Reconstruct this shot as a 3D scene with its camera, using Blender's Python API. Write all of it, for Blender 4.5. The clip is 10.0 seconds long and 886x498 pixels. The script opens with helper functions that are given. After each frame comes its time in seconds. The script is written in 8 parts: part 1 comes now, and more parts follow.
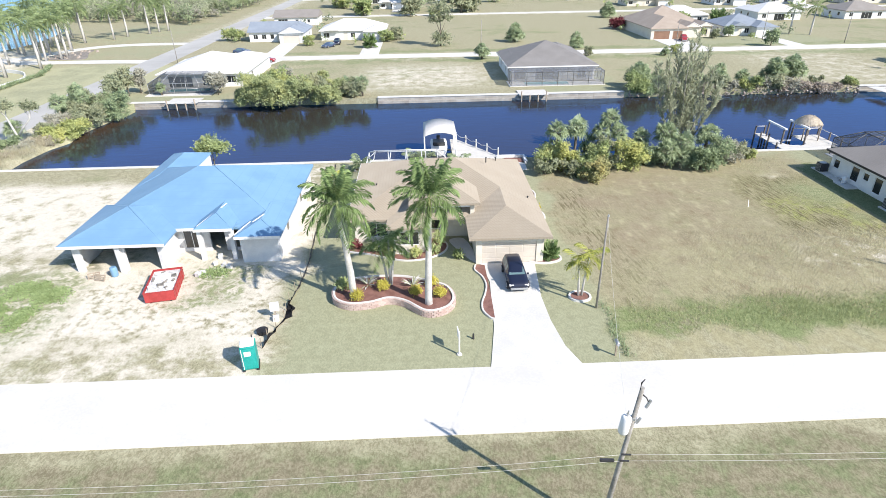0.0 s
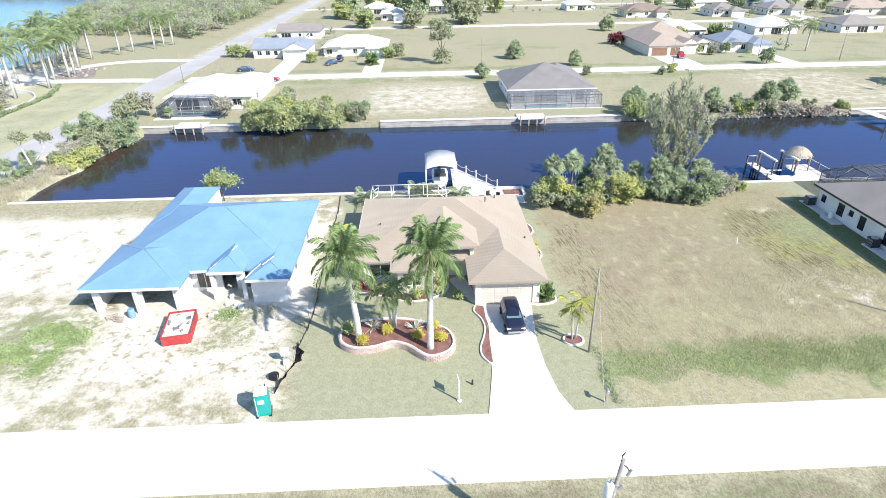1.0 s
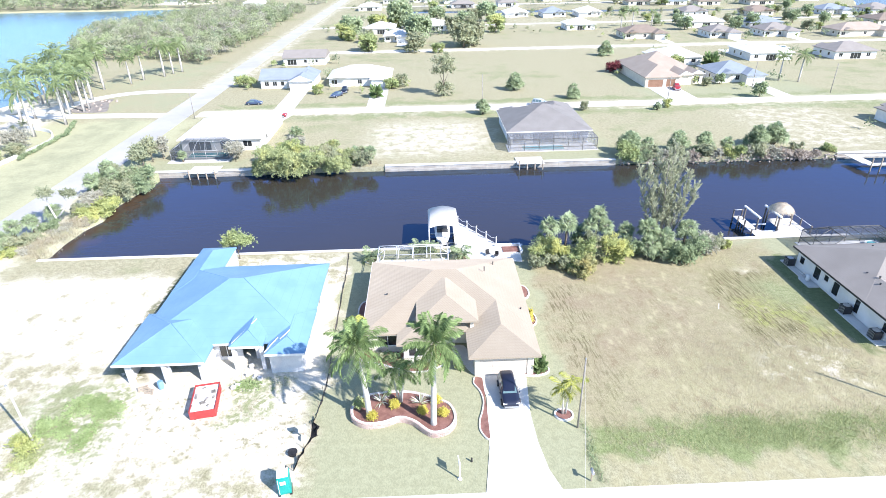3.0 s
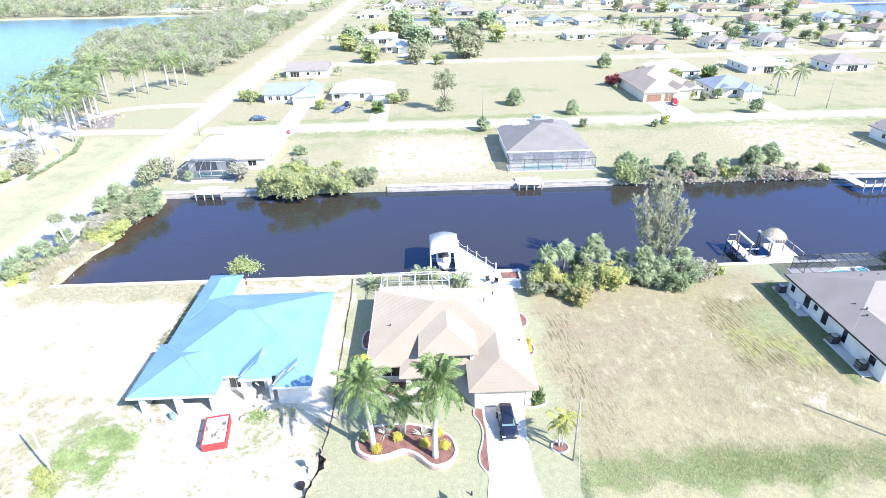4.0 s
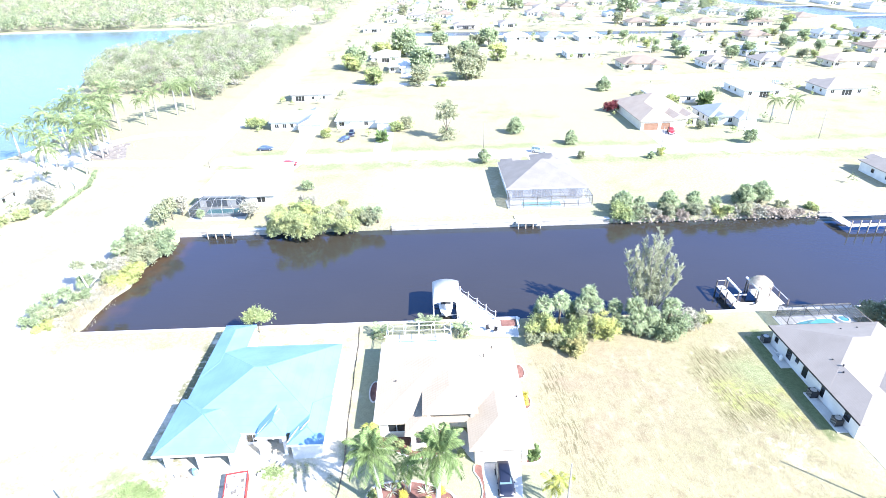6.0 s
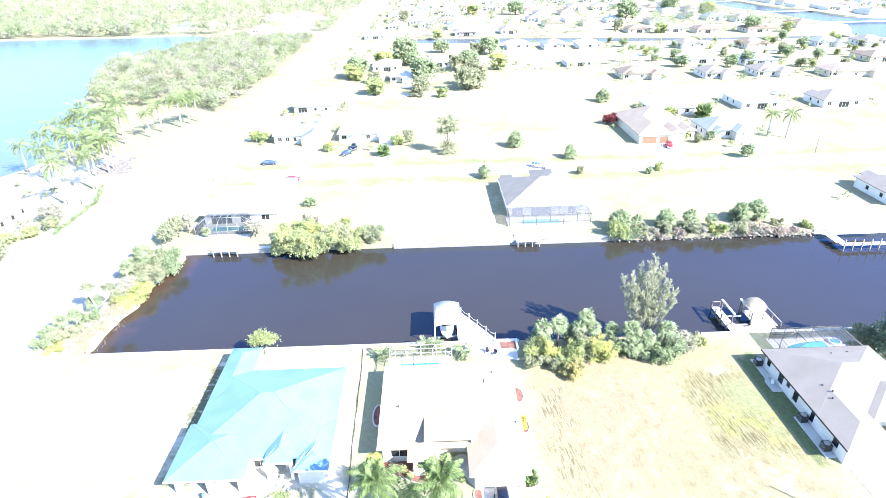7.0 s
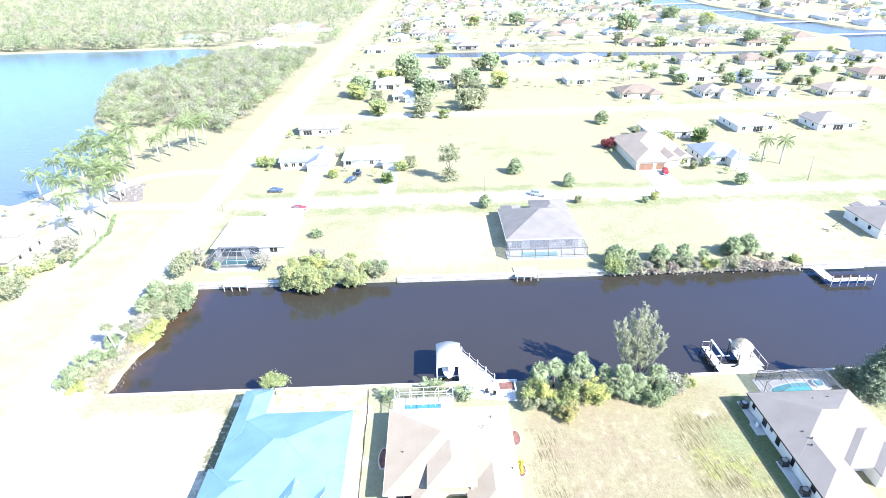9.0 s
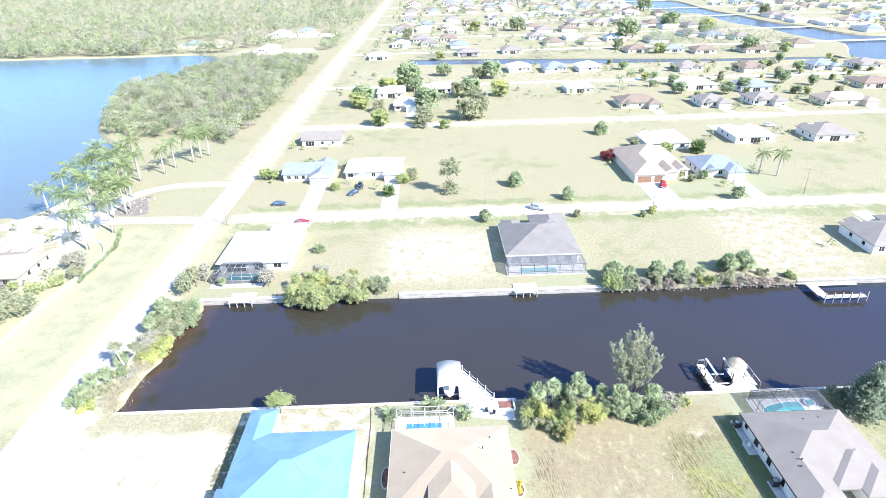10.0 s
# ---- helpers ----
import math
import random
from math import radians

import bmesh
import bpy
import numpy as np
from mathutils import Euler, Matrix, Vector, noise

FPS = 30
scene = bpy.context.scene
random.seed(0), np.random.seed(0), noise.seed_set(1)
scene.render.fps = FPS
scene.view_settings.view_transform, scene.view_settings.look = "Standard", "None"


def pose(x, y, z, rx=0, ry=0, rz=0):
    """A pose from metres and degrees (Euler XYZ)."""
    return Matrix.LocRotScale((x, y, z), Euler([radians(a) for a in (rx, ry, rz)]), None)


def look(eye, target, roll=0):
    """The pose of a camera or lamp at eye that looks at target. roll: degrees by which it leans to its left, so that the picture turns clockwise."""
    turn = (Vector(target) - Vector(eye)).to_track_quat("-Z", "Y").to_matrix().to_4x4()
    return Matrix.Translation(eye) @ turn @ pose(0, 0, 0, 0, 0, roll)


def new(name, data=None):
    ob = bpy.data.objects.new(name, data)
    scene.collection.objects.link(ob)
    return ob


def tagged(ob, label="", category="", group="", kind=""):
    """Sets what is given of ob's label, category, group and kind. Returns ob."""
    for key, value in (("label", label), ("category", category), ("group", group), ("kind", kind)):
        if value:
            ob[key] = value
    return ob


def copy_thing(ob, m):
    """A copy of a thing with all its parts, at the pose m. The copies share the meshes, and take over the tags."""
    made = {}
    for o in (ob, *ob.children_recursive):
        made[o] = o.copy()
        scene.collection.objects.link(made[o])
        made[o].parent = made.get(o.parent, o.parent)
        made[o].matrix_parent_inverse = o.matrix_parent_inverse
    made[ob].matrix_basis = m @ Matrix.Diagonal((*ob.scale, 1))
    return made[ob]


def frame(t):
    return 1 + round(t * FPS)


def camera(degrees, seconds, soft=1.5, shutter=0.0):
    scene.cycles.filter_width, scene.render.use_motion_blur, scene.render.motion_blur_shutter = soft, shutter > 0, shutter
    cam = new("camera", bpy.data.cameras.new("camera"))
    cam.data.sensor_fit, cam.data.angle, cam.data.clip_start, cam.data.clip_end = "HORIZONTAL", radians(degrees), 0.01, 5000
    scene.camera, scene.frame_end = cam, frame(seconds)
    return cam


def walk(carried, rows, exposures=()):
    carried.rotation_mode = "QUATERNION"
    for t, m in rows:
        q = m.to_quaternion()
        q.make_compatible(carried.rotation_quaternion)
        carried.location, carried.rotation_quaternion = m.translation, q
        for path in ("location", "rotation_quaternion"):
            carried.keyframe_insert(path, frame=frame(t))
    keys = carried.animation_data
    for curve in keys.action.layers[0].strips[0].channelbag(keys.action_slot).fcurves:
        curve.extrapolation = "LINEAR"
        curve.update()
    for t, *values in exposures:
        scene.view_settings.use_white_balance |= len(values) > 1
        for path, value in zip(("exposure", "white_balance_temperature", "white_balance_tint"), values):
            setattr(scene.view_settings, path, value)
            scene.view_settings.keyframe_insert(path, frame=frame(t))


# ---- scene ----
cam = camera(76.0, 10.0, soft=0.8)
# seconds, eye in metres, yaw, tilt below the horizon, roll: a drone that climbs straight up
PATH = [
    (0.0, 0.0, 0.0, 25.6, -1.824, 28.139, 0.955),
    (0.5, 0.034, -0.242, 27.969, -1.765, 28.113, 0.987),
    (1.0, 0.064, -0.46, 30.316, -1.707, 28.087, 1.02),
    (1.5, 0.093, -0.656, 32.645, -1.648, 28.061, 1.052),
    (2.0, 0.12, -0.834, 34.956, -1.59, 28.036, 1.085),
    (2.5, 0.147, -0.996, 37.251, -1.531, 28.01, 1.117),
    (3.0, 0.173, -1.145, 39.533, -1.473, 27.984, 1.149),
    (3.5, 0.199, -1.284, 41.804, -1.414, 27.958, 1.182),
    (4.0, 0.226, -1.415, 44.065, -1.356, 27.933, 1.214),
    (4.5, 0.255, -1.542, 46.318, -1.297, 27.907, 1.247),
    (5.0, 0.285, -1.667, 48.566, -1.239, 27.881, 1.279),
    (5.5, 0.318, -1.793, 50.81, -1.181, 27.855, 1.312),
    (6.0, 0.354, -1.922, 53.053, -1.122, 27.829, 1.344),
    (6.5, 0.395, -2.058, 55.295, -1.064, 27.804, 1.377),
    (7.0, 0.439, -2.202, 57.54, -1.005, 27.778, 1.409),
    (7.5, 0.488, -2.359, 59.789, -0.947, 27.752, 1.442),
    (8.0, 0.543, -2.531, 62.044, -0.888, 27.726, 1.474),
    (8.5, 0.604, -2.72, 64.307, -0.83, 27.701, 1.507),
    (9.0, 0.672, -2.929, 66.58, -0.771, 27.675, 1.539),
    (9.5, 0.747, -3.161, 68.865, -0.713, 27.649, 1.572),
    (10.0, 0.83, -3.42, 71.164, -0.654, 27.623, 1.604),
]
EXPOSURES = [(0.0, 0.77, 6800, 11), (0.5, 0.89, 6700, 12), (1.0, 0.96, 6600, 12), (2.5, 1.15, 6400, 13), (4.0, 1.44, 6250, 14), (5.5, 1.77, 6200, 14), (7.5, 2.0, 6350, 13), (8.5, 1.86, 6300, 13), (9.2, 1.66, 6300, 13), (10.0, 1.46, 6350, 13)]
walk(cam, [(t, pose(x, y, z, 0, 0, yaw) @ pose(0, 0, 0, 90 - tilt, 0, 0) @ pose(0, 0, 0, 0, 0, -roll)) for t, x, y, z, yaw, tilt, roll in PATH], EXPOSURES)

# ---- light ----
SUN_ELEVATION, SUN_BEARING = radians(38), radians(130.3)
world = bpy.data.worlds.new("sky")
scene.world = world
world.use_nodes = True
sky = world.node_tree.nodes.new("ShaderNodeTexSky")
sky.sky_type, sky.sun_disc = "NISHITA", False
sky.sun_elevation, sky.sun_rotation = SUN_ELEVATION, SUN_BEARING
sky.air_density, sky.dust_density, sky.ozone_density = 1.0, 0.2, 3.5
background = world.node_tree.nodes["Background"]
background.inputs["Strength"].default_value = 0.132
world.node_tree.links.new(sky.outputs[0], background.inputs["Color"])
sun_data = bpy.data.lights.new("sun", "SUN")
sun_data.energy, sun_data.angle, sun_data.color = 4.1, radians(0.55), (1.0, 0.965, 0.92)
sun = new("sun", sun_data)
sun.matrix_world = look((0, 0, 0), (-math.sin(SUN_BEARING) * math.cos(SUN_ELEVATION), -math.cos(SUN_BEARING) * math.cos(SUN_ELEVATION), -math.sin(SUN_ELEVATION)))

# ---- materials ----
class Nodes:
    """Short hand for a node material."""

    def __init__(self, name):
        self.material = bpy.data.materials.new(name)
        self.material.use_nodes = True
        self.tree = self.material.node_tree
        self.shader = self.tree.nodes["Principled BSDF"]
        coords = self.add("ShaderNodeTexCoord")
        self.local = coords.outputs["Object"]

    def add(self, kind):
        return self.tree.nodes.new(kind)

    def link(self, value, socket):
        if isinstance(value, bpy.types.NodeSocket):
            self.tree.links.new(value, socket)
        else:
            socket.default_value = value

    def math(self, op, a, b=0.0):
        n = self.add("ShaderNodeMath")
        n.operation = op
        self.link(a, n.inputs[0])
        self.link(b, n.inputs[1])
        return n.outputs[0]

    def noise(self, vec, scale, detail=3.0, rough=0.55):
        n = self.add("ShaderNodeTexNoise")
        n.inputs["Scale"].default_value, n.inputs["Detail"].default_value, n.inputs["Roughness"].default_value = scale, detail, rough
        self.link(vec, n.inputs["Vector"])
        return n.outputs["Fac"]

    def span(self, value, a, b, lo=0.0, hi=1.0):
        n = self.add("ShaderNodeMapRange")
        n.interpolation_type = "SMOOTHSTEP"
        self.link(value, n.inputs[0])
        for k, v in enumerate((a, b, lo, hi)):
            n.inputs[1 + k].default_value = v
        return n.outputs[0]

    def mix(self, fac, a, b):
        n = self.add("ShaderNodeMix")
        n.data_type = "RGBA"
        self.link(fac, n.inputs[0])
        for v, s in ((a, n.inputs[6]), (b, n.inputs[7])):
            self.link((*v, 1.0) if isinstance(v, tuple) else v, s)
        return n.outputs[2]

    def bump(self, height, strength, distance):
        n = self.add("ShaderNodeBump")
        n.inputs["Strength"].default_value, n.inputs["Distance"].default_value = strength, distance
        self.link(height, n.inputs["Height"])
        self.link(n.outputs[0], self.shader.inputs["Normal"])

    def shifted(self):
        """Local coordinates moved by a random amount for each object, so that repeats differ."""
        info = self.add("ShaderNodeObjectInfo")
        n = self.add("ShaderNodeVectorMath")
        n.operation = "ADD"
        self.link(self.local, n.inputs[0])
        k = self.add("ShaderNodeVectorMath")
        k.operation = "SCALE"
        k.inputs[0].default_value = (37.0, 61.0, 17.0)
        self.link(info.outputs["Random"], k.inputs["Scale"])
        self.link(k.outputs[0], n.inputs[1])
        self.random = info.outputs["Random"]
        return n.outputs[0]

    def done(self, colour, rough=0.8, metal=0.0, specular=0.4):
        self.link((*colour, 1.0) if isinstance(colour, tuple) else colour, self.shader.inputs["Base Color"])
        self.link(rough, self.shader.inputs["Roughness"])
        self.shader.inputs["Metallic"].default_value = metal
        self.shader.inputs["Specular IOR Level"].default_value = specular
        return self.material


def surface(name, dark, light, coarse=0.6, fine=9.0, rough=0.8, metal=0.0, relief=0.15, depth=0.02, specular=0.4, vary=0.0):
    """A plain weathered surface: two scales of noise in colour and a fine relief."""
    n = Nodes(name)
    at = n.shifted()
    a, b = n.noise(at, coarse, 4), n.noise(at, fine, 3)
    f = n.span(n.math("ADD", n.math("MULTIPLY", a, 0.65), n.math("MULTIPLY", b, 0.35)), 0.33, 0.67)
    if vary:
        f = n.math("ADD", n.math("MULTIPLY", f, 1 - vary), n.math("MULTIPLY", n.random, vary))
    n.bump(b, relief, depth)
    return n.done(n.mix(f, dark, light), n.math("ADD", n.math("MULTIPLY", b, 0.15), rough - 0.07), metal, specular)


def roofing(name, dark, light, course=0.13, relief=0.5, rough=0.75, ribs=0.0, matte=0.0):
    """Tiles or shingles laid in level courses; the courses follow height."""
    n = Nodes(name)
    at = n.shifted()
    sep = n.add("ShaderNodeSeparateXYZ")
    n.link(n.local, sep.inputs[0])
    saw = n.math("FRACT", n.math("DIVIDE", sep.outputs[2], course))
    a, b = n.noise(at, 0.35, 4), n.noise(at, 9.0, 3)
    f = n.span(n.math("ADD", n.math("MULTIPLY", a, 0.5), n.math("MULTIPLY", b, 0.5)), 0.2, 0.8)
    joint = n.span(saw, 0.0, 0.22, 0.84, 1.0)
    colour = n.mix(f, dark, light)
    worn = n.mix(joint, tuple(v * 0.55 for v in dark), colour)
    height = n.math("ADD", n.math("MULTIPLY", n.math("SUBTRACT", 1.0, saw), 0.8), n.math("MULTIPLY", b, 0.2))
    if ribs:
        both = n.math("ADD", sep.outputs[0], sep.outputs[1])
        height = n.math("ADD", height, n.math("SINE", n.math("MULTIPLY", both, 6.283 / ribs)))
    n.bump(height, relief, 0.04)
    n.shader.inputs["Diffuse Roughness"].default_value = matte
    return n.done(worn, rough, 0.0, 0.3)


def foliage(name, dark, light, yellow=None, patch=0.7, leafwise=0.6):
    """Leaves: a colour for each clump and each plant, with some light through them."""
    n = Nodes(name)
    at = n.shifted()
    isle = n.add("ShaderNodeNewGeometry").outputs["Random Per Island"]
    f = n.math("ADD", n.math("MULTIPLY", isle, leafwise), n.math("MULTIPLY", n.span(n.noise(at, patch, 3), 0.35, 0.65), 1 - leafwise))
    colour = n.mix(f, tuple(v * 0.72 for v in dark), tuple(v * 1.06 for v in light))
    if yellow:
        colour = n.mix(n.span(n.noise(at, 0.33, 2), 0.5, 0.66), colour, yellow)
    n.shader.inputs["Transmission Weight"].default_value = 0.0
    n.shader.inputs["Subsurface Weight"].default_value = 0.0
    n.done(colour, 0.75, 0.0, 0.15)
    # leaves of a clump face many ways: shade them as a soft mass that looks upwards
    lift = n.add("ShaderNodeVectorMath")
    lift.operation = "ADD"
    n.link(n.add("ShaderNodeNewGeometry").outputs["Normal"], lift.inputs[0])
    lift.inputs[1].default_value = (0.35, -0.3, 0.75)
    even = n.add("ShaderNodeVectorMath")
    even.operation = "NORMALIZE"
    n.link(lift.outputs[0], even.inputs[0])
    n.link(even.outputs[0], n.shader.inputs["Normal"])
    clear = n.add("ShaderNodeBsdfTranslucent")
    n.link(colour, clear.inputs["Color"])
    blend = n.add("ShaderNodeMixShader")
    blend.inputs[0].default_value = 0.4
    n.tree.links.new(n.shader.outputs[0], blend.inputs[1])
    n.tree.links.new(clear.outputs[0], blend.inputs[2])
    n.tree.links.new(blend.outputs[0], n.tree.nodes["Material Output"].inputs["Surface"])
    return n.material


def ground_material(name, south, north):
    """Grass, straw and sand by the patches of the land that lie between two latitudes."""
    n = Nodes(name)
    at = n.local
    sep = n.add("ShaderNodeSeparateXYZ")
    n.link(at, sep.inputs[0])
    big, mid, small, grain = n.noise(at, 0.028, 4), n.noise(at, 0.16, 4), n.noise(at, 1.6, 5), n.noise(at, 15.0, 3)
    patch = n.noise(at, 0.42, 6, 0.68)
    x = n.math("ADD", sep.outputs[0], n.math("MULTIPLY", n.math("SUBTRACT", mid, 0.5), 9.0))
    y = n.math("ADD", sep.outputs[1], n.math("MULTIPLY", n.math("SUBTRACT", n.noise(at, 0.21, 4), 0.5), 9.0))

    def box(x0, x1, y0, y1, s):
        m = None
        for v, lo, hi in ((x, x0, x1), (y, y0, y1)):
            for e, up in ((lo, True), (hi, False)):
                r = n.span(v, e - s, e + s, *((0.0, 1.0) if up else (1.0, 0.0)))
                m = r if m is None else n.math("MULTIPLY", m, r)
        return m

    def kept(zones):
        return [z for z in zones if z[2] < north + 12 and z[3] > south - 12]

    def patchy(mask, field, a, b):
        return n.math("MULTIPLY", mask, n.span(field, a, b))

    flow = n.add("ShaderNodeMapping")
    flow.inputs["Scale"].default_value = (1.0, 0.6, 1.0)
    flow.inputs["Rotation"].default_value = (0, 0, 0.35)
    n.link(at, flow.inputs[0])
    blades = n.noise(flow.outputs[0], 6.5, 4, 0.65)
    speck = n.math("ADD", n.math("ADD", n.math("MULTIPLY", small, 0.25), n.math("MULTIPLY", blades, 0.42)), n.math("MULTIPLY", grain, 0.33))
    mottle = n.span(speck, 0.4, 0.6)
    straw = n.mix(mottle, (0.236, 0.214, 0.13), (0.43, 0.402, 0.27))
    green = n.mix(mottle, (0.165, 0.185, 0.092), (0.32, 0.335, 0.185))
    lawn = n.mix(mottle, (0.268, 0.27, 0.168), (0.362, 0.363, 0.235))
    sand = n.mix(n.span(speck, 0.3, 0.65), (0.52, 0.46, 0.36), (0.72, 0.67, 0.57))
    field = n.math("ADD", n.math("MULTIPLY", big, 0.55), n.math("MULTIPLY", mid, 0.45))
    colour = n.mix(n.span(field, 0.5, 0.68), straw, green)
    # mown lawns and sown strips
    for zone in kept(((-11.5, 14.5, 29, 74, 1.2), (45, 54.5, 67.5, 74, 0.8), (-60, -38, 110, 118, 2), (24, 40, 109, 122, 1.5), (20, 40, 120, 152, 3), (64, 118, 162, 200, 4))):
        colour = n.mix(box(*zone), colour, lawn)
    open_land = n.mix(mottle, (0.345, 0.335, 0.205), (0.45, 0.438, 0.285))
    colour = n.mix(box(-104, -60, 70, 152, 3.0), colour, open_land)
    for zone in kept(((-87, -75.0, 60, 155, 1.5), (-92.5, -72, 162.5, 184.5, 2.0), (-110, -80, 193, 240, 3.5))):
        colour = n.mix(n.math("MULTIPLY", box(*zone), n.span(n.math("ADD", n.math("MULTIPLY", mid, 0.6), n.math("MULTIPLY", patch, 0.4)), 0.38, 0.62)), colour, lawn)
    if south < 60:
        tan = n.mix(mottle, (0.26, 0.227, 0.142), (0.365, 0.328, 0.212))
        lot = n.mix(n.span(patch, 0.35, 0.7), tan, n.mix(mottle, (0.235, 0.216, 0.12), (0.355, 0.332, 0.2)))
        colour = n.mix(box(14.6, 49, 36, 73, 1.5), colour, lot)
        colour = n.mix(n.math("MULTIPLY", box(36.5, 47.2, 47.5, 64.5, 1.5), n.span(patch, 0.12, 0.48)), colour, n.mix(mottle, (0.19, 0.172, 0.09), (0.31, 0.285, 0.165)))
        acid = n.mix(mottle, (0.21, 0.222, 0.075), (0.335, 0.345, 0.13))
        for zone in kept(((37.6, 45.2, 52.4, 57.4, 1.2), (43.0, 46.6, 47.8, 52.0, 1.0))):
            colour = n.mix(n.math("MULTIPLY", box(*zone), n.span(n.math("ADD", n.math("MULTIPLY", patch, 0.5), n.math("MULTIPLY", small, 0.5)), 0.4, 0.56)), colour, acid)
        # browner middle of the empty lot
        worn = n.mix(n.span(speck, 0.36, 0.64), (0.245, 0.195, 0.128), (0.335, 0.277, 0.19))
        colour = n.mix(n.math("MULTIPLY", box(15.5, 33, 46, 67, 4), n.span(n.math("ADD", n.math("MULTIPLY", big, 0.4), n.math("MULTIPLY", mid, 0.6)), 0.36, 0.62)), colour, worn)
        pale = n.mix(n.span(speck, 0.38, 0.62), (0.285, 0.258, 0.15), (0.41, 0.376, 0.232))
        colour = n.mix(n.math("MULTIPLY", box(21, 48, 37.5, 48, 3), n.span(patch, 0.34, 0.6)), colour, pale)
        # drifts of bleached straw and bare brownish soil between
        drift = n.noise(flow.outputs[0], 0.75, 5, 0.62)
        open_lot = box(17.5, 48, 38, 66, 2.0)
        colour = n.mix(n.math("MULTIPLY", open_lot, n.span(drift, 0.53, 0.7, 0.0, 0.75)), colour, (0.44, 0.395, 0.25))
        colour = n.mix(n.math("MULTIPLY", open_lot, n.span(drift, 0.46, 0.3, 0.0, 0.7)), colour, (0.235, 0.185, 0.115))
        # long dark furrows left by wheels and the mower
        bent = n.add("ShaderNodeCombineXYZ")
        n.link(n.math("ADD", n.math("ADD", sep.outputs[0], n.math("MULTIPLY", sep.outputs[1], 0.1)), n.math("ADD", n.math("MULTIPLY", n.noise(at, 0.05, 2), 2.2), n.math("MULTIPLY", n.noise(at, 0.9, 2), 0.22))), bent.inputs[0])
        n.link(n.math("MULTIPLY", sep.outputs[1], 0.11), bent.inputs[1])
        lines = n.span(n.noise(bent.outputs[0], 4.2, 3, 0.62), 0.5, 0.58)
        broken = n.span(n.noise(at, 0.22, 3, 0.55), 0.36, 0.5)
        for zone, much in [z for z in (((36.6, 47.0, 47.5, 64.5, 1.6), 0.78), ((14.6, 18.6, 45, 62.5, 1.2), 0.66), ((15.5, 19.5, 37, 46, 1.5), 0.35), ((20, 36, 36, 60, 3.0), 0.16), ((16, 50, 32.5, 38, 1.5), 0.35)) if kept([z[0]])]:
            colour = n.mix(n.math("MULTIPLY", n.math("MULTIPLY", box(*zone), n.math("MULTIPLY", lines, much)), broken), colour, (0.105, 0.092, 0.045))
        # straw kerb strip and the lush swale behind it
        swale = n.mix(mottle, (0.13, 0.165, 0.065), (0.265, 0.3, 0.14))
        colour = n.mix(n.math("MULTIPLY", box(15.5, 160, 29, 34.0, 0.9), n.span(drift, 0.35, 0.6)), colour, pale)
        colour = n.mix(n.math("MULTIPLY", box(14.6, 160, 33.4, 37.6, 0.9), n.span(n.math("ADD", n.math("MULTIPLY", mid, 0.5), n.math("MULTIPLY", small, 0.5)), 0.32, 0.52)), colour, swale)
        # rank brownish verge across the near road
        rank = n.mix(mottle, (0.17, 0.148, 0.09), (0.315, 0.28, 0.185))
        colour = n.mix(box(-200, 200, -80, 23.5, 1.0), colour, n.mix(n.span(patch, 0.4, 0.65), rank, n.mix(mottle, (0.13, 0.15, 0.07), (0.26, 0.28, 0.15))))
    # green verge and swales along the roads
    for zone in kept(((-60, 160, 147, 153, 1.2), (-60, 160, 161, 166, 1.2), (43, 50, 52, 62, 2.5), (-38, -31, 33, 46, 2.0))):
        colour = n.mix(n.math("MULTIPLY", box(*zone), n.span(mid, 0.3, 0.55)), colour, green)
    # dark grass tone for the shadow band beside the unfinished house
    shade_strip = n.mix(mottle, (0.12, 0.125, 0.07), (0.22, 0.215, 0.13))
    # bare sand
    for zone, f, a, b in [z for z in (((-34.5, -12.2, 34.5, 45, 1.5), n.math("ADD", n.math("MULTIPLY", patch, 0.5), n.math("MULTIPLY", small, 0.5)), 0.36, 0.52), ((-34, -11.6, 44, 64, 1.0), patch, 0.26, 0.5), ((-34, -11.8, 60, 73, 1.2), patch, 0.42, 0.62),
                          ((-64, -33, 50, 68, 2.0), patch, 0.3, 0.52), ((-60, -33, 31, 50, 3.0), patch, 0.42, 0.66), ((-60, -11.8, 30.6, 34.5, 1.0), patch, 0.4, 0.62), ((36, 45, 42, 48, 2.5), patch, 0.5, 0.66), ((-12, 14, 118, 142, 6.0), patch, 0.3, 0.72),
                          ((80, 106, 114, 150, 7.0), patch, 0.38, 0.8), ((-75, -61, 192, 1500, 2.0), patch, 0.3, 0.9), ((-65, -60, 55, 112, 2.0), patch, 0.25, 0.7), ((41.4, 44.2, 63.6, 66.0, 1.0), patch, 0.4, 0.75),
                          ((-60, 160, 152.5, 161.5, 2.2), patch, 0.3, 0.9), ((-60, 160, 253, 263, 2.6), patch, 0.3, 0.9), ((-50, 330, 330, 400, 5), patch, 0.5, 0.75),
                          ((-60, 800, 445, 1500, 5), patch, 0.52, 0.8), ((-130, -101, 120, 180, 3), mid, 0.35, 0.55), ((-232, -184, 540, 572, 5), mid, 0.3, 0.5), ((-160, -100, 485, 515, 5), mid, 0.3, 0.5), ((-165, -95, 592, 632, 6), mid, 0.35, 0.55)) if kept([z[0]])]:
        colour = n.mix(patchy(box(*zone), f, a, b), colour, sand)
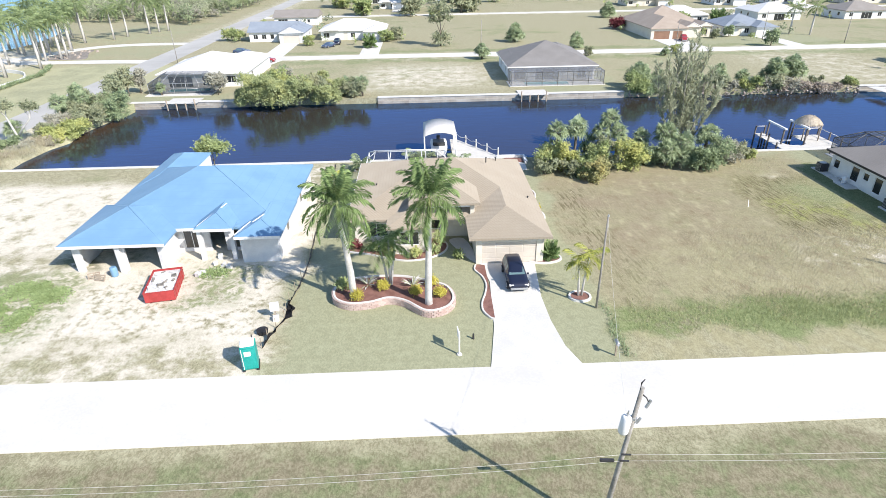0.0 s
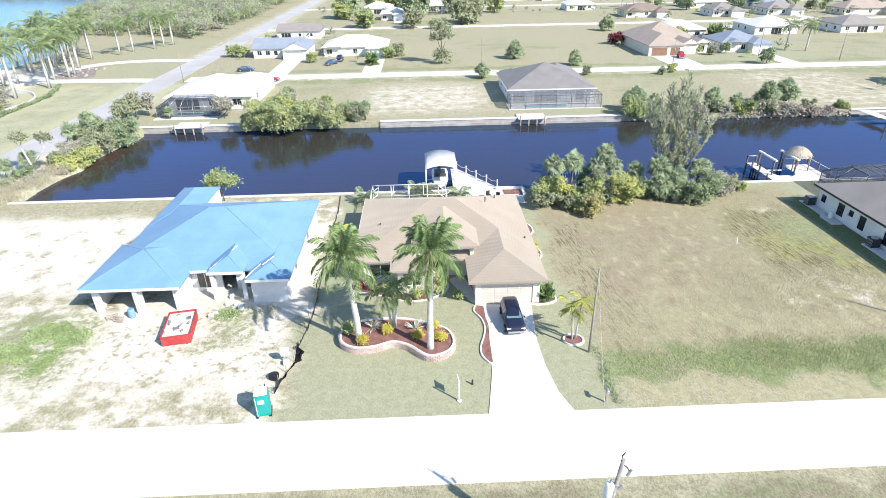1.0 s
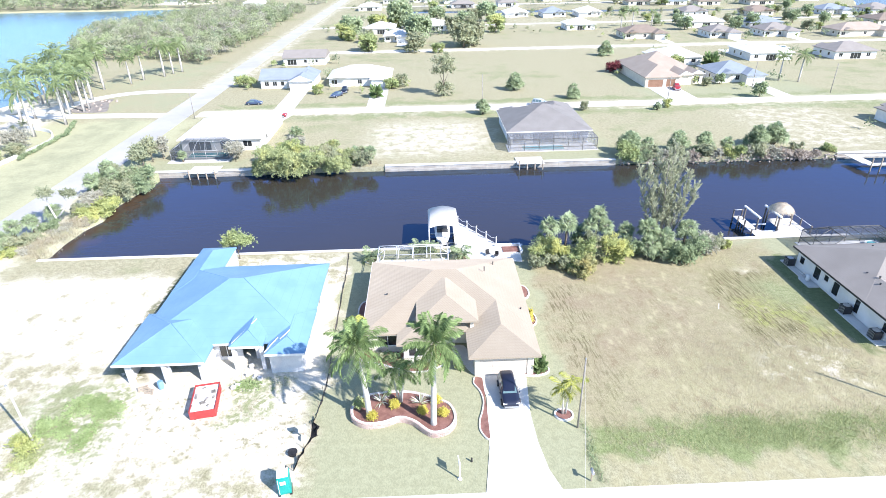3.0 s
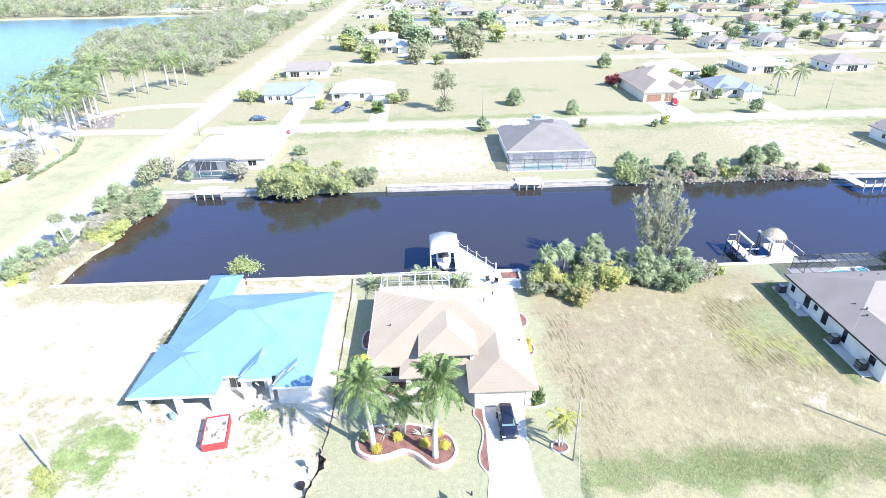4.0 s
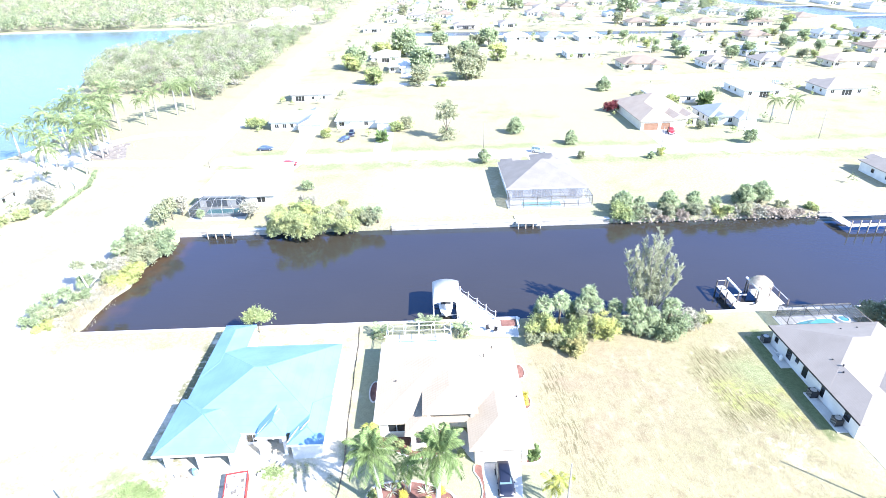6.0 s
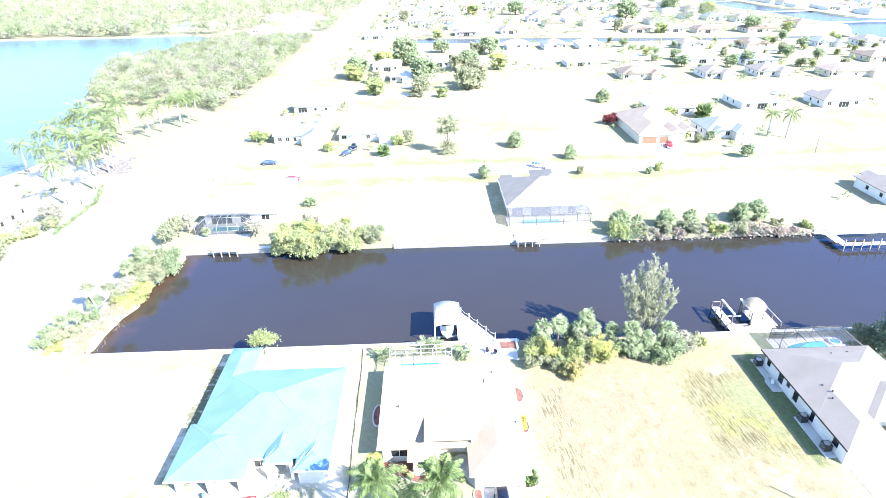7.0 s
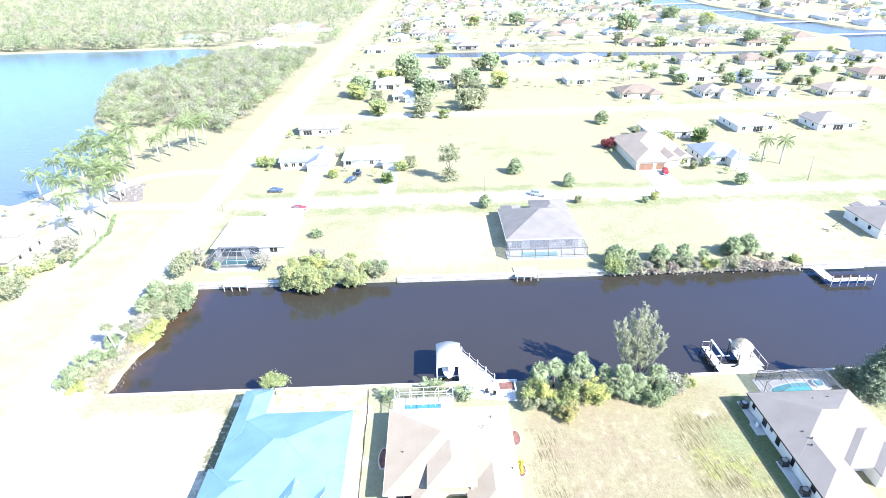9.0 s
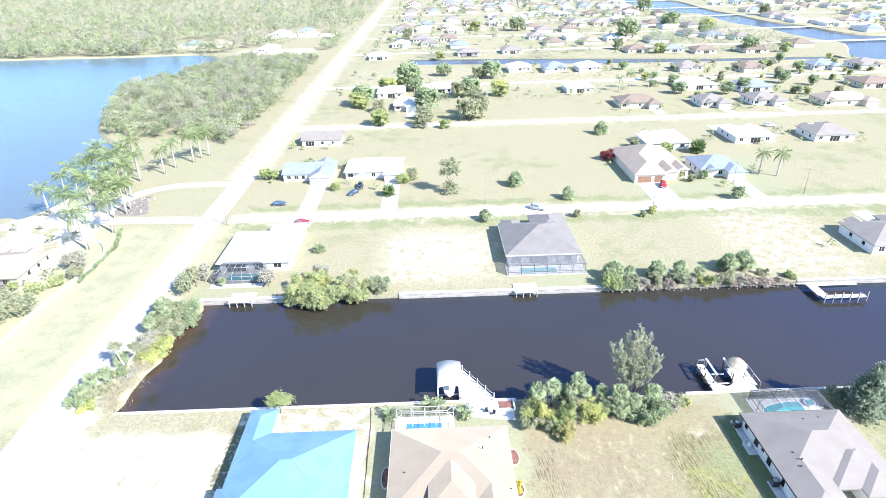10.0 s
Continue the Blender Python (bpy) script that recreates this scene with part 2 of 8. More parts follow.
    if south < 60:
        # grass strip on the west side, darkened to deepen the house's shadow by colour
        colour = n.mix(n.math("MULTIPLY", box(-34.6, -31.3, 46, 71, 0.7), n.span(small, 0.3, 0.5)), colour, shade_strip)
        for zone in ((-20.6, -14.8, 39.6, 45.6, 1.0), (-39.0, -29.6, 36.0, 45.0, 1.2)):
            colour = n.mix(n.math("MULTIPLY", box(*zone), n.span(small, 0.38, 0.6)), colour, green)
        # lawn west of the grey-roofed house, its cast shadow deepened in the ground colour
        house_shade = n.mix(mottle, (0.11, 0.135, 0.06), (0.2, 0.225, 0.11))
        colour = n.mix(n.math("MULTIPLY", n.span(sep.outputs[0], 46.9, 47.5), n.math("MULTIPLY", n.span(sep.outputs[0], 50.5, 51.0, 1.0, 0.0), n.math("MULTIPLY", n.span(y, 45.0, 47.0), n.span(y, 66.5, 68.0, 1.0, 0.0)))), colour, house_shade)
    n.bump(n.math("ADD", blades, grain), 0.3, 0.05)
    return n.done(colour, 0.95, 0.0, 0.15)


def water_material(name, deep, pale, ripple, rough, tint, mirror, shallow=None):
    """Dark water under a tinted mirror of the sky that grows towards flat angles."""
    n = Nodes(name)
    stretch = n.add("ShaderNodeMapping")
    stretch.inputs["Scale"].default_value = (0.35, 1.0, 1.0)
    n.link(n.local, stretch.inputs[0])
    a, b = n.noise(stretch.outputs[0], 1.3, 3), n.noise(n.local, 0.05, 2)
    n.bump(a, ripple, 0.12)
    colour = n.mix(b, deep, pale)
    if shallow:
        sep = n.add("ShaderNodeSeparateXYZ")
        n.link(n.local, sep.inputs[0])
        drift = n.math("MULTIPLY", n.math("SUBTRACT", n.noise(n.local, 0.25, 4), 0.5), 9.0)
        west = n.span(n.math("ADD", n.math("SUBTRACT", sep.outputs[0], n.math("MULTIPLY", n.math("SUBTRACT", sep.outputs[1], 73.0), 0.12)), drift), -58.0, -53.0, 0.55, 0.0)
        south = n.math("MULTIPLY", n.span(n.math("ADD", sep.outputs[1], drift), 72.5, 76.5, 0.5, 0.0), n.span(sep.outputs[0], -34.0, -20.0, 1.0, 0.0))
        colour = n.mix(n.math("MAXIMUM", west, south), colour, shallow)
    n.done(colour, rough, 0.0, 0.0)
    normal = n.shader.inputs["Normal"].links[0].from_socket
    gloss = n.add("ShaderNodeBsdfGlossy")
    gloss.inputs["Color"].default_value = (*tint, 1.0)
    gloss.inputs["Roughness"].default_value = rough
    n.link(normal, gloss.inputs["Normal"])
    fresnel = n.add("ShaderNodeFresnel")
    fresnel.inputs["IOR"].default_value = mirror
    n.link(normal, fresnel.inputs["Normal"])
    blend = n.add("ShaderNodeMixShader")
    n.link(fresnel.outputs[0], blend.inputs[0])
    n.tree.links.new(n.shader.outputs[0], blend.inputs[1])
    n.tree.links.new(gloss.outputs[0], blend.inputs[2])
    n.tree.links.new(blend.outputs[0], n.tree.nodes["Material Output"].inputs["Surface"])
    return n.material


def glass_material(name, tint, rough=0.06):
    n = Nodes(name)
    f = n.noise(n.shifted(), 0.5, 2)
    return n.done(n.mix(f, tuple(v * 0.6 for v in tint), tint), rough, 0.0, 0.8)


def mesh_material(name, tint, cover):
    """Fine insect screen: mostly open cloth of dark threads."""
    n = Nodes(name)
    n.done(tint, 0.7)
    n.shader.inputs["Alpha"].default_value = cover
    return n.material


CANAL_MIDDLE = 92.0
GROUND = ground_material("near_ground_cover", -1000.0, CANAL_MIDDLE)
GROUND_FAR = ground_material("far_ground_cover", CANAL_MIDDLE, 5000.0)
WATER = water_material("canal_water", (0.04, 0.036, 0.027), (0.05, 0.045, 0.034), 0.2, 0.08, (0.2, 0.48, 1.0), 1.72, (0.105, 0.062, 0.034))
BAY = water_material("bay_water", (0.09, 0.105, 0.13), (0.12, 0.135, 0.16), 0.5, 0.2, (0.6, 0.68, 0.8), 1.33)
LAKE = water_material("lake_water", (0.115, 0.15, 0.178), (0.135, 0.172, 0.2), 0.9, 0.22, (0.7, 0.9, 1.0), 1.33)
ROAD_GREY = surface("grey_worn_road", (0.37, 0.36, 0.34), (0.46, 0.45, 0.43), 0.12, 5, 0.9, relief=0.2)
ROAD = surface("pale_road", (0.56, 0.54, 0.5), (0.68, 0.66, 0.62), 0.25, 6, 0.85, relief=0.2)
CONCRETE = surface("concrete", (0.55, 0.535, 0.5), (0.68, 0.665, 0.63), 0.5, 7, 0.85)
POLE_WOOD = surface("grey_pole_wood", (0.2, 0.185, 0.165), (0.36, 0.34, 0.31), 1.5, 14, 0.9, relief=0.4)
SEAWALL = surface("seawall_concrete", (0.27, 0.245, 0.21), (0.42, 0.39, 0.345), 0.5, 6, 0.9, relief=0.3)
STUCCO = surface("white_stucco", (0.66, 0.66, 0.65), (0.78, 0.78, 0.77), 0.5, 14, 0.9)
CREAM = surface("cream_stucco", (0.6, 0.55, 0.47), (0.7, 0.66, 0.58), 0.5, 14, 0.9)
TAN_DOOR = surface("tan_door_paint", (0.54, 0.485, 0.42), (0.61, 0.555, 0.49), 0.6, 9, 0.7, relief=0.05)
BROWN_DOOR = surface("brown_door_paint", (0.2, 0.11, 0.07), (0.28, 0.165, 0.11), 0.6, 9, 0.6, relief=0.05)
BLOCK = surface("pale_block", (0.52, 0.52, 0.53), (0.66, 0.66, 0.66), 0.7, 10, 0.92, relief=0.3)
TRIM = surface("white_trim", (0.7, 0.7, 0.7), (0.8, 0.8, 0.8), 0.8, 10, 0.5)
GALVANISED = surface("grey_metal", (0.35, 0.36, 0.37), (0.5, 0.51, 0.52), 0.8, 12, 0.45, 0.6)
DARK = surface("dark_plastic", (0.02, 0.02, 0.022), (0.045, 0.045, 0.05), 1, 12, 0.5)
ROOF_TAN = roofing("tan_tile", (0.316, 0.268, 0.208), (0.384, 0.333, 0.266), 0.13, 0.15, ribs=0.3, matte=1.0)
ROOF_SLATE = roofing("slate_tile", (0.205, 0.192, 0.182), (0.3, 0.283, 0.268), 0.15, 0.7, ribs=0.3)
ROOF_GREY = roofing("grey_shingle", (0.226, 0.204, 0.184), (0.32, 0.291, 0.264), 0.09, 0.3)
ROOF_WHITE = roofing("white_tile", (0.62, 0.61, 0.59), (0.74, 0.73, 0.71), 0.13, 0.25)
ROOF_BROWN = roofing("brown_shingle", (0.2, 0.16, 0.13), (0.3, 0.24, 0.19), 0.1, 0.3)
ROOF_BLUEGREY = roofing("blue_grey_shingle", (0.2, 0.23, 0.27), (0.3, 0.34, 0.39), 0.1, 0.3)
ROOF_BEIGE = roofing("beige_tile", (0.31, 0.25, 0.2), (0.43, 0.36, 0.295), 0.13, 0.4)
GLASS = glass_material("window_glass", (0.03, 0.035, 0.04))
POOL = glass_material("pool_water", (0.16, 0.52, 0.56), 0.08)
POOL_BLUE = glass_material("blue_pool_water", (0.1, 0.36, 0.68), 0.08)
CAGE_BRONZE = surface("bronze_frame", (0.1, 0.095, 0.09), (0.17, 0.165, 0.155), 1, 12, 0.5, 0.3)
SCREEN_DENSE = mesh_material("dense_insect_screen", (0.05, 0.06, 0.07), 0.56)
SCREEN_DARK = mesh_material("slate_insect_screen", (0.1, 0.11, 0.13), 0.38)
SCREEN_MID = mesh_material("grey_insect_screen", (0.3, 0.31, 0.33), 0.24)
SCREEN = mesh_material("insect_screen", (0.07, 0.07, 0.07), 0.11)
BARK = surface("bark", (0.12, 0.095, 0.07), (0.24, 0.2, 0.16), 2, 14, 0.95, relief=0.6)
PALM_TRUNK = surface("pale_palm_trunk", (0.4, 0.385, 0.36), (0.58, 0.56, 0.53), 1.2, 9, 0.9, relief=0.3)
LEAF_PALM = foliage("palm_frond", (0.085, 0.15, 0.055), (0.37, 0.49, 0.21))
LEAF_GROVE = foliage("grove_frond", (0.16, 0.24, 0.095), (0.44, 0.52, 0.27))
LEAF_YELLOW_PALM = foliage("yellowing_frond", (0.3, 0.35, 0.08), (0.6, 0.6, 0.18))
LEAF_GREEN = foliage("green_leaves", (0.224, 0.297, 0.106), (0.493, 0.56, 0.28), (0.526, 0.549, 0.224))
LEAF_DARK = foliage("dark_leaves", (0.19, 0.263, 0.14), (0.414, 0.493, 0.291))
LEAF_LIGHT = foliage("light_leaves", (0.29, 0.345, 0.145), (0.5, 0.55, 0.3), (0.5, 0.52, 0.24))
LEAF_WEED = foliage("weed_leaves", (0.28, 0.38, 0.15), (0.44, 0.54, 0.27))
LEAF_OLIVE = foliage("olive_leaves", (0.25, 0.285, 0.165), (0.44, 0.47, 0.31), (0.41, 0.41, 0.26))
LEAF_GREY = foliage("grey_twigs", (0.38, 0.37, 0.29), (0.52, 0.51, 0.42))
LEAF_FAN = foliage("fan_leaves", (0.196, 0.27, 0.138), (0.494, 0.575, 0.356))
LEAF_WISPY = foliage("wispy_needles", (0.37, 0.4, 0.26), (0.53, 0.55, 0.39))
LEAF_STRAW = foliage("straw_brush", (0.4, 0.36, 0.26), (0.56, 0.51, 0.39))
LEAF_TWIG = foliage("brown_brush", (0.36, 0.3, 0.24), (0.52, 0.46, 0.39))
WOODS_GREEN = foliage("woods_green", (0.23, 0.285, 0.145), (0.43, 0.49, 0.28), None, 0.13, 0.35)
WOODS_OLIVE = foliage("woods_olive", (0.28, 0.305, 0.19), (0.47, 0.49, 0.34), None, 0.1, 0.35)
WOODS_PALE = foliage("woods_pale", (0.356, 0.38, 0.253), (0.506, 0.517, 0.391), None, 0.12, 0.35)
WOODS_GREY = foliage("woods_grey_twigs", (0.32, 0.305, 0.25), (0.43, 0.41, 0.35), None, 0.12, 0.35)
WOODS_PINE = foliage("woods_pine", (0.19, 0.24, 0.14), (0.36, 0.42, 0.26), None, 0.13, 0.35)
LEAF_RED = foliage("red_leaves", (0.14, 0.03, 0.04), (0.33, 0.1, 0.11))
LEAF_LEMON = foliage("lemon_leaves", (0.52, 0.46, 0.07), (0.72, 0.65, 0.17))
LEAF_LIME = foliage("lime_leaves", (0.34, 0.39, 0.12), (0.54, 0.58, 0.26), (0.56, 0.56, 0.21))
LEAF_OCHRE = foliage("ochre_leaves", (0.36, 0.36, 0.16), (0.52, 0.5, 0.25), (0.56, 0.48, 0.2))
LEAF_PINE = foliage("pine_needles", (0.2, 0.26, 0.18), (0.4, 0.48, 0.34))
STRAW = foliage("dry_grass", (0.46, 0.41, 0.28), (0.58, 0.53, 0.38), (0.5, 0.48, 0.31))
LUSH = foliage("green_grass", (0.29, 0.33, 0.15), (0.42, 0.45, 0.23), (0.43, 0.41, 0.24))
MULCH = surface("red_mulch", (0.16, 0.075, 0.06), (0.27, 0.14, 0.115), 1.5, 18, 0.95, relief=0.6)
KERB_WHITE = surface("white_kerb", (0.55, 0.53, 0.5), (0.68, 0.66, 0.63), 1, 9, 0.85)
BRICK = surface("pink_block", (0.4, 0.28, 0.25), (0.56, 0.45, 0.41), 2, 12, 0.9, vary=0.6)


def membrane_material():
    """Blue roof underlay in overlapping strips, slightly glossy and creased."""
    n = Nodes("blue_underlay")
    at = n.local
    sep = n.add("ShaderNodeSeparateXYZ")
    n.link(at, sep.inputs[0])
    saw = n.math("FRACT", n.math("DIVIDE", sep.outputs[2], 0.36))
    lap = n.span(saw, 0.0, 0.05, 0.0, 1.0)
    a, b = n.noise(at, 0.3, 4), n.noise(at, 2.2, 4)
    colour = n.mix(n.span(a, 0.35, 0.65), (0.158, 0.297, 0.45), (0.184, 0.334, 0.49))
    colour = n.mix(lap, (0.145, 0.272, 0.435), colour)
    n.bump(n.math("ADD", b, n.math("MULTIPLY", saw, 0.4)), 0.18, 0.03)
    return n.done(colour, n.math("ADD", 0.38, n.math("MULTIPLY", b, 0.2)), 0.0, 0.5)


ROOF_BLUE = membrane_material()


# ---- building helpers ----
def mesh_of(name, bm, material):
    data = bpy.data.meshes.new(name)
    bm.to_mesh(data)
    bm.free()
    data.materials.append(material)
    return data


def part(name, bm, material, parent=None, label=""):
    """Links a bmesh as one mesh object, under a thing or a part."""
    ob = new(name, mesh_of(name, bm, material))
    if parent:
        ob.parent = parent
    return tagged(ob, label)


def piece(name, data, parent, m=None):
    """Another object on a shared mesh."""
    ob = new(name, data)
    ob.parent = parent
    if m is not None:
        ob.matrix_basis = m
    return ob


def thing(name, label, category, group="", m=None, kind=""):
    ob = tagged(new(name), label, category, group, kind)
    if m is not None:
        ob.matrix_basis = m
    return ob


def box(bm, x0, x1, y0, y1, z0, z1, m=None, bevel=0.0):
    v = [bm.verts.new(p) for p in ((x0, y0, z0), (x1, y0, z0), (x1, y1, z0), (x0, y1, z0), (x0, y0, z1), (x1, y0, z1), (x1, y1, z1), (x0, y1, z1))]
    faces = [bm.faces.new([v[i] for i in f]) for f in ((3, 2, 1, 0), (4, 5, 6, 7), (0, 1, 5, 4), (1, 2, 6, 5), (2, 3, 7, 6), (3, 0, 4, 7))]
    if bevel:
        edges = list({e for f in faces for e in f.edges})
        got = bmesh.ops.bevel(bm, geom=edges, offset=bevel, segments=2, affect="EDGES", profile=0.6)
        v = list({q for f in got["faces"] for q in f.verts} | {q for q in v if q.is_valid})
    if m is not None:
        bmesh.ops.transform(bm, matrix=m, verts=v)
    return bm


def boxed(*boxes, bevel=0.0):
    bm = bmesh.new()
    for b in boxes:
        box(bm, *b, bevel=bevel)
    return bm


def tube(bm, a, b, r0, r1=None, sides=8, cap=True):
    a, b = Vector(a), Vector(b)
    m = Matrix.Translation((a + b) / 2) @ (b - a).to_track_quat("Z", "Y").to_matrix().to_4x4()
    bmesh.ops.create_cone(bm, cap_ends=cap, segments=sides, radius1=r0, radius2=r0 if r1 is None else r1, depth=(b - a).length, matrix=m)
    return bm


def tubed(*tubes, sides=8):
    bm = bmesh.new()
    for q in tubes:
        tube(bm, *q, sides=sides)
    return bm


def sweep(points, radii, sides=8):
    """A round limb along points."""
    bm = bmesh.new()
    rings = []
    for k, p in enumerate(points):
        way = (Vector(points[min(k + 1, len(points) - 1)]) - Vector(points[max(k - 1, 0)])).normalized()
        q = way.to_track_quat("Z", "Y")
        rings.append([bm.verts.new(Vector(p) + q @ Vector((radii[k] * math.cos(s * math.tau / sides), radii[k] * math.sin(s * math.tau / sides), 0))) for s in range(sides)])
    for r0, r1 in zip(rings, rings[1:]):
        for s in range(sides):
            f = bm.faces.new((r0[s], r0[(s + 1) % sides], r1[(s + 1) % sides], r1[s]))
            f.smooth = True
    bm.faces.new(rings[0][::-1])
    bm.faces.new(rings[-1])
    return bm


def slab(outline, z0, z1):
    """A flat plate with that outline, with real edges."""
    bm = bmesh.new()
    low, high = [bm.verts.new((x, y, z0)) for x, y in outline], [bm.verts.new((x, y, z1)) for x, y in outline]
    top = bm.faces.new(high)
    for k in range(len(outline)):
        j = (k + 1) % len(outline)
        bm.faces.new((low[k], low[j], high[j], high[k]))
    bmesh.ops.recalc_face_normals(bm, faces=bm.faces)
    if top.normal.z < 0:
        bmesh.ops.reverse_faces(bm, faces=bm.faces)
    bmesh.ops.triangulate(bm, faces=[top])
    return bm


def rounded(points, steps=6, closed=True):
    """A smooth line through a few corner points (Catmull-Rom)."""
    n, out = len(points), []
    for k in range(n if closed else n - 1):
        p = [Vector(points[(k + j) % n] if closed else points[min(max(k + j, 0), n - 1)]) for j in (-1, 0, 1, 2)]
        for s in range(steps):
            u = s / steps
            out.append(tuple(0.5 * (2 * p[1] + (p[2] - p[0]) * u + (2 * p[0] - 5 * p[1] + 4 * p[2] - p[3]) * u * u + (3 * p[1] - p[0] - 3 * p[2] + p[3]) * u ** 3)))
    if not closed:
        out.append(tuple(points[-1]))
    return out


def ribbon(line, width, z0, z1, closed=True):
    """A kerb of that width along a line."""
    bm = bmesh.new()
    n, rings = len(line), []
    for k in range(n):
        a = Vector(line[(k - 1) % n] if closed else line[max(k - 1, 0)])
        b = Vector(line[(k + 1) % n] if closed else line[min(k + 1, n - 1)])
        w = (b - a).normalized()
        side = Vector((w.y, -w.x)) * width / 2
        p = Vector(line[k])
        rings.append([bm.verts.new((*(p + side * s), z)) for s, z in ((1, z0), (0.8, z1), (-0.8, z1), (-1, z0))])
    for k in range(n if closed else n - 1):
        r0, r1 = rings[k], rings[(k + 1) % n]
        for s in range(3):
            bm.faces.new((r0[s], r1[s], r1[s + 1], r0[s + 1]))
    bmesh.ops.recalc_face_normals(bm, faces=bm.faces)
    return bm


def hip_roof(x0, x1, y0, y1, z, slope, thick=0.2, gable=""):
    """A hip roof over its eaves rectangle, a closed body with a fascia. gable: sides ('w', 'e', 's', 'n') that stay upright."""
    bm = bmesh.new()
    w, d = x1 - x0, y1 - y0
    half = min(w, d) / 2
    top = z + slope * half
    if w >= d:
        a = (x0 if "w" in gable else x0 + half, (y0 + y1) / 2, top)
        b = (x1 if "e" in gable else x1 - half, (y0 + y1) / 2, top)
    else:
        a = ((x0 + x1) / 2, y0 if "s" in gable else y0 + half, top)
        b = ((x0 + x1) / 2, y1 if "n" in gable else y1 - half, top)
    v = [bm.verts.new(p) for p in ((x0, y0, z), (x1, y0, z), (x1, y1, z), (x0, y1, z))]
    u = [bm.verts.new((p.co.x, p.co.y, z - thick)) for p in v]
    p, q = bm.verts.new(a), bm.verts.new(b)
    faces = ((v[0], v[1], q, p), (v[1], v[2], q), (v[2], v[3], p, q), (v[3], v[0], p)) if w >= d else ((v[0], v[1], p), (v[1], v[2], q, p), (v[2], v[3], q), (v[3], v[0], p, q))
    for f in faces:
        bm.faces.new(f)
    for k in range(4):
        bm.faces.new((u[k], u[(k + 1) % 4], v[(k + 1) % 4], v[k]))
    bm.faces.new(u[::-1])
    bmesh.ops.remove_doubles(bm, verts=bm.verts, dist=1e-4)
    bmesh.ops.recalc_face_normals(bm, faces=bm.faces)
    return bm


def wall(bm, a, b, height, openings=(), thick=0.2, z0=0.0):
    """A wall from a to b, one connected body; openings (from, to, sill, head) in metres along it go right through."""
    a, b = Vector(a), Vector(b)
    length = (b - a).length
    m = Matrix.Translation((*a, z0)) @ Matrix.Rotation(math.atan2(b.y - a.y, b.x - a.x), 4, "Z")
    xs = sorted({0.0, length, *(o[0] for o in openings), *(o[1] for o in openings)})
    zs = sorted({0.0, height, *(o[2] for o in openings), *(o[3] for o in openings)})
    made = {}

    def corner(i, j, y):
        if (i, j, y) not in made:
            made[i, j, y] = bm.verts.new(m @ Vector((xs[i], y, zs[j])))
        return made[i, j, y]

    def solid(i, j):
        if not (0 <= i < len(xs) - 1 and 0 <= j < len(zs) - 1):
            return False
        x, z = (xs[i] + xs[i + 1]) / 2, (zs[j] + zs[j + 1]) / 2
        return not any(s < x < e and lo < z < hi for s, e, lo, hi in openings)

    for i in range(len(xs) - 1):
        for j in range(len(zs) - 1):
            if not solid(i, j):
                continue
            bm.faces.new((corner(i, j, 0), corner(i + 1, j, 0), corner(i + 1, j + 1, 0), corner(i, j + 1, 0)))
            bm.faces.new((corner(i, j + 1, thick), corner(i + 1, j + 1, thick), corner(i + 1, j, thick), corner(i, j, thick)))
            for (di, dj), (p, q) in {(-1, 0): ((i, j), (i, j + 1)), (1, 0): ((i + 1, j + 1), (i + 1, j)), (0, -1): ((i + 1, j), (i, j)), (0, 1): ((i, j + 1), (i + 1, j + 1))}.items():
                if not solid(i + di, j + dj):
                    bm.faces.new((corner(*p, 0), corner(*q, 0), corner(*q, thick), corner(*p, thick)))
    return m


def panelled(w, h, rows, columns):
    """A door leaf with raised panels, one body."""
    bm = bmesh.new()
    grid = [[bm.verts.new((w * c / columns, 0.03, h * r / rows)) for c in range(columns + 1)] for r in range(rows + 1)]
    faces = [bm.faces.new((grid[r][c], grid[r][c + 1], grid[r + 1][c + 1], grid[r + 1][c])) for r in range(rows) for c in range(columns)]
    rim = [e for e in bm.edges if len(e.link_faces) == 1]
    got = bmesh.ops.extrude_edge_only(bm, edges=rim)
    for v in got["geom"]:
        if isinstance(v, bmesh.types.BMVert):
            v.co.y = 0.07
    bmesh.ops.inset_individual(bm, faces=faces, thickness=min(w / columns, h / rows) * 0.14, depth=0.018)
    return bm


def window(parent, m, s, e, lo, hi, thick=0.2, name="window", frame_material=None, panes=2):
    """A framed window in an opening of a wall whose pose is m."""
    w, h, f = e - s, hi - lo, 0.07
    bm = bmesh.new()
    rings = [[bm.verts.new((x, y, z)) for x, z in ((d, d), (w - d, d), (w - d, h - d), (d, h - d))] for d, y in ((0, 0), (0, 0.09), (f, 0.09), (f, 0))]
    for r, q in zip(rings, rings[1:] + rings[:1]):
        for k in range(4):
            bm.faces.new((r[k], r[(k + 1) % 4], q[(k + 1) % 4], q[k]))
    bmesh.ops.recalc_face_normals(bm, faces=bm.faces)
    ob = part(name, bm, frame_material or TRIM, parent)
    for k in range(1, panes):
        part("mullion", boxed((w * k / panes - 0.03, w * k / panes + 0.03, 0.01, 0.08, f, h - f)), frame_material or TRIM, ob)
    ob.matrix_basis = m @ Matrix.Translation((s, thick - 0.16, lo))
    part("pane", boxed((f, w - f, 0.035, 0.05, f, h - f)), GLASS, ob)
    return ob


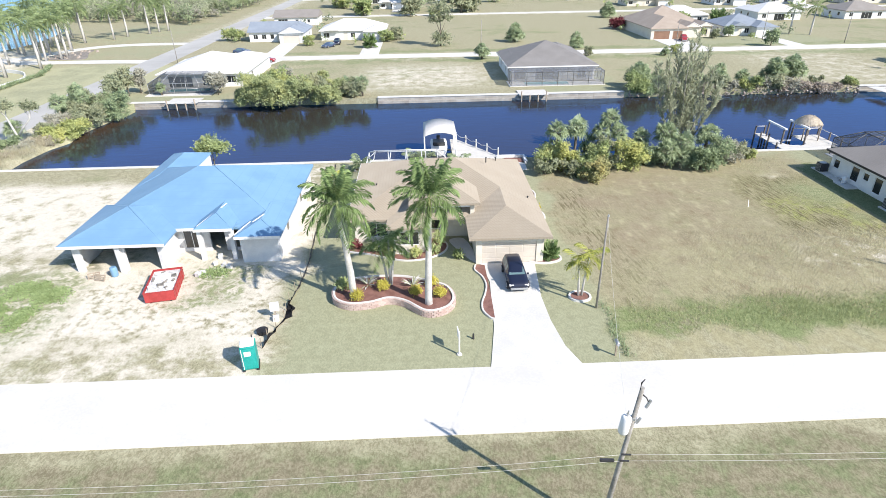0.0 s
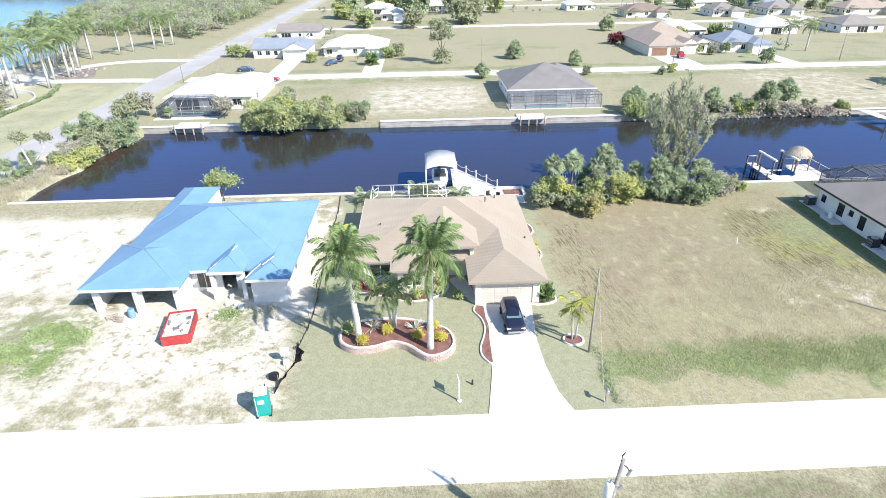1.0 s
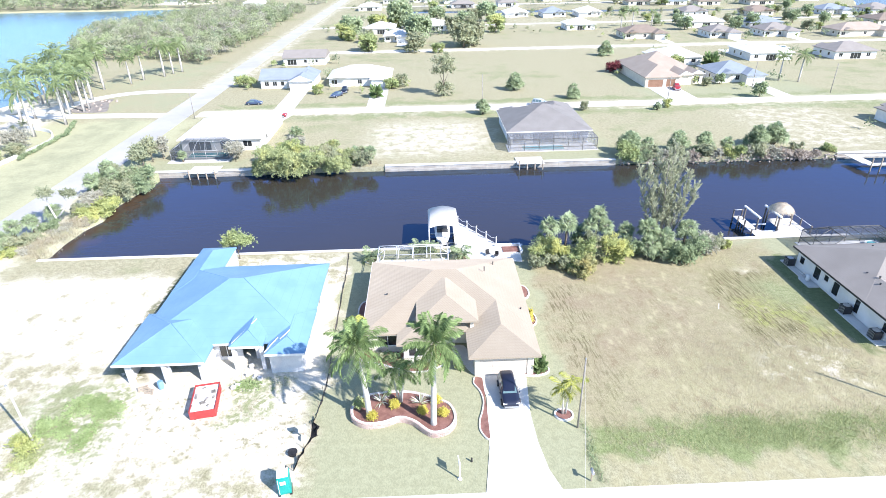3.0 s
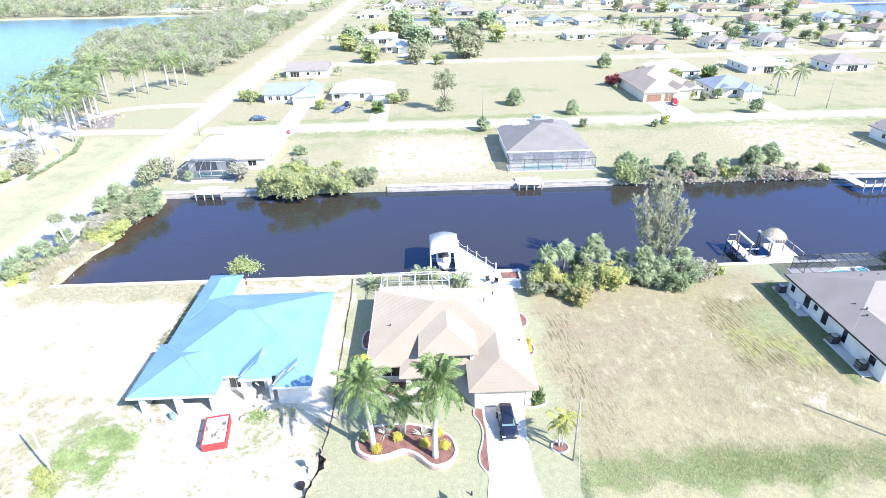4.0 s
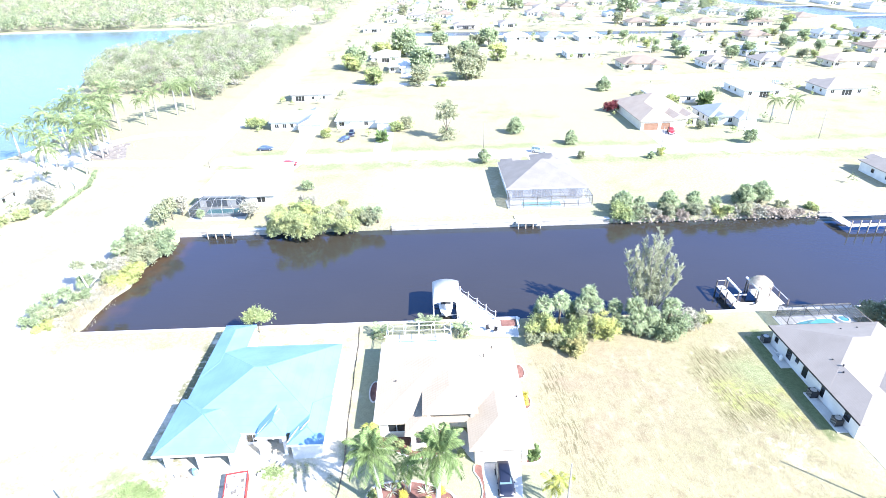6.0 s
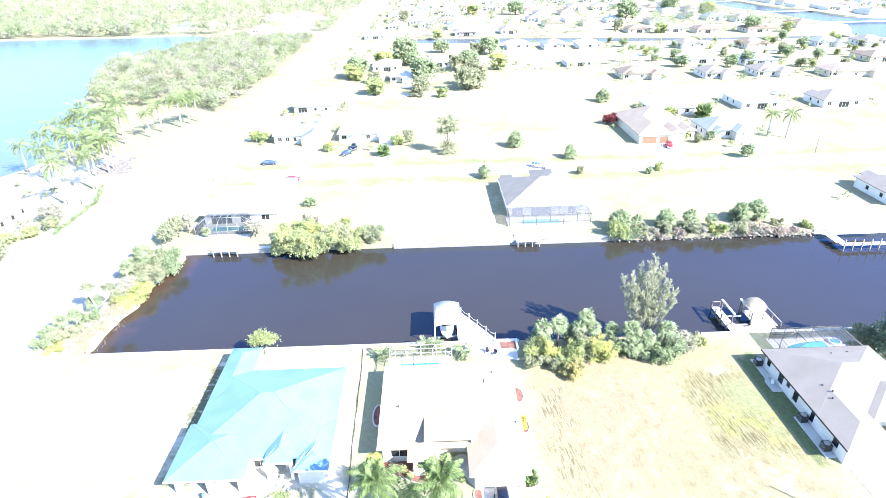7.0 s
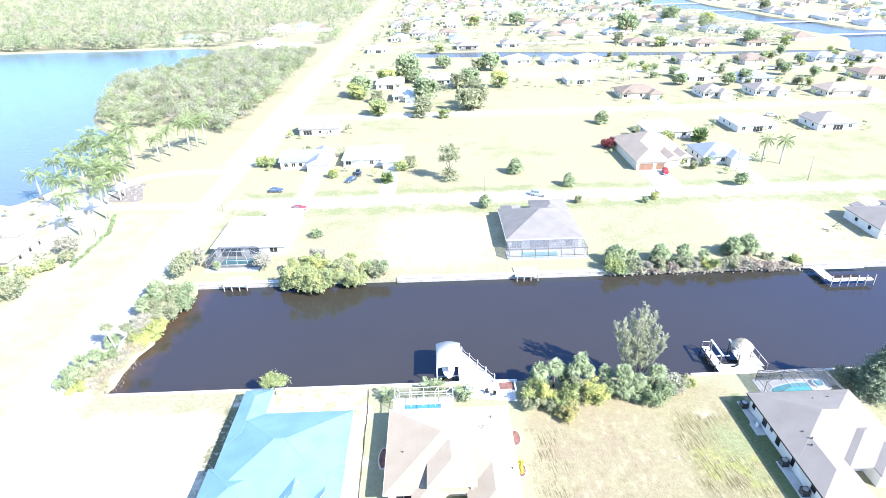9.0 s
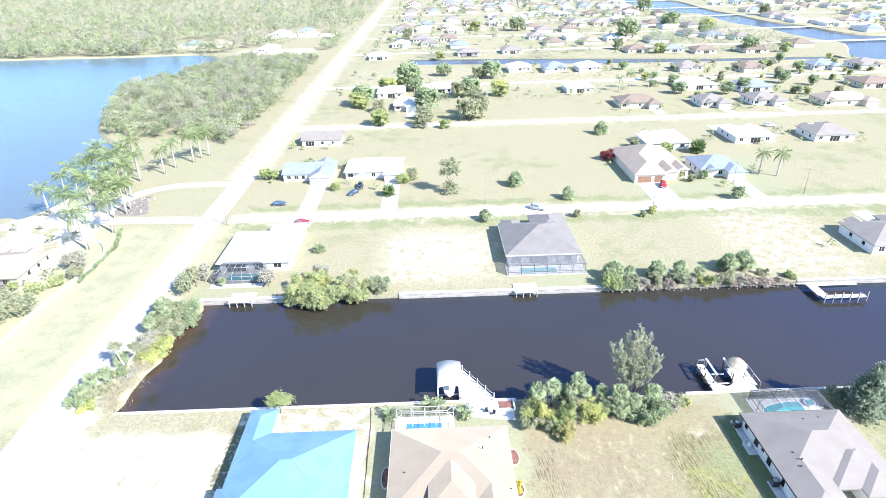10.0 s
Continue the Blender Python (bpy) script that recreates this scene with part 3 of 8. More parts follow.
def house_walls(parent, outline, height, openings, material, thick=0.2, door_paint=None):
    """Outer walls round an outline (counter-clockwise), one part a side, with windows and doors in their openings.
    openings: side number -> list of (from, to, sill, head, kind)."""
    n = len(outline)
    door_paint = door_paint or TRIM
    for k in range(n):
        a, b = outline[k], outline[(k + 1) % n]
        bm = bmesh.new()
        holes = openings.get(k, ())
        c = outline[(k + 2) % n]
        way = (Vector(b) - Vector(a)).normalized()
        convex = way.x * (c[1] - b[1]) - way.y * (c[0] - b[0]) > 0
        m = wall(bm, a, Vector(b) - way * (thick if convex else 0.0), height, [h[:4] for h in holes], thick)
        part("wall", bm, material, parent)
        for s, e, lo, hi, kind in holes:
            if kind == "window":
                window(parent, m, s, e, lo, hi, thick, panes=max(1, round((e - s) / 0.9)))
            elif kind == "slider":
                window(parent, m, s, e, lo, hi, thick, "sliding_door", panes=max(2, round((e - s) / 1.2)))
            elif kind in ("door", "garage"):
                w, h = e - s, hi - lo
                rows, bars = (4, 4) if kind == "garage" else (2, 2)
                leaf = panelled(w, h, rows, bars)
                ob = part("garage_door" if kind == "garage" else "front_door", leaf, door_paint if kind == "garage" else CREAM, parent)
                ob.matrix_basis = m @ Matrix.Translation((s, 0.06, lo))


def screen_cage(parent, x0, x1, y0, y1, z, nx, ny, material, bar=0.07, cloth=None):
    """A pool cage: posts, beams and screen panels."""
    bars = []
    for k in range(nx + 1):
        x = x0 + (x1 - x0) * k / nx
        bars += [(x - bar / 2, x + bar / 2, y - bar / 2, y + bar / 2, 0, z) for y in (y0, y1)]
        bars.append((x - bar / 2, x + bar / 2, y0, y1, z - bar, z))
    for k in range(1, ny):
        y = y0 + (y1 - y0) * k / ny
        bars += [(x - bar / 2, x + bar / 2, y - bar / 2, y + bar / 2, 0, z) for x in (x0, x1)]
    for k in range(ny + 1):
        y = y0 + (y1 - y0) * k / ny
        bars.append((x0, x1, y - bar / 2, y + bar / 2, z - bar, z + 0.003))
    for y in (y0, y1):
        bars.append((x0, x1, y - bar / 2, y + bar / 2, 0.9, 0.9 + bar))
    for b in bars:
        part("cage_bar", boxed(b), material, parent)
    sheets = boxed((x0, x1, y0, y1, z + 0.004, z + 0.008), (x0, x1, y1 - 0.004, y1, 0, z - 0.1), (x0 - 0.004, x0, y0, y1, 0, z - 0.1), (x1, x1 + 0.004, y0, y1, 0, z - 0.1), (x0, x1, y0 - 0.004, y0, 0, z - 0.1))
    part("screen", sheets, cloth or SCREEN, parent, "dark insect screen")


def mansard_cage(parent, x0, x1, yh, yo, z0, z1, inset, n, material, cloth_material):
    """A pool cage with slanted upper sides; yh: at the house, yo: the outer side."""
    yi = yo + (yh - yo) * 0.38
    low, high = [(x0, yo), (x1, yo), (x1, yh), (x0, yh)], [(x0 + inset, yi), (x1 - inset, yi), (x1 - inset, yh), (x0 + inset, yh)]
    rails = []
    for k in range(n + 1):
        u = k / n
        a, b, c = (x0 + (x1 - x0) * u, yo), (x0 + inset + (x1 - x0 - 2 * inset) * u, yi), (x0 + inset + (x1 - x0 - 2 * inset) * u, yh)
        rails += [((*a, 0), (*a, z0)), ((*a, z0), (*b, z1)), ((*b, z1), (*c, z1))]
    for x, xi in ((x0, x0 + inset), (x1, x1 - inset)):
        for y in ((yo + yh) / 2, yh):
            rails += [((x, y, 0), (x, y, z0)), ((x, y, z0), (xi, y, z1))]
        rails += [((x, yo, z0), (x, yh, z0)), ((xi, yi, z1), (xi, yh, z1)), ((x, yo, 1.0), (x, yh, 1.0))]
    rails += [((x0, yo, z0), (x1, yo, z0)), ((x0 + inset, yi, z1), (x1 - inset, yi, z1)), ((x0, yo, 1.0), (x1, yo, 1.0))]
    for a, b in rails:
        part("cage_bar", sweep([a, b], [0.055, 0.055], 4), material, parent)
    cloth = bmesh.new()
    p = [[cloth.verts.new((x, y, z)) for x, y in ring] for ring, z in ((low, 0.0), (low, z0), (high, z1))]
    for a, b in ((p[0], p[1]), (p[1], p[2])):
        for k in (0, 1, 3):
            cloth.faces.new((a[k], a[(k + 1) % 4], b[(k + 1) % 4], b[k]))
    cloth.faces.new(p[2])
    part("screen", cloth, cloth_material, parent, "dark insect screen")


# ---- the setting ----
WATER_Z = -1.1
NEAR_WALL, FAR_WALL, CANAL_END = 73.6, 110.4, -57.6
canal_basin = [(CANAL_END, NEAR_WALL), (420, NEAR_WALL), (420, FAR_WALL), (-54.8, FAR_WALL), (-55.3, 106), (-57.0, 99.5), (-57.8, 94), (-57.0, 89.5), (-58.4, 86), (-59.0, 80.5), (-58.8, 76.5)]
lake_basin = rounded([(-139, 163), (-130.5, 162), (-127, 167), (-125, 172), (-123.8, 180), (-123, 190), (-123, 197), (-130, 227), (-136, 240), (-142, 247), (-150, 256), (-159, 269), (-166, 284), (-177, 318), (-186, 338), (-190, 362), (-178, 376), (-174, 395), (-163, 415), (-160.5, 439), (-162, 459), (-170, 478), (-187, 501), (-210, 505), (-253, 503), (-320, 505), (-362, 505), (-480, 510), (-620, 470), (-640, 300), (-480, 170), (-300, 140), (-170, 150)], 3)
second_canal = [(-17, 420), (60, 410), (118, 403.5), (190, 398), (286, 394), (286, 408), (257, 412), (198, 415.5), (124, 429), (55, 441), (-17, 447.5)]
bay_basin = rounded([(294, 404), (309, 385), (345, 372), (440, 395), (520, 440), (520, 500), (440, 502), (387, 500), (364, 518), (362, 575), (349, 612), (351, 690), (348, 755), (361, 885), (338, 932), (322, 1000), (300, 1000), (283, 866), (288, 729), (317, 705), (309, 612), (320, 570), (317, 516), (321, 483), (325, 456)], 3)


def near_bay(x, y):
    return (276 < x < 374 and 375 < y < 1010) or (285 < x < 535 and 360 < y < 512)


def build_ground():
    bm = bmesh.new()
    rim = [(-2600, -900), (2600, -900), (2600, 3600), (-2600, 3600)]
    loops = []
    for outline in (rim, canal_basin, lake_basin, second_canal, bay_basin):
        vs = [bm.verts.new((x, y, 0)) for x, y in outline]
        loops.append(vs)
        for k in range(len(vs)):
            bm.edges.new((vs[k], vs[(k + 1) % len(vs)]))
    bmesh.ops.triangle_fill(bm, edges=bm.edges[:], use_beauty=True)
    # banks that go down under the water
    for vs, lean in zip(loops[1:], (0.0, 3.0, 0.6, 3.0)):
        n = len(vs)
        area = sum(vs[k].co.x * vs[(k + 1) % n].co.y - vs[(k + 1) % n].co.x * vs[k].co.y for k in range(n))
        low = []
        for k in range(n):
            way = (vs[(k + 1) % n].co - vs[k - 1].co).normalized()
            inward = Vector((-way.y, way.x, 0)) * (1 if area > 0 else -1)
            reach = 2.6 if lean == 0.0 and vs[k].co.x < -50 and NEAR_WALL < vs[k].co.y < FAR_WALL else lean
            low.append(bm.verts.new(vs[k].co + inward * reach + Vector((0, 0, -2.4))))
        for k in range(n):
            bm.faces.new((vs[k], vs[(k + 1) % n], low[(k + 1) % n], low[k]))
    bmesh.ops.recalc_face_normals(bm, faces=bm.faces)
    up = sum(f.calc_area() * f.normal.z for f in bm.faces)
    if up < 0:
        bmesh.ops.reverse_faces(bm, faces=bm.faces)
    # this side of the canal and the far side carry different cover
    bmesh.ops.bisect_plane(bm, geom=bm.verts[:] + bm.edges[:] + bm.faces[:], plane_co=(0, CANAL_MIDDLE, 0), plane_no=(0, 1, 0))
    for f in bm.faces:
        f.material_index = int(f.calc_center_median().y > CANAL_MIDDLE)
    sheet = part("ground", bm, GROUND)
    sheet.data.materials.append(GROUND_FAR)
    return tagged(sheet, "flat sandy ground with dry and green grass", "ground", kind="structure")


build_ground()
for name, label, (x0, x1, y0, y1), material in (("water", "still dark canal water", (-70, 450, 60, 130), WATER), ("lake_water", "wide blue lake water with fine ripples", (-700, -100, 120, 540), LAKE), ("bay_water", "blue water of the far canals", (-40, 560, 370, 1050), BAY)):
    sheet = bmesh.new()
    sheet.faces.new([sheet.verts.new(p) for p in ((x0, y0, WATER_Z), (x1, y0, WATER_Z), (x1, y1, WATER_Z), (x0, y1, WATER_Z))])
    tagged(part(name, sheet, material), label, "water", kind="structure")

tagged(part("road_near", slab([(-400, 24.4), (500, 24.4), (500, 30.4), (-400, 30.4)], -0.1, 0.05), ROAD), "pale worn two-lane residential road", "road", kind="structure")
tagged(part("road_far", slab([(-62.6, 154), (700, 154), (700, 159.8), (-62.6, 159.8)], -0.1, 0.05), ROAD), "pale residential road beyond the canal", "road", kind="structure")
tagged(part("road_side", slab([(-72.2, -300), (-64.6, -300), (-64.6, 2400), (-72.2, 2400)], -0.1, 0.054), ROAD_GREY), "long straight pale road beside the lake", "road", kind="structure")
for k, (y0, y1) in enumerate(((255, 260.5), (343, 349), (470, 476), (560, 566), (680, 686), (780, 786), (900, 906))):
    tagged(part("road_back", slab([(-64.5, y0), (700, y0), (700, y1), (-64.5, y1)], -0.1, 0.05), ROAD), "pale residential back road", "road", kind="structure")
# the looped entry beside the lake
for lift, (line, w) in enumerate((([(-71, 156.5), (-78, 157.6), (-90, 158.3), (-104, 159), (-114, 163)], 5.6), ([(-71, 187.6), (-82, 188.2), (-92, 187.0), (-99, 183), (-104, 176), (-108, 168), (-114, 163)], 5.6), ([(-110, 160), (-122, 158), (-135, 155), (-160, 140)], 6))):
    tagged(part("entry_drive", ribbon(rounded(line, 5, False), w, -0.05, 0.034 + 0.008 * lift, False), CONCRETE), "pale curved entry drive", "road", kind="structure")


def seawall(x0, x1, y, side, height=0.12, back=0.3):
    """Concrete panels with a cap along the canal; side: +1 where the water lies to +y."""
    wallob = thing("seawall", "weathered concrete seawall with a pale cap", "seawall", kind="structure", m=pose(x0, y, 0))
    n = round((x1 - x0) / 3.0)
    step = (x1 - x0) / n
    panel = mesh_of("panel", boxed((0.01, step - 0.01, -0.1, 0.1, -2.3, 0.0)), SEAWALL)
    cap = mesh_of("cap", boxed((0.006, step - 0.006, -0.3 if side > 0 else -0.3, 0.3 if side > 0 else back, 0.0, height), bevel=0.03), CONCRETE)
    ledge = mesh_of("ledge", boxed((0.006, step - 0.006, 0.0, 0.3, -1.75, -0.6), bevel=0.03), SEAWALL)
    for k in range(n):
        piece("ledge", ledge, wallob, pose(k * step, 0.1 if side > 0 else -0.4, 0))
        piece("panel", panel, wallob, pose(k * step, side * 0.12, 0))
        piece("cap", cap, wallob, pose(k * step, 0.02 * side, 0))
    return wallob


seawall(-57.5, 14, NEAR_WALL, 1)
seawall(44.5, 110, NEAR_WALL, 1)
seawall(-55.5, -33, FAR_WALL, -1, 0.14, 0.75)
seawall(-8.6, 39.3, FAR_WALL, -1, 0.14, 0.75)
seawall(86, 200, FAR_WALL, -1, 0.14, 0.75)

# ---- the tan house with its drive ----
def tan_house():
    h = thing("tan_tile_house", "low cream stucco house with a tan tiled hip roof", "house")
    outline = [(-6.9, 49.3), (-3.0, 49.3), (-3.0, 47.3), (-0.2, 47.3), (-0.2, 50.4), (4.4, 50.4), (4.4, 44.7), (10.5, 44.7), (10.5, 64.0), (-6.9, 64.0)]
    house_walls(h, outline, 2.75, {0: [(1.0, 3.2, 0.8, 2.2, "window")], 2: [(0.5, 2.3, 0.8, 2.2, "window")], 4: [(0.4, 1.6, 0.9, 2.3, "window"), (2.0, 3.9, 0.0, 2.45, "door")],
                                   6: [(0.55, 5.45, 0.0, 2.2, "garage")], 7: [(5, 6.2, 0.9, 2.1, "window"), (11, 12.2, 0.9, 2.1, "window")],
                                   8: [(1.5, 3.3, 0.8, 2.2, "window"), (8, 13, 0.0, 2.2, "slider")], 9: [(3, 4.2, 0.9, 2.1, "window"), (9, 10.4, 0.9, 2.1, "window")]}, CREAM, door_paint=TAN_DOOR)
    for args in ((-7.5, 11.15, 48.65, 64.65, 2.9, 0.4), (3.7, 11.12, 44.05, 56, 2.904, 0.4), (-1.6, 5.1, 48.4, 58.6, 4.42, 0.4), (-3.7, 0.4, 46.65, 53, 2.896, 0.4)):
        part("roof", hip_roof(*args), ROOF_TAN, h)
    for b in ((-7.53, -7.5, 48.65, 64.65, 2.74, 2.92),):
        part("fascia", boxed(b), TRIM, h)
    for b in ((-1.05, -0.85, 50.6, 56.0, 2.7, 4.25), (4.4, 4.6, 50.6, 56.0, 2.7, 4.25), (-0.85, 4.4, 50.6, 50.8, 2.7, 4.25)):
        part("upper_wall", boxed(b), CREAM, h)
    for x in (-0.85, 4.4):
        part("porch_column", boxed((x - 0.2, x + 0.2, 48.95, 49.35, 0, 4.21), bevel=0.03), CREAM, h)
    part("porch_beam", boxed((-1.05, 4.6, 49.0, 49.3, 3.8, 4.22)), TRIM, h)
    for x, y, z in ((8.0, 60.8, 4.4), (6.6, 57.9, 5.4), (10.2, 52.0, 3.3), (-5.0, 55.0, 3.9)):
        part("roof_vent", tubed(((x, y, z - 0.4), (x, y, z + 0.12), 0.06), ((x, y, z + 0.12), (x, y, z + 0.18), 0.1, 0.07)), DARK, h)
    cage = thing("pool_cage", "white framed screen cage over a small blue pool", "pool cage")
    mansard_cage(cage, -7.0, 2.6, 64.8, 70.0, 2.5, 3.3, 1.0, 4, TRIM, SCREEN)
    deck = thing("pool_deck", "pale concrete pool deck", "pool deck")
    part("paving", boxed((-7.1, 2.7, 64.2, 70.2, -0.1, 0.09)), CONCRETE, deck)
    pool = thing("swimming_pool", "small blue swimming pool with a pale rim", "pool")
    part("pool_water", slab([(-5.8, 65.4), (0.6, 65.4), (0.6, 68.6), (-5.3, 68.6)], 0.0, 0.1), POOL_BLUE, pool)
    part("coping", ribbon([(-5.85, 65.35), (0.65, 65.35), (0.65, 68.65), (-5.35, 68.65)], 0.3, 0.05, 0.14), TRIM, pool)


tan_house()

drive = slab([(4.15, 30.4), (10.45, 30.4), (9.75, 32.4), (9.35, 35.5), (9.25, 39), (9.75, 44.75), (4.85, 44.75), (5.3, 41.5), (4.9, 35)], -0.05, 0.06)
tagged(part("driveway", drive, CONCRETE), "pale concrete driveway widening to the road", "driveway", kind="structure")
tagged(part("footpath", slab(rounded([(4.86, 44.6), (3.9, 45.6), (2.9, 47.6), (2.2, 49.6), (3.6, 49.9), (4.35, 47.5), (4.4, 46.2), (4.9, 46.0)], 4), -0.05, 0.05), CONCRETE), "pale concrete path to the front door", "footpath", kind="structure")

# ---- the house under construction ----
SEAM = surface("seam_tape", (0.14, 0.265, 0.41), (0.17, 0.31, 0.46), 1, 9, 0.6)


def blue_house():
    h = thing("unfinished_house", "unfinished block house with a blue underlay roof", "house")
    outline = [(-31.6, 45.6), (-23.6, 45.6), (-23.6, 49.0), (-17.0, 49.0), (-17.0, 46.5), (-13.6, 46.5), (-13.6, 64.2), (-26.9, 64.2), (-26.9, 69.6), (-31.0, 69.6), (-31.0, 53.4), (-31.6, 53.4)]
    house_walls(h, outline, 2.75, {0: [(0.7, 3.7, 0.0, 2.3, ""), (4.6, 7.5, 0.0, 2.3, "")], 2: [(0.5, 2.1, 0.3, 2.5, "window"), (3.0, 4.4, 0.0, 2.5, ""), (5.0, 6.2, 0.3, 2.4, "")],
                                   5: [(4, 5.2, 0.9, 2.1, "window"), (11, 12.2, 0.9, 2.1, "window")], 6: [(3, 7, 0, 2.3, "")], 9: [(4, 5.2, 0.9, 2.1, "window")]}, BLOCK)
    for args in ((-31.6, -13.2, 47.95, 64.8, 2.9, 0.37), (-32.4, -23.05, 44.95, 54.2, 2.896, 0.37), (-31.64, -27.0, 58.0, 70.3, 2.904, 0.37), (-17.25, -13.1, 45.85, 54.0, 2.908, 0.37), (-21.1, -17.6, 46.8, 53.5, 3.3, 0.5)):
        part("roof", hip_roof(*args), ROOF_BLUE, h)
        x0, x1, y0, y1, z, slope = args
        half = min(x1 - x0, y1 - y0) / 2
        for x, y, sx, sy in ((x0, y0, 1, 1), (x1, y0, -1, 1), (x0, y1, 1, -1), (x1, y1, -1, -1)):
            part("hip_seam", sweep([(x, y, z), (x + sx * half, y + sy * half, z + slope * half)], [0.02, 0.02], 5), SEAM, h, "folded underlay seam")
    fascias = ((-32.4, -23.05, 44.9, 44.95), (-17.25, -13.1, 45.8, 45.85), (-24.0, -21.1, 47.9, 47.95))
    for x0, x1, y0, y1 in fascias:
        part("fascia_board", boxed((x0, x1, y0, y1, 2.68, 2.94)), TRIM, h)
    part("fascia_board", boxed((-21.1, -17.6, 46.75, 46.8, 3.08, 3.34)), TRIM, h)
    for a, b in (((-20.9, 47.3, 3.4), (-18.9, 50.4, 4.3)), ((-17.3, 46.2, 2.95), (-16.3, 48.3, 3.3)), ((-15.9, 47.6, 3.55), (-15.1, 48.9, 3.75))):
        part("loose_board", sweep([a, b], [0.06, 0.06], 4), TRIM, h, "pale loose board on the roof")
    for x, y in ((-20.8, 47.1), (-17.9, 47.1), (-27.4, 45.2)):
        part("post", boxed((x - 0.2, x + 0.2, y, y + 0.4, 0, 2.9)), BLOCK, h)


blue_house()

# ---- the grey-roofed house beside the dry lot ----
def grey_house():
    h = thing("grey_roof_house", "white stucco house with a grey shingle roof", "house")
    outline = [(50.2, 46.2), (55.8, 46.2), (55.8, 52.1), (60.0, 52.1), (60.0, 49.3), (65.4, 49.3), (65.4, 64.9), (50.2, 64.9)]
    side = [(0.5, 1.5, 0.9, 2.0, "window"), (3.6, 4.9, 0.5, 2.2, "window"), (5.6, 6.5, 1.2, 2.1, "window"), (7.4, 8.6, 0.4, 2.2, "window"), (11.4, 12.3, 0.4, 2.2, "window"), (16.0, 17.2, 0.9, 2.1, "window")]
    house_walls(h, outline, 2.75, {0: [(0.5, 5.0, 0, 2.2, "garage")], 2: [(1.2, 2.4, 0, 2.2, "door")], 4: [(1.5, 3.6, 0.8, 2.2, "window")],
                                   6: [(4, 9, 0, 2.2, "slider"), (11, 13, 0.8, 2.2, "window")], 7: side}, STUCCO)
    for args in ((49.6, 66.0, 51.5, 65.5, 2.9, 0.4), (49.62, 56.4, 45.6, 58, 2.896, 0.4), (56.0, 66.02, 50.2, 60, 2.904, 0.4), (59.4, 66.04, 48.7, 57, 2.908, 0.4)):
        part("roof", hip_roof(*args), ROOF_GREY, h)
    for b in ((49.57, 49.6, 45.6, 65.5, 2.68, 2.92), (49.6, 66.0, 65.5, 65.53, 2.68, 2.92)):
        part("fascia", boxed(b), DARK, h)
    for x, y, z in ((52.6, 55.9, 4.0), (53.0, 54.4, 4.3), (52.4, 53.4, 4.0), (58.0, 62.5, 4.0), (60.6, 62.8, 3.9)):
        part("roof_vent", tubed(((x, y, z - 0.4), (x, y, z + 0.15), 0.08), ((x, y, z + 0.15), (x, y, z + 0.22), 0.13, 0.09)), DARK, h)
    cage = thing("pool_cage", "bronze framed screen cage over a pool", "pool cage")
    mansard_cage(cage, 54.6, 66.0, 65.6, 71.4, 2.3, 3.7, 2.0, 5, CAGE_BRONZE, SCREEN_DARK)
    deck = thing("pool_deck", "pale concrete pool deck", "pool deck")
    part("paving", boxed((54.2, 66.4, 65.0, 71.7, -0.1, 0.09)), CONCRETE, deck)
    pool = thing("swimming_pool", "turquoise swimming pool with rounded corners", "pool")
    outline = rounded([(56.0, 67.0), (60, 66.4), (62.4, 67.0), (63.1, 69.0), (62.6, 70.6), (59.0, 70.3), (56.2, 69.2)], 5)
    part("pool_water", slab(outline, 0.0, 0.1), POOL, pool)
    part("coping", ribbon(outline, 0.3, 0.05, 0.14), TRIM, pool)
    spa = thing("spa_pool", "round raised white spa beside the pool", "spa")
    ring = [(64.5 + 0.85 * math.cos(a * math.tau / 20), 69.9 + 0.85 * math.sin(a * math.tau / 20)) for a in range(20)]
    part("spa_water", slab(ring, 0.09, 0.4), POOL, spa)
    part("spa_rim", ribbon(ring, 0.24, 0.09, 0.5), TRIM, spa)
    tagged(part("driveway", slab([(52.6, 30.6), (57.4, 30.6), (56.0, 33.0), (55.6, 46.1), (50.6, 46.1), (51.0, 33.0)], -0.05, 0.05), CONCRETE), "pale concrete driveway before the grey-roofed house", "driveway", kind="structure")


grey_house()

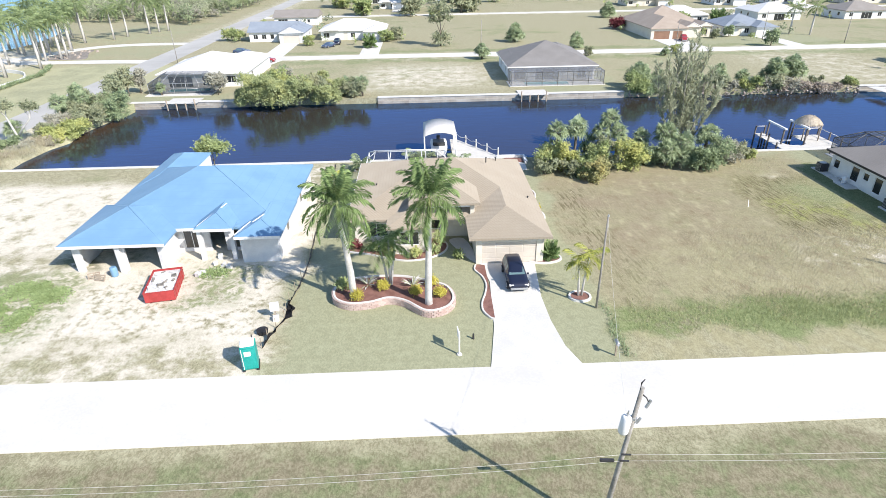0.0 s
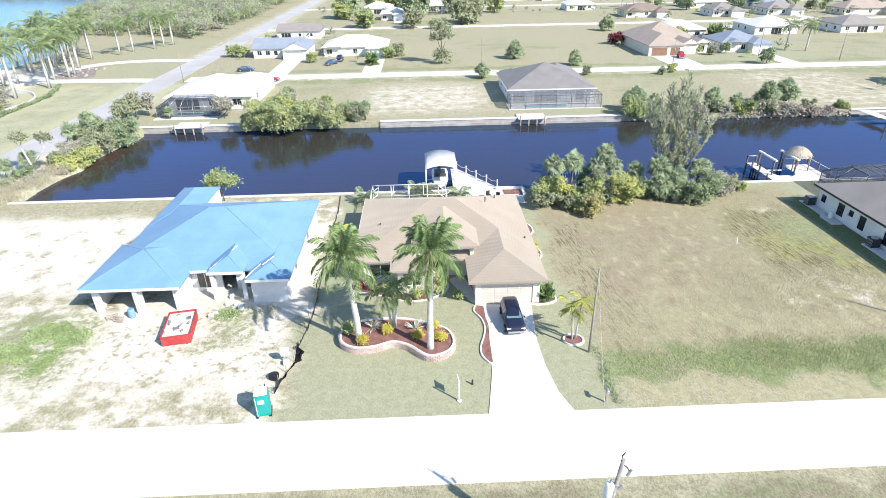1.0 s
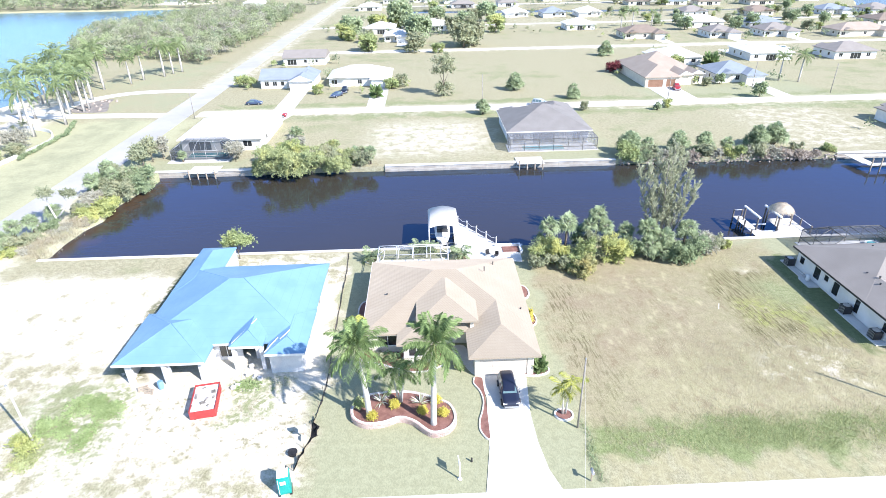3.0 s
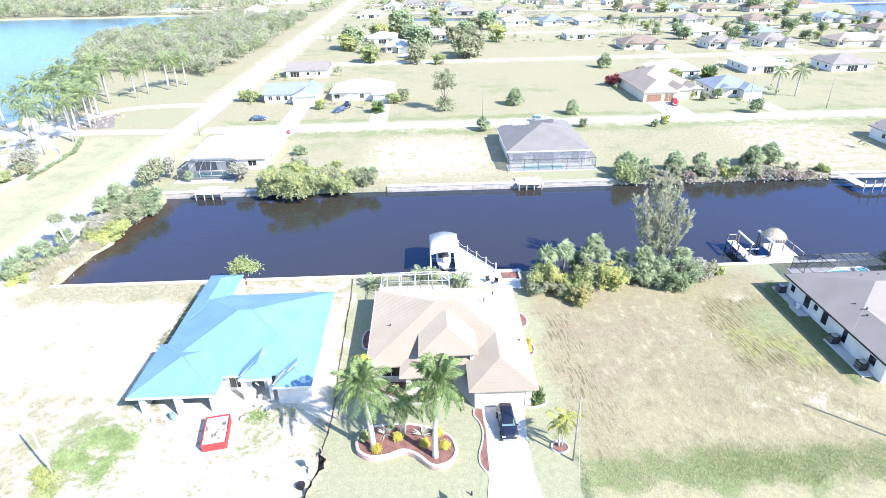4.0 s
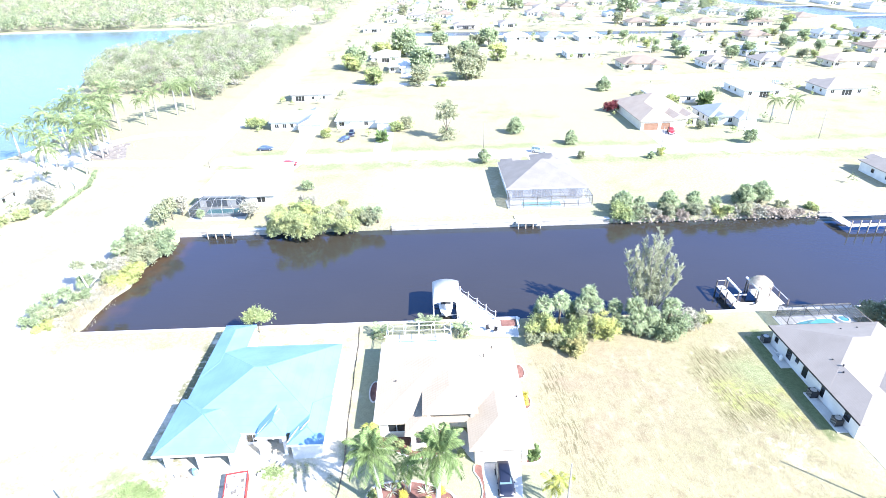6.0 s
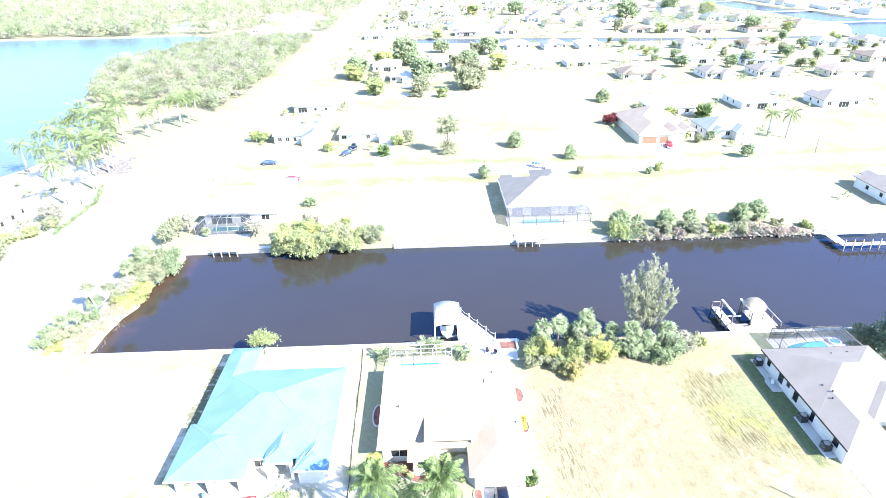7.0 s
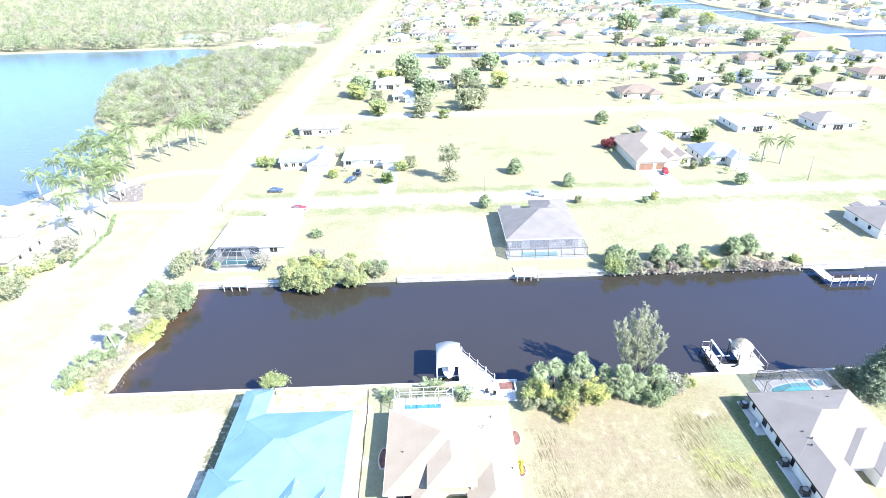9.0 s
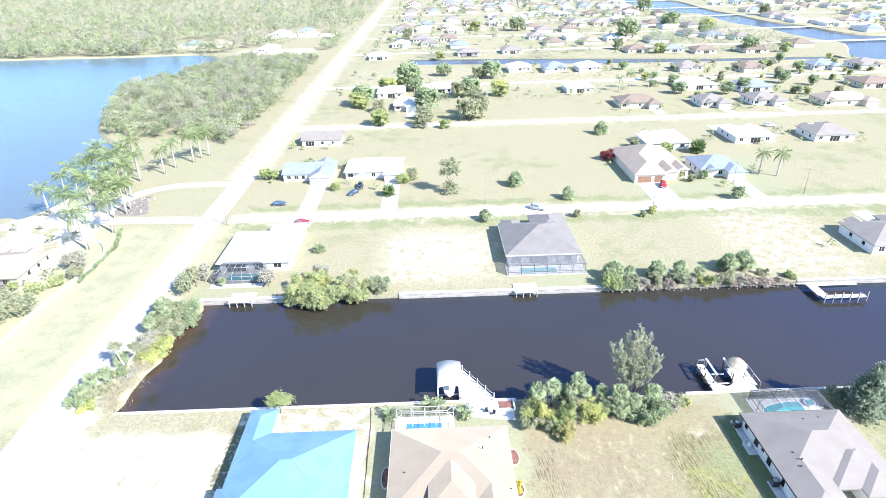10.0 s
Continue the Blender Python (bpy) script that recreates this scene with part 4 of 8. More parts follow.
# ---- houses across the canal ----
def slate_house():
    h = thing("slate_roof_house", "white house with a dark slate tile roof", "house")
    outline = [(18.7, 122.7), (36.7, 122.7), (36.7, 146.0), (27.8, 146.0), (27.8, 140.8), (18.7, 140.8)]
    house_walls(h, outline, 2.85, {0: [(0.8, 3.4, 0.2, 2.3, "slider"), (5.4, 10.4, 0.1, 2.4, "slider"), (14.4, 16.2, 0.3, 2.3, "window")], 1: [(3, 4.4, 0.9, 2.1, "window")],
                                   2: [(1.2, 6.2, 0, 2.2, "garage")], 5: [(4, 5.2, 0.9, 2.1, "window"), (11, 12.2, 0.9, 2.1, "window")]}, STUCCO)
    for args in ((18.05, 37.4, 122.0, 141.4, 3.0, 0.4), (27.2, 37.36, 134, 146.7, 2.996, 0.4), (19.0, 24.5, 135, 143.4, 3.004, 0.4)):
        part("roof", hip_roof(*args), ROOF_SLATE, h)
    for b in ((18.02, 18.05, 122, 141.4, 2.78, 3.02), (18.05, 37.4, 121.97, 122, 2.78, 3.02)):
        part("fascia", boxed(b), TRIM, h)
    cage = thing("pool_cage", "dark framed screen cage over a pool", "pool cage")
    screen_cage(cage, 18.2, 37.2, 117.1, 121.9, 2.8, 6, 2, CAGE_BRONZE, 0.09, SCREEN_MID)
    deck = thing("pool_deck", "pale concrete pool deck", "pool deck")
    part("paving", boxed((17.9, 37.5, 116.9, 122.3, -0.1, 0.09)), CONCRETE, deck)
    pool = thing("swimming_pool", "rectangular turquoise swimming pool", "pool")
    part("pool_water", slab([(21.4, 118.0), (30.4, 118.0), (30.4, 120.7), (21.4, 120.7)], 0.0, 0.1), POOL, pool)
    part("coping", ribbon([(21.35, 117.95), (30.45, 117.95), (30.45, 120.75), (21.35, 120.75)], 0.3, 0.05, 0.14), TRIM, pool)
    tagged(part("driveway", slab([(29, 146.0), (35, 146.0), (36, 154), (28, 154)], -0.05, 0.045), CONCRETE), "pale concrete driveway to the far road", "driveway", kind="structure")


slate_house()


def white_roof_house():
    h = thing("white_roof_house", "low white house with a white tiled roof", "house")
    outline = [(-54.6, 123.7), (-37.0, 123.7), (-37.0, 145.8), (-45.5, 145.8), (-45.5, 141.0), (-54.6, 141.0)]
    house_walls(h, outline, 2.75, {0: [(1.5, 6.5, 0, 2.3, "slider"), (8.5, 11, 0.3, 2.3, "slider"), (13.6, 15.6, 0.8, 2.2, "window")], 1: [(5, 6.5, 0.9, 2.1, "window")], 2: [(1.5, 6.4, 0, 2.2, "garage")],
                                   5: [(6, 7.5, 0.9, 2.1, "window")]}, STUCCO)
    for args in ((-55.3, -36.4, 123.0, 141.7, 2.9, 0.33), (-46.2, -36.42, 133, 146.5, 2.896, 0.33)):
        part("roof", hip_roof(*args), ROOF_WHITE, h)
    cage = thing("pool_cage", "dark framed screen cage over a pool", "pool cage")
    mansard_cage(cage, -54.8, -42.3, 122.9, 117.6, 2.1, 3.5, 2.2, 5, GALVANISED, SCREEN_DENSE)
    deck = thing("pool_deck", "pale concrete pool deck", "pool deck")
    part("paving", boxed((-55.0, -42.0, 115.8, 123.4, -0.1, 0.09)), CONCRETE, deck)
    pool = thing("swimming_pool", "rectangular turquoise swimming pool", "pool")
    part("pool_water", slab([(-52, 119.2), (-43.5, 119.2), (-43.5, 122.3), (-52, 122.3)], 0.0, 0.1), POOL, pool)
    part("coping", ribbon([(-52.1, 119.1), (-43.4, 119.1), (-43.4, 122.4), (-52.1, 122.4)], 0.3, 0.05, 0.14), TRIM, pool)
    tagged(part("driveway", slab([(-44, 146.0), (-38, 146.0), (-36, 154), (-45, 154)], -0.05, 0.045), CONCRETE), "pale concrete driveway to the far road", "driveway", kind="structure")


white_roof_house()

# ---- plants ----
def from_arrays(name, verts, faces, material):
    data = bpy.data.meshes.new(name)
    data.from_pydata(verts.tolist() if isinstance(verts, np.ndarray) else verts, [], faces.tolist() if isinstance(faces, np.ndarray) else faces)
    data.materials.append(material)
    data.update()
    return data


def leaf_cloud(blobs, count, size, seed, flat=0.5, longer=1.5, inside=0.35, shoots=0.45):
    """Arrays of leaf clumps (four-cornered, folded at random) spread over ellipsoids (x, y, z, rx, ry, rz), thin inside and uneven outside."""
    rng = np.random.default_rng(seed)
    blobs = np.array(blobs, float)
    share = (blobs[:, 3] * blobs[:, 4] + blobs[:, 4] * blobs[:, 5] + blobs[:, 3] * blobs[:, 5])
    which = rng.choice(len(blobs), count, p=share / share.sum())
    way = rng.normal(size=(count, 3))
    way[:, 2] = np.where(way[:, 2] < -0.25, -way[:, 2] * 0.6, way[:, 2])
    way /= np.linalg.norm(way, axis=1)[:, None]
    bumps = 1 + 0.22 * np.sin(way[:, 0] * 6 + which * 1.7) * np.sin(way[:, 1] * 5 + which) + 0.16 * np.sin(way[:, 2] * 9 + which * 2.3)
    reach = (1 - inside * rng.random(count) ** 1.3) * bumps
    # shoots: leaves set along a dozen twigs that stand out of each clump
    twigs = rng.normal(size=(len(blobs), 12, 3)) + np.array([0, 0, 0.45])
    twigs /= np.linalg.norm(twigs, axis=2)[:, :, None]
    shoot = rng.random(count) < shoots
    along = twigs[which, rng.integers(0, 12, count)]
    reach = np.where(shoot, 0.4 + 0.95 * rng.random(count) ** 0.8, reach)
    way = np.where(shoot[:, None], along, way)
    at = blobs[which, :3] + way * blobs[which, 3:] * reach[:, None]
    at += rng.normal(size=(count, 3)) * np.where(shoot, 0.1, 0.22)[:, None] * blobs[which, 3:]
    at[:, 2] = np.maximum(at[:, 2], 0.08)
    normal = way * flat + rng.normal(size=(count, 3)) * (1 - flat) * 0.8 + np.array([0.12, -0.1, 0.4])
    normal /= np.linalg.norm(normal, axis=1)[:, None]
    side = np.cross(normal, way + rng.normal(size=(count, 3)) * 0.6 + np.array([0, 0, 0.4]))
    side /= np.linalg.norm(side, axis=1)[:, None]
    up = np.cross(normal, side)
    s = size * (0.5 + 0.9 * rng.random(count))[:, None]
    fold = normal * s * (0.3 * rng.normal(size=(count, 1)))
    verts = np.concatenate([at - side * s * 0.42, at - up * s * longer * 0.55 + fold, at + side * s * 0.42, at + up * s * longer * 0.55 + fold], 1).reshape(-1, 3)
    return verts, np.arange(count * 4).reshape(-1, 4)


def limbs(parent, material, height, spread, radius, seed, count=5):
    """A tapered trunk with limbs, each a part."""
    rng = random.Random(seed)
    part("trunk", sweep([(0, 0, -0.2), (0, 0, height * 0.3), (0, rng.uniform(-0.2, 0.2), height * 0.85)], [radius, radius * 0.7, radius * 0.25], 6), material, parent)
    for k in range(count):
        a = math.tau * k / count + rng.uniform(-0.4, 0.4)
        z, r = height * rng.uniform(0.25, 0.5), spread * rng.uniform(0.55, 0.9)
        run = [(0, 0, z), (r * 0.5 * math.cos(a), r * 0.5 * math.sin(a), z + height * 0.2), (r * math.cos(a), r * math.sin(a), height * rng.uniform(0.65, 0.9))]
        part("limb", sweep(run, [radius * 0.45, radius * 0.32, radius * 0.11], 5), material, parent)


def leafy(name, label, category, blobs, count, size, leaf, seed, trunk=None, group="", bark=None, flat=0.3, longer=1.9, inside=0.5, shoots=0.45):
    """A tree or shrub at the origin: trunk with limbs, and a crown of clumps."""
    ob = thing(name, label, category, group)
    if trunk:
        limbs(ob, bark or BARK, *trunk, seed, 2)
    crown = new("crown", from_arrays("crown", *leaf_cloud(blobs, int(count * 2.1), size * 0.72, seed, flat, longer, inside, shoots), leaf))
    crown.parent = ob
    return ob


def scatter_blobs(seed, n, rx, ry, z0, z1, r0, r1):
    rng = random.Random(seed)
    out = []
    for _ in range(n):
        a, d = rng.uniform(0, math.tau), math.sqrt(rng.random())
        r = rng.uniform(r0, r1)
        out.append((rx * d * math.cos(a), ry * d * math.sin(a), rng.uniform(z0, z1), r, r * rng.uniform(0.8, 1.2), r * rng.uniform(0.7, 1.1)))
    return out


def frond_mesh(name, length, rise, droop, leaflets, blade, material, seed, ruffled=0.5):
    """An arching feather frond along +x: a rib and two rows of drooping leaflets."""
    rng = random.Random(seed)
    verts, faces = [], []

    def spine(u):
        return Vector((length * (u - 0.12 * u * u * droop), 0, rise * length * u - droop * length * 0.55 * u * u))

    for k in range(6):
        u, w = k / 5, 0.035 * (1 - 0.8 * k / 5)
        p = spine(u)
        verts += [tuple(p + Vector((0, -w, 0))), tuple(p + Vector((0, w, 0))), tuple(p + Vector((0, 0, w)))]
        if k:
            b = len(verts) - 6
            faces += [(b, b + 3, b + 5, b + 2), (b + 2, b + 5, b + 4, b + 1)]
    for k in range(leaflets):
        u = 0.1 + 0.9 * (k + rng.random() * 0.4) / leaflets
        p = spine(u)
        long = blade * (0.45 + 1.1 * math.sin(math.pi * min(1, 0.12 + u * 0.85))) * rng.uniform(0.85, 1.1)
        wide = 0.024 + 0.03 * blade
        for side in (-1, 1):
            dip = rng.uniform(-0.25, 0.25) * ruffled - 0.25 - 0.35 * u
            tip = p + Vector((long * 0.55, side * long * 0.8, long * dip))
            mid = p + (tip - p) * 0.55 + Vector((0, 0, long * 0.1))
            b = len(verts)
            verts += [tuple(p), tuple(mid + Vector((wide, 0, 0.02))), tuple(tip), tuple(mid - Vector((wide, 0, 0.02)))]
            faces.append((b, b + 1, b + 2, b + 3))
    return from_arrays(name, verts, faces, material)


ROYAL = [frond_mesh("frond", n, r, d, 50, 0.56, LEAF_PALM, 11 + k, 1.2) for k, (n, r, d) in enumerate(((2.6, 1.1, 0.8), (3.4, 0.8, 1.3), (3.7, 0.5, 1.4), (3.6, 0.3, 1.45)))]
ROYAL_SMALL = [frond_mesh("frond", 2.3, r, d, 24, 0.6, LEAF_PALM, 21 + k, 1.0) for k, (r, d) in enumerate(((1.2, 1.2), (0.7, 1.4), (0.3, 1.3)))]
YELLOW_FRONDS = [frond_mesh("frond", 1.9, r, d, 22, 0.5, LEAF_YELLOW_PALM, 31 + k, 0.8) for k, (r, d) in enumerate(((0.8, 1.2), (0.4, 1.3), (0.1, 1.1)))]
SAGO = [frond_mesh("frond", n, r, d, 18, 0.26, LEAF_PALM, 41 + k, 0.3) for k, (n, r, d) in enumerate(((0.65, 1.7, 0.3), (0.9, 0.9, 0.4), (1.0, 0.4, 0.5)))]
POTTED = [frond_mesh("frond", 1.5, r, d, 24, 0.36, LEAF_FAN, 51 + k, 0.8) for k, (r, d) in enumerate(((1.0, 1.2), (0.6, 1.2), (0.3, 1.0)))]


def crown_of(parent, fronds, count, top, seed, lean=(0, 0), scale=1.0):
    """Fronds set round the growing point, the young ones steep, the old ones hanging."""
    rng = random.Random(seed)
    for k in range(count):
        u = k / count
        mesh = fronds[min(2, int(u * 3))]
        q = pose(lean[0], lean[1], top + rng.uniform(-0.15, 0.15) - 0.25 * u, rng.uniform(-12, 12), rng.uniform(-10, 10) - 10 + 38 * u, k * 137.5 + rng.uniform(-14, 14)) @ Matrix.Scale(scale * rng.uniform(0.85, 1.1), 4)
        piece("frond", mesh, parent, q)


def royal_crown(parent, count, top, seed, lean=(0, 0), scale=1.0):
    """Dense feather crown: short upright fronds in the middle, arching ones round them, old ones hanging down the trunk."""
    rng = random.Random(seed)
    for k in range(count):
        u = k / (count - 1)
        tip = -34 + 84 * u ** 1.7 + rng.uniform(-8, 8)
        q = pose(lean[0], lean[1], top - 0.3 * u + rng.uniform(-0.1, 0.1), rng.uniform(-14, 14), tip, k * 137.5 + rng.uniform(-16, 16))
        piece("frond", ROYAL[min(3, int(u * 4))], parent, q @ Matrix.Scale(scale * rng.uniform(0.86, 1.08), 4))


def royal_palm(x, y, height, seed, label, fronds=30, lean=(0.0, 0.0), scale=1.0, z=0.0, group="royal palms"):
    ob = thing("royal_palm", label, "palm tree", group, pose(x, y, z))
    r = 0.255 * scale
    pts = [(lean[0] * u * u, lean[1] * u * u, height * 0.84 * u - 0.15) for u in (0, 0.15, 0.4, 0.7, 1)]
    part("trunk", sweep(pts, [r * 1.4, r * 1.15, r * 1.1, r * 0.9, r * 0.6], 10), PALM_TRUNK, ob)
    part("crownshaft", sweep([pts[-1], (lean[0], lean[1], height * 0.93), (lean[0], lean[1], height + 0.1)], [r * 0.62, r * 0.6, r * 0.25], 8), LEAF_LIGHT, ob, "smooth green crownshaft")
    royal_crown(ob, fronds, height, seed, lean, scale)
    return ob


def fan_crown(seed, count, reach, material):
    """Fan leaves of a cabbage palm: pleated fans on stalks, uneven, the old ones hanging."""
    rng = random.Random(seed)
    verts, faces = [], []
    for k in range(count):
        el = math.asin(min(1, max(-0.75, 1 - 1.7 * (k + 0.5) / count))) + rng.uniform(-0.2, 0.2)
        az = k * 2.39996 + rng.uniform(-0.35, 0.35)
        way = Vector((math.cos(az) * math.cos(el), math.sin(az) * math.cos(el), math.sin(el)))
        side = way.cross(Vector((0, 0, 1))).normalized()
        up = side.cross(way)
        tilt = rng.uniform(-0.7, 0.7)
        side = (side * math.cos(tilt) + up * math.sin(tilt)).normalized()
        up = side.cross(way)
        base = way * reach * rng.uniform(0.28, 0.5)
        b = len(verts)
        verts += [tuple(side * 0.025), tuple(-side * 0.025), tuple(base - side * 0.02), tuple(base + side * 0.02)]
        faces.append((b, b + 1, b + 2, b + 3))
        n = 13
        r = reach * rng.uniform(0.5, 0.72)
        for s in range(n):
            a = (s - (n - 1) / 2) * 0.235
            ray = way * math.cos(a) + side * math.sin(a)
            long = r * (1 - 0.25 * abs(a)) * rng.uniform(0.85, 1.08)
            tip = base + ray * long - Vector((0, 0, long * (0.12 + 0.35 * rng.random())))
            cross = (side * math.cos(a) - way * math.sin(a)) * long * 0.06
            mid = base + ray * long * 0.6 + up * r * (0.1 - 0.12 * abs(a))
            b = len(verts)
            verts += [tuple(base), tuple(mid + cross), tuple(tip), tuple(mid - cross)]
            faces.append((b, b + 1, b + 2, b + 3))
    return from_arrays("crown", verts, faces, material)


FANS = [fan_crown(70 + k, 46, 1.55, LEAF_FAN) for k in range(3)]
DEAD_FANS = fan_crown(79, 14, 1.2, LEAF_GREY)


def cabbage_palm(x, y, height, seed, label="cabbage palm with a round head of fan leaves", scale=1.0, group="cabbage palms"):
    ob = thing("cabbage_palm", label, "palm tree", group, pose(x, y, 0, 0, 0, seed * 53 % 360))
    part("trunk", sweep([(0, 0, -0.1), (0.1, 0, height * 0.5), (0, 0, height)], [0.2, 0.17, 0.16], 7), BARK, ob)
    piece("crown", FANS[seed % 3], ob, pose(0, 0, height, 0, 0, 0) @ Matrix.Scale(scale, 4))
    tagged(piece("dead_leaves", DEAD_FANS, ob, pose(0, 0, height - 0.15, 180, 0, 40) @ Matrix.Scale(scale * 0.8, 4)), "hanging dead grey leaves")
    return ob


def palm_clump(x, y, s, seed):
    """Several low cabbage palms grown together into one bush."""
    rng = random.Random(seed)
    ob = thing("palm_clump", "bushy clump of low cabbage palms", "palm tree", "palm clumps", pose(x, y, 0, 0, 0, seed * 40))
    for k in range(5):
        a, r = k * 1.3, 0.9 * s * (k > 0)
        part("trunk", sweep([(0, 0, 0), (r * math.cos(a), r * math.sin(a), s * (2.6 if k == 0 else 1.4))], [0.16, 0.12], 6), BARK, ob)
        piece("crown", FANS[k % 3], ob, pose(r * math.cos(a), r * math.sin(a), s * (2.6 if k == 0 else rng.uniform(1.0, 1.9)), 0, 0, 70 * k) @ Matrix.Scale(s * 0.9, 4))
    return ob


# ---- front garden of the tan house ----
left_palm = royal_palm(-6.05, 39.1, 9.2, 1, "tall royal palm with a pale trunk and yellow young frond", 28, lean=(-0.45, -0.5))
right_palm = royal_palm(0.0, 37.8, 9.8, 2, "tall royal palm with a smooth pale trunk in the planter", 30, lean=(0.25, 0.0))
for palm, at, h, size in ((left_palm, (-0.45, -0.5), 9.2, 1.7), (right_palm, (0.25, 0.0), 9.8, 0.8)):
    tagged(piece("spear_frond", YELLOW_FRONDS[0], palm, pose(at[0], at[1], h, 0, -22, 95) @ Matrix.Scale(size, 4)), "upright yellow-green young frond")
cluster = thing("young_palm_clump", "clump of three slender young palms in the planter", "palm tree", m=pose(-3.2, 40.8, 0.2))
for k, (dx, dy, h) in enumerate(((-0.7, 0.1, 4.0), (0.1, -0.1, 4.6), (0.6, 0.2, 4.2))):
    part("trunk", sweep([(dx * 0.15, dy * 0.15, 0), (dx * 0.5, dy * 0.5, h * 0.5), (dx, dy, h)], [0.13, 0.1, 0.08], 7), PALM_TRUNK, cluster)
    crown_of(cluster, ROYAL_SMALL, 9, h, 5 + k, (dx, dy), 0.85)

planter_line = rounded([(-7.75, 40.4), (-7.5, 38.9), (-6.3, 38.1), (-4.7, 38.2), (-3.2, 38.75), (-1.8, 38.2), (-0.2, 36.75), (1.3, 37.1), (2.0, 38.4), (1.6, 40.1), (0.4, 41.0), (-1.6, 41.9), (-3.2, 42.2), (-5.4, 42.1), (-7.0, 41.6)], 8)
planter = thing("garden_planter", "kidney-shaped planter of pinkish retaining blocks filled with mulch", "planter")
part("mulch_bed", slab(planter_line, 0.0, 0.52), MULCH, planter, "reddish brown mulch")
part("coping", ribbon(planter_line, 0.2, 0.5, 0.64), KERB_WHITE, planter, "pale coping blocks")

mulch_strip = thing("mulch_strip", "red mulch strip with a scalloped white kerb beside the driveway", "flower bed")
strip_line = [(5.15, 44.4), (4.35, 44.5), (4.2, 43.6), (4.75, 42.4), (4.95, 41.0), (4.7, 39.6), (4.35, 38.4), (4.3, 37.2), (4.75, 36.2), (5.1, 36.0)]
part("mulch", slab(rounded(strip_line, 5, False) + [(5.18, 40)], -0.02, 0.07), MULCH, mulch_strip)
part("kerb", ribbon(rounded(strip_line[1:], 5, False), 0.16, 0, 0.13, False), KERB_WHITE, mulch_strip)


def round_bed(x, y, rx, ry, label):
    ob = thing("mulch_bed", label, "flower bed", "kerbed beds")
    line = [(x + rx * math.cos(a * math.tau / 24), y + ry * math.sin(a * math.tau / 24)) for a in range(24)]
    part("mulch", slab(line, -0.02, 0.08), MULCH, ob)
    part("kerb", ribbon(line, 0.2, 0, 0.15), KERB_WHITE, ob)
    return ob


round_bed(12.4, 38.75, 0.85, 0.75, "round mulch bed with a white kerb round the small palm")
round_bed(11.8, 60.6, 0.9, 1.6, "half-round mulch bed with a white kerb at the side wall")
round_bed(11.7, 54.6, 0.9, 1.5, "mulch bed with a white kerb and yellow shrubs")
round_bed(10.6, 45.3, 1.7, 0.9, "mulch bed with a white kerb beside the garage")
round_bed(-8.3, 70.2, 0.8, 0.7, "round mulch bed with a white kerb by the seawall")
round_bed(4.6, 70.0, 0.8, 0.7, "round mulch bed with a white kerb by the pool")
round_bed(-8.2, 57.5, 0.7, 2.0, "kerbed bed along the shaded side wall")
front = thing("front_bed", "long mulch bed with a white kerb along the front wall", "flower bed")
front_line = rounded([(-8.0, 48.9), (-7.6, 47.9), (-5.6, 47.2), (-3.9, 46.4), (-2.0, 45.7), (0.0, 46.0), (1.6, 47.2), (1.9, 48.9), (0.4, 50.2), (-0.4, 47.4), (-3.1, 47.2), (-3.2, 49.2), (-6.8, 49.2)], 5)
part("mulch", slab(front_line, -0.02, 0.06), MULCH, front)
part("kerb", ribbon(front_line, 0.17, 0, 0.12), KERB_WHITE, front)

small = thing("small_palm", "two-stemmed small palm with yellow-green fronds", "palm tree", m=pose(12.4, 38.75, 0.05))
for k, (dx, dy, h) in enumerate(((-0.35, 0.1, 3.4), (0.45, 0.1, 3.9))):
    part("trunk", sweep([(dx * 0.3, dy, -0.1), (dx * 0.6, dy, h * 0.5), (dx, dy, h)], [0.11, 0.08, 0.07], 7), PALM_TRUNK, small)
    crown_of(small, YELLOW_FRONDS, 9, h, 9 + k, (dx, dy), 0.85)
sago = thing("sago_palm", "dense round green sago palm beside the garage", "palm", m=pose(11.2, 45.3, 0.05))
part("stem", sweep([(0, 0, 0), (0, 0, 0.5)], [0.22, 0.2], 8), BARK, sago)
crown_of(sago, SAGO, 44, 0.75, 3, (0, 0), 1.05)
for x, y, s in ((-8.3, 70.2, 1.2), (4.6, 70.0, 1.25), (-1.4, 72.4, 1.1), (0.2, 72.6, 1.0)):
    pot = thing("garden_palm", "bushy light green garden palm", "palm", "garden palms", pose(x, y, 0.03))
    part("stem", sweep([(0, 0, 0), (0.05, 0, 0.9)], [0.14, 0.1], 7), BARK, pot)
    crown_of(pot, POTTED, 16, 0.95, int(x * 7) % 97, (0.05, 0), s)


def shrub(name, label, x, y, r, h, leaf, seed, count=260, size=0.16, group="", z=0.0, shoots=0.45):
    ob = leafy(name, label, "shrub", [(0, 0, h * 0.5, r, r, h * 0.55)], count, size, leaf, seed, group=group, shoots=shoots)
    part("stems", tubed(((0, 0, -0.05), (0, 0, h * 0.5), 0.05), ((0, 0, 0.05), (r * 0.4, 0.05, h * 0.6), 0.03), ((0, 0, 0.05), (-r * 0.4, -0.05, h * 0.6), 0.03), sides=5), BARK, ob)
    ob.matrix_basis = pose(x, y, z)
    return ob


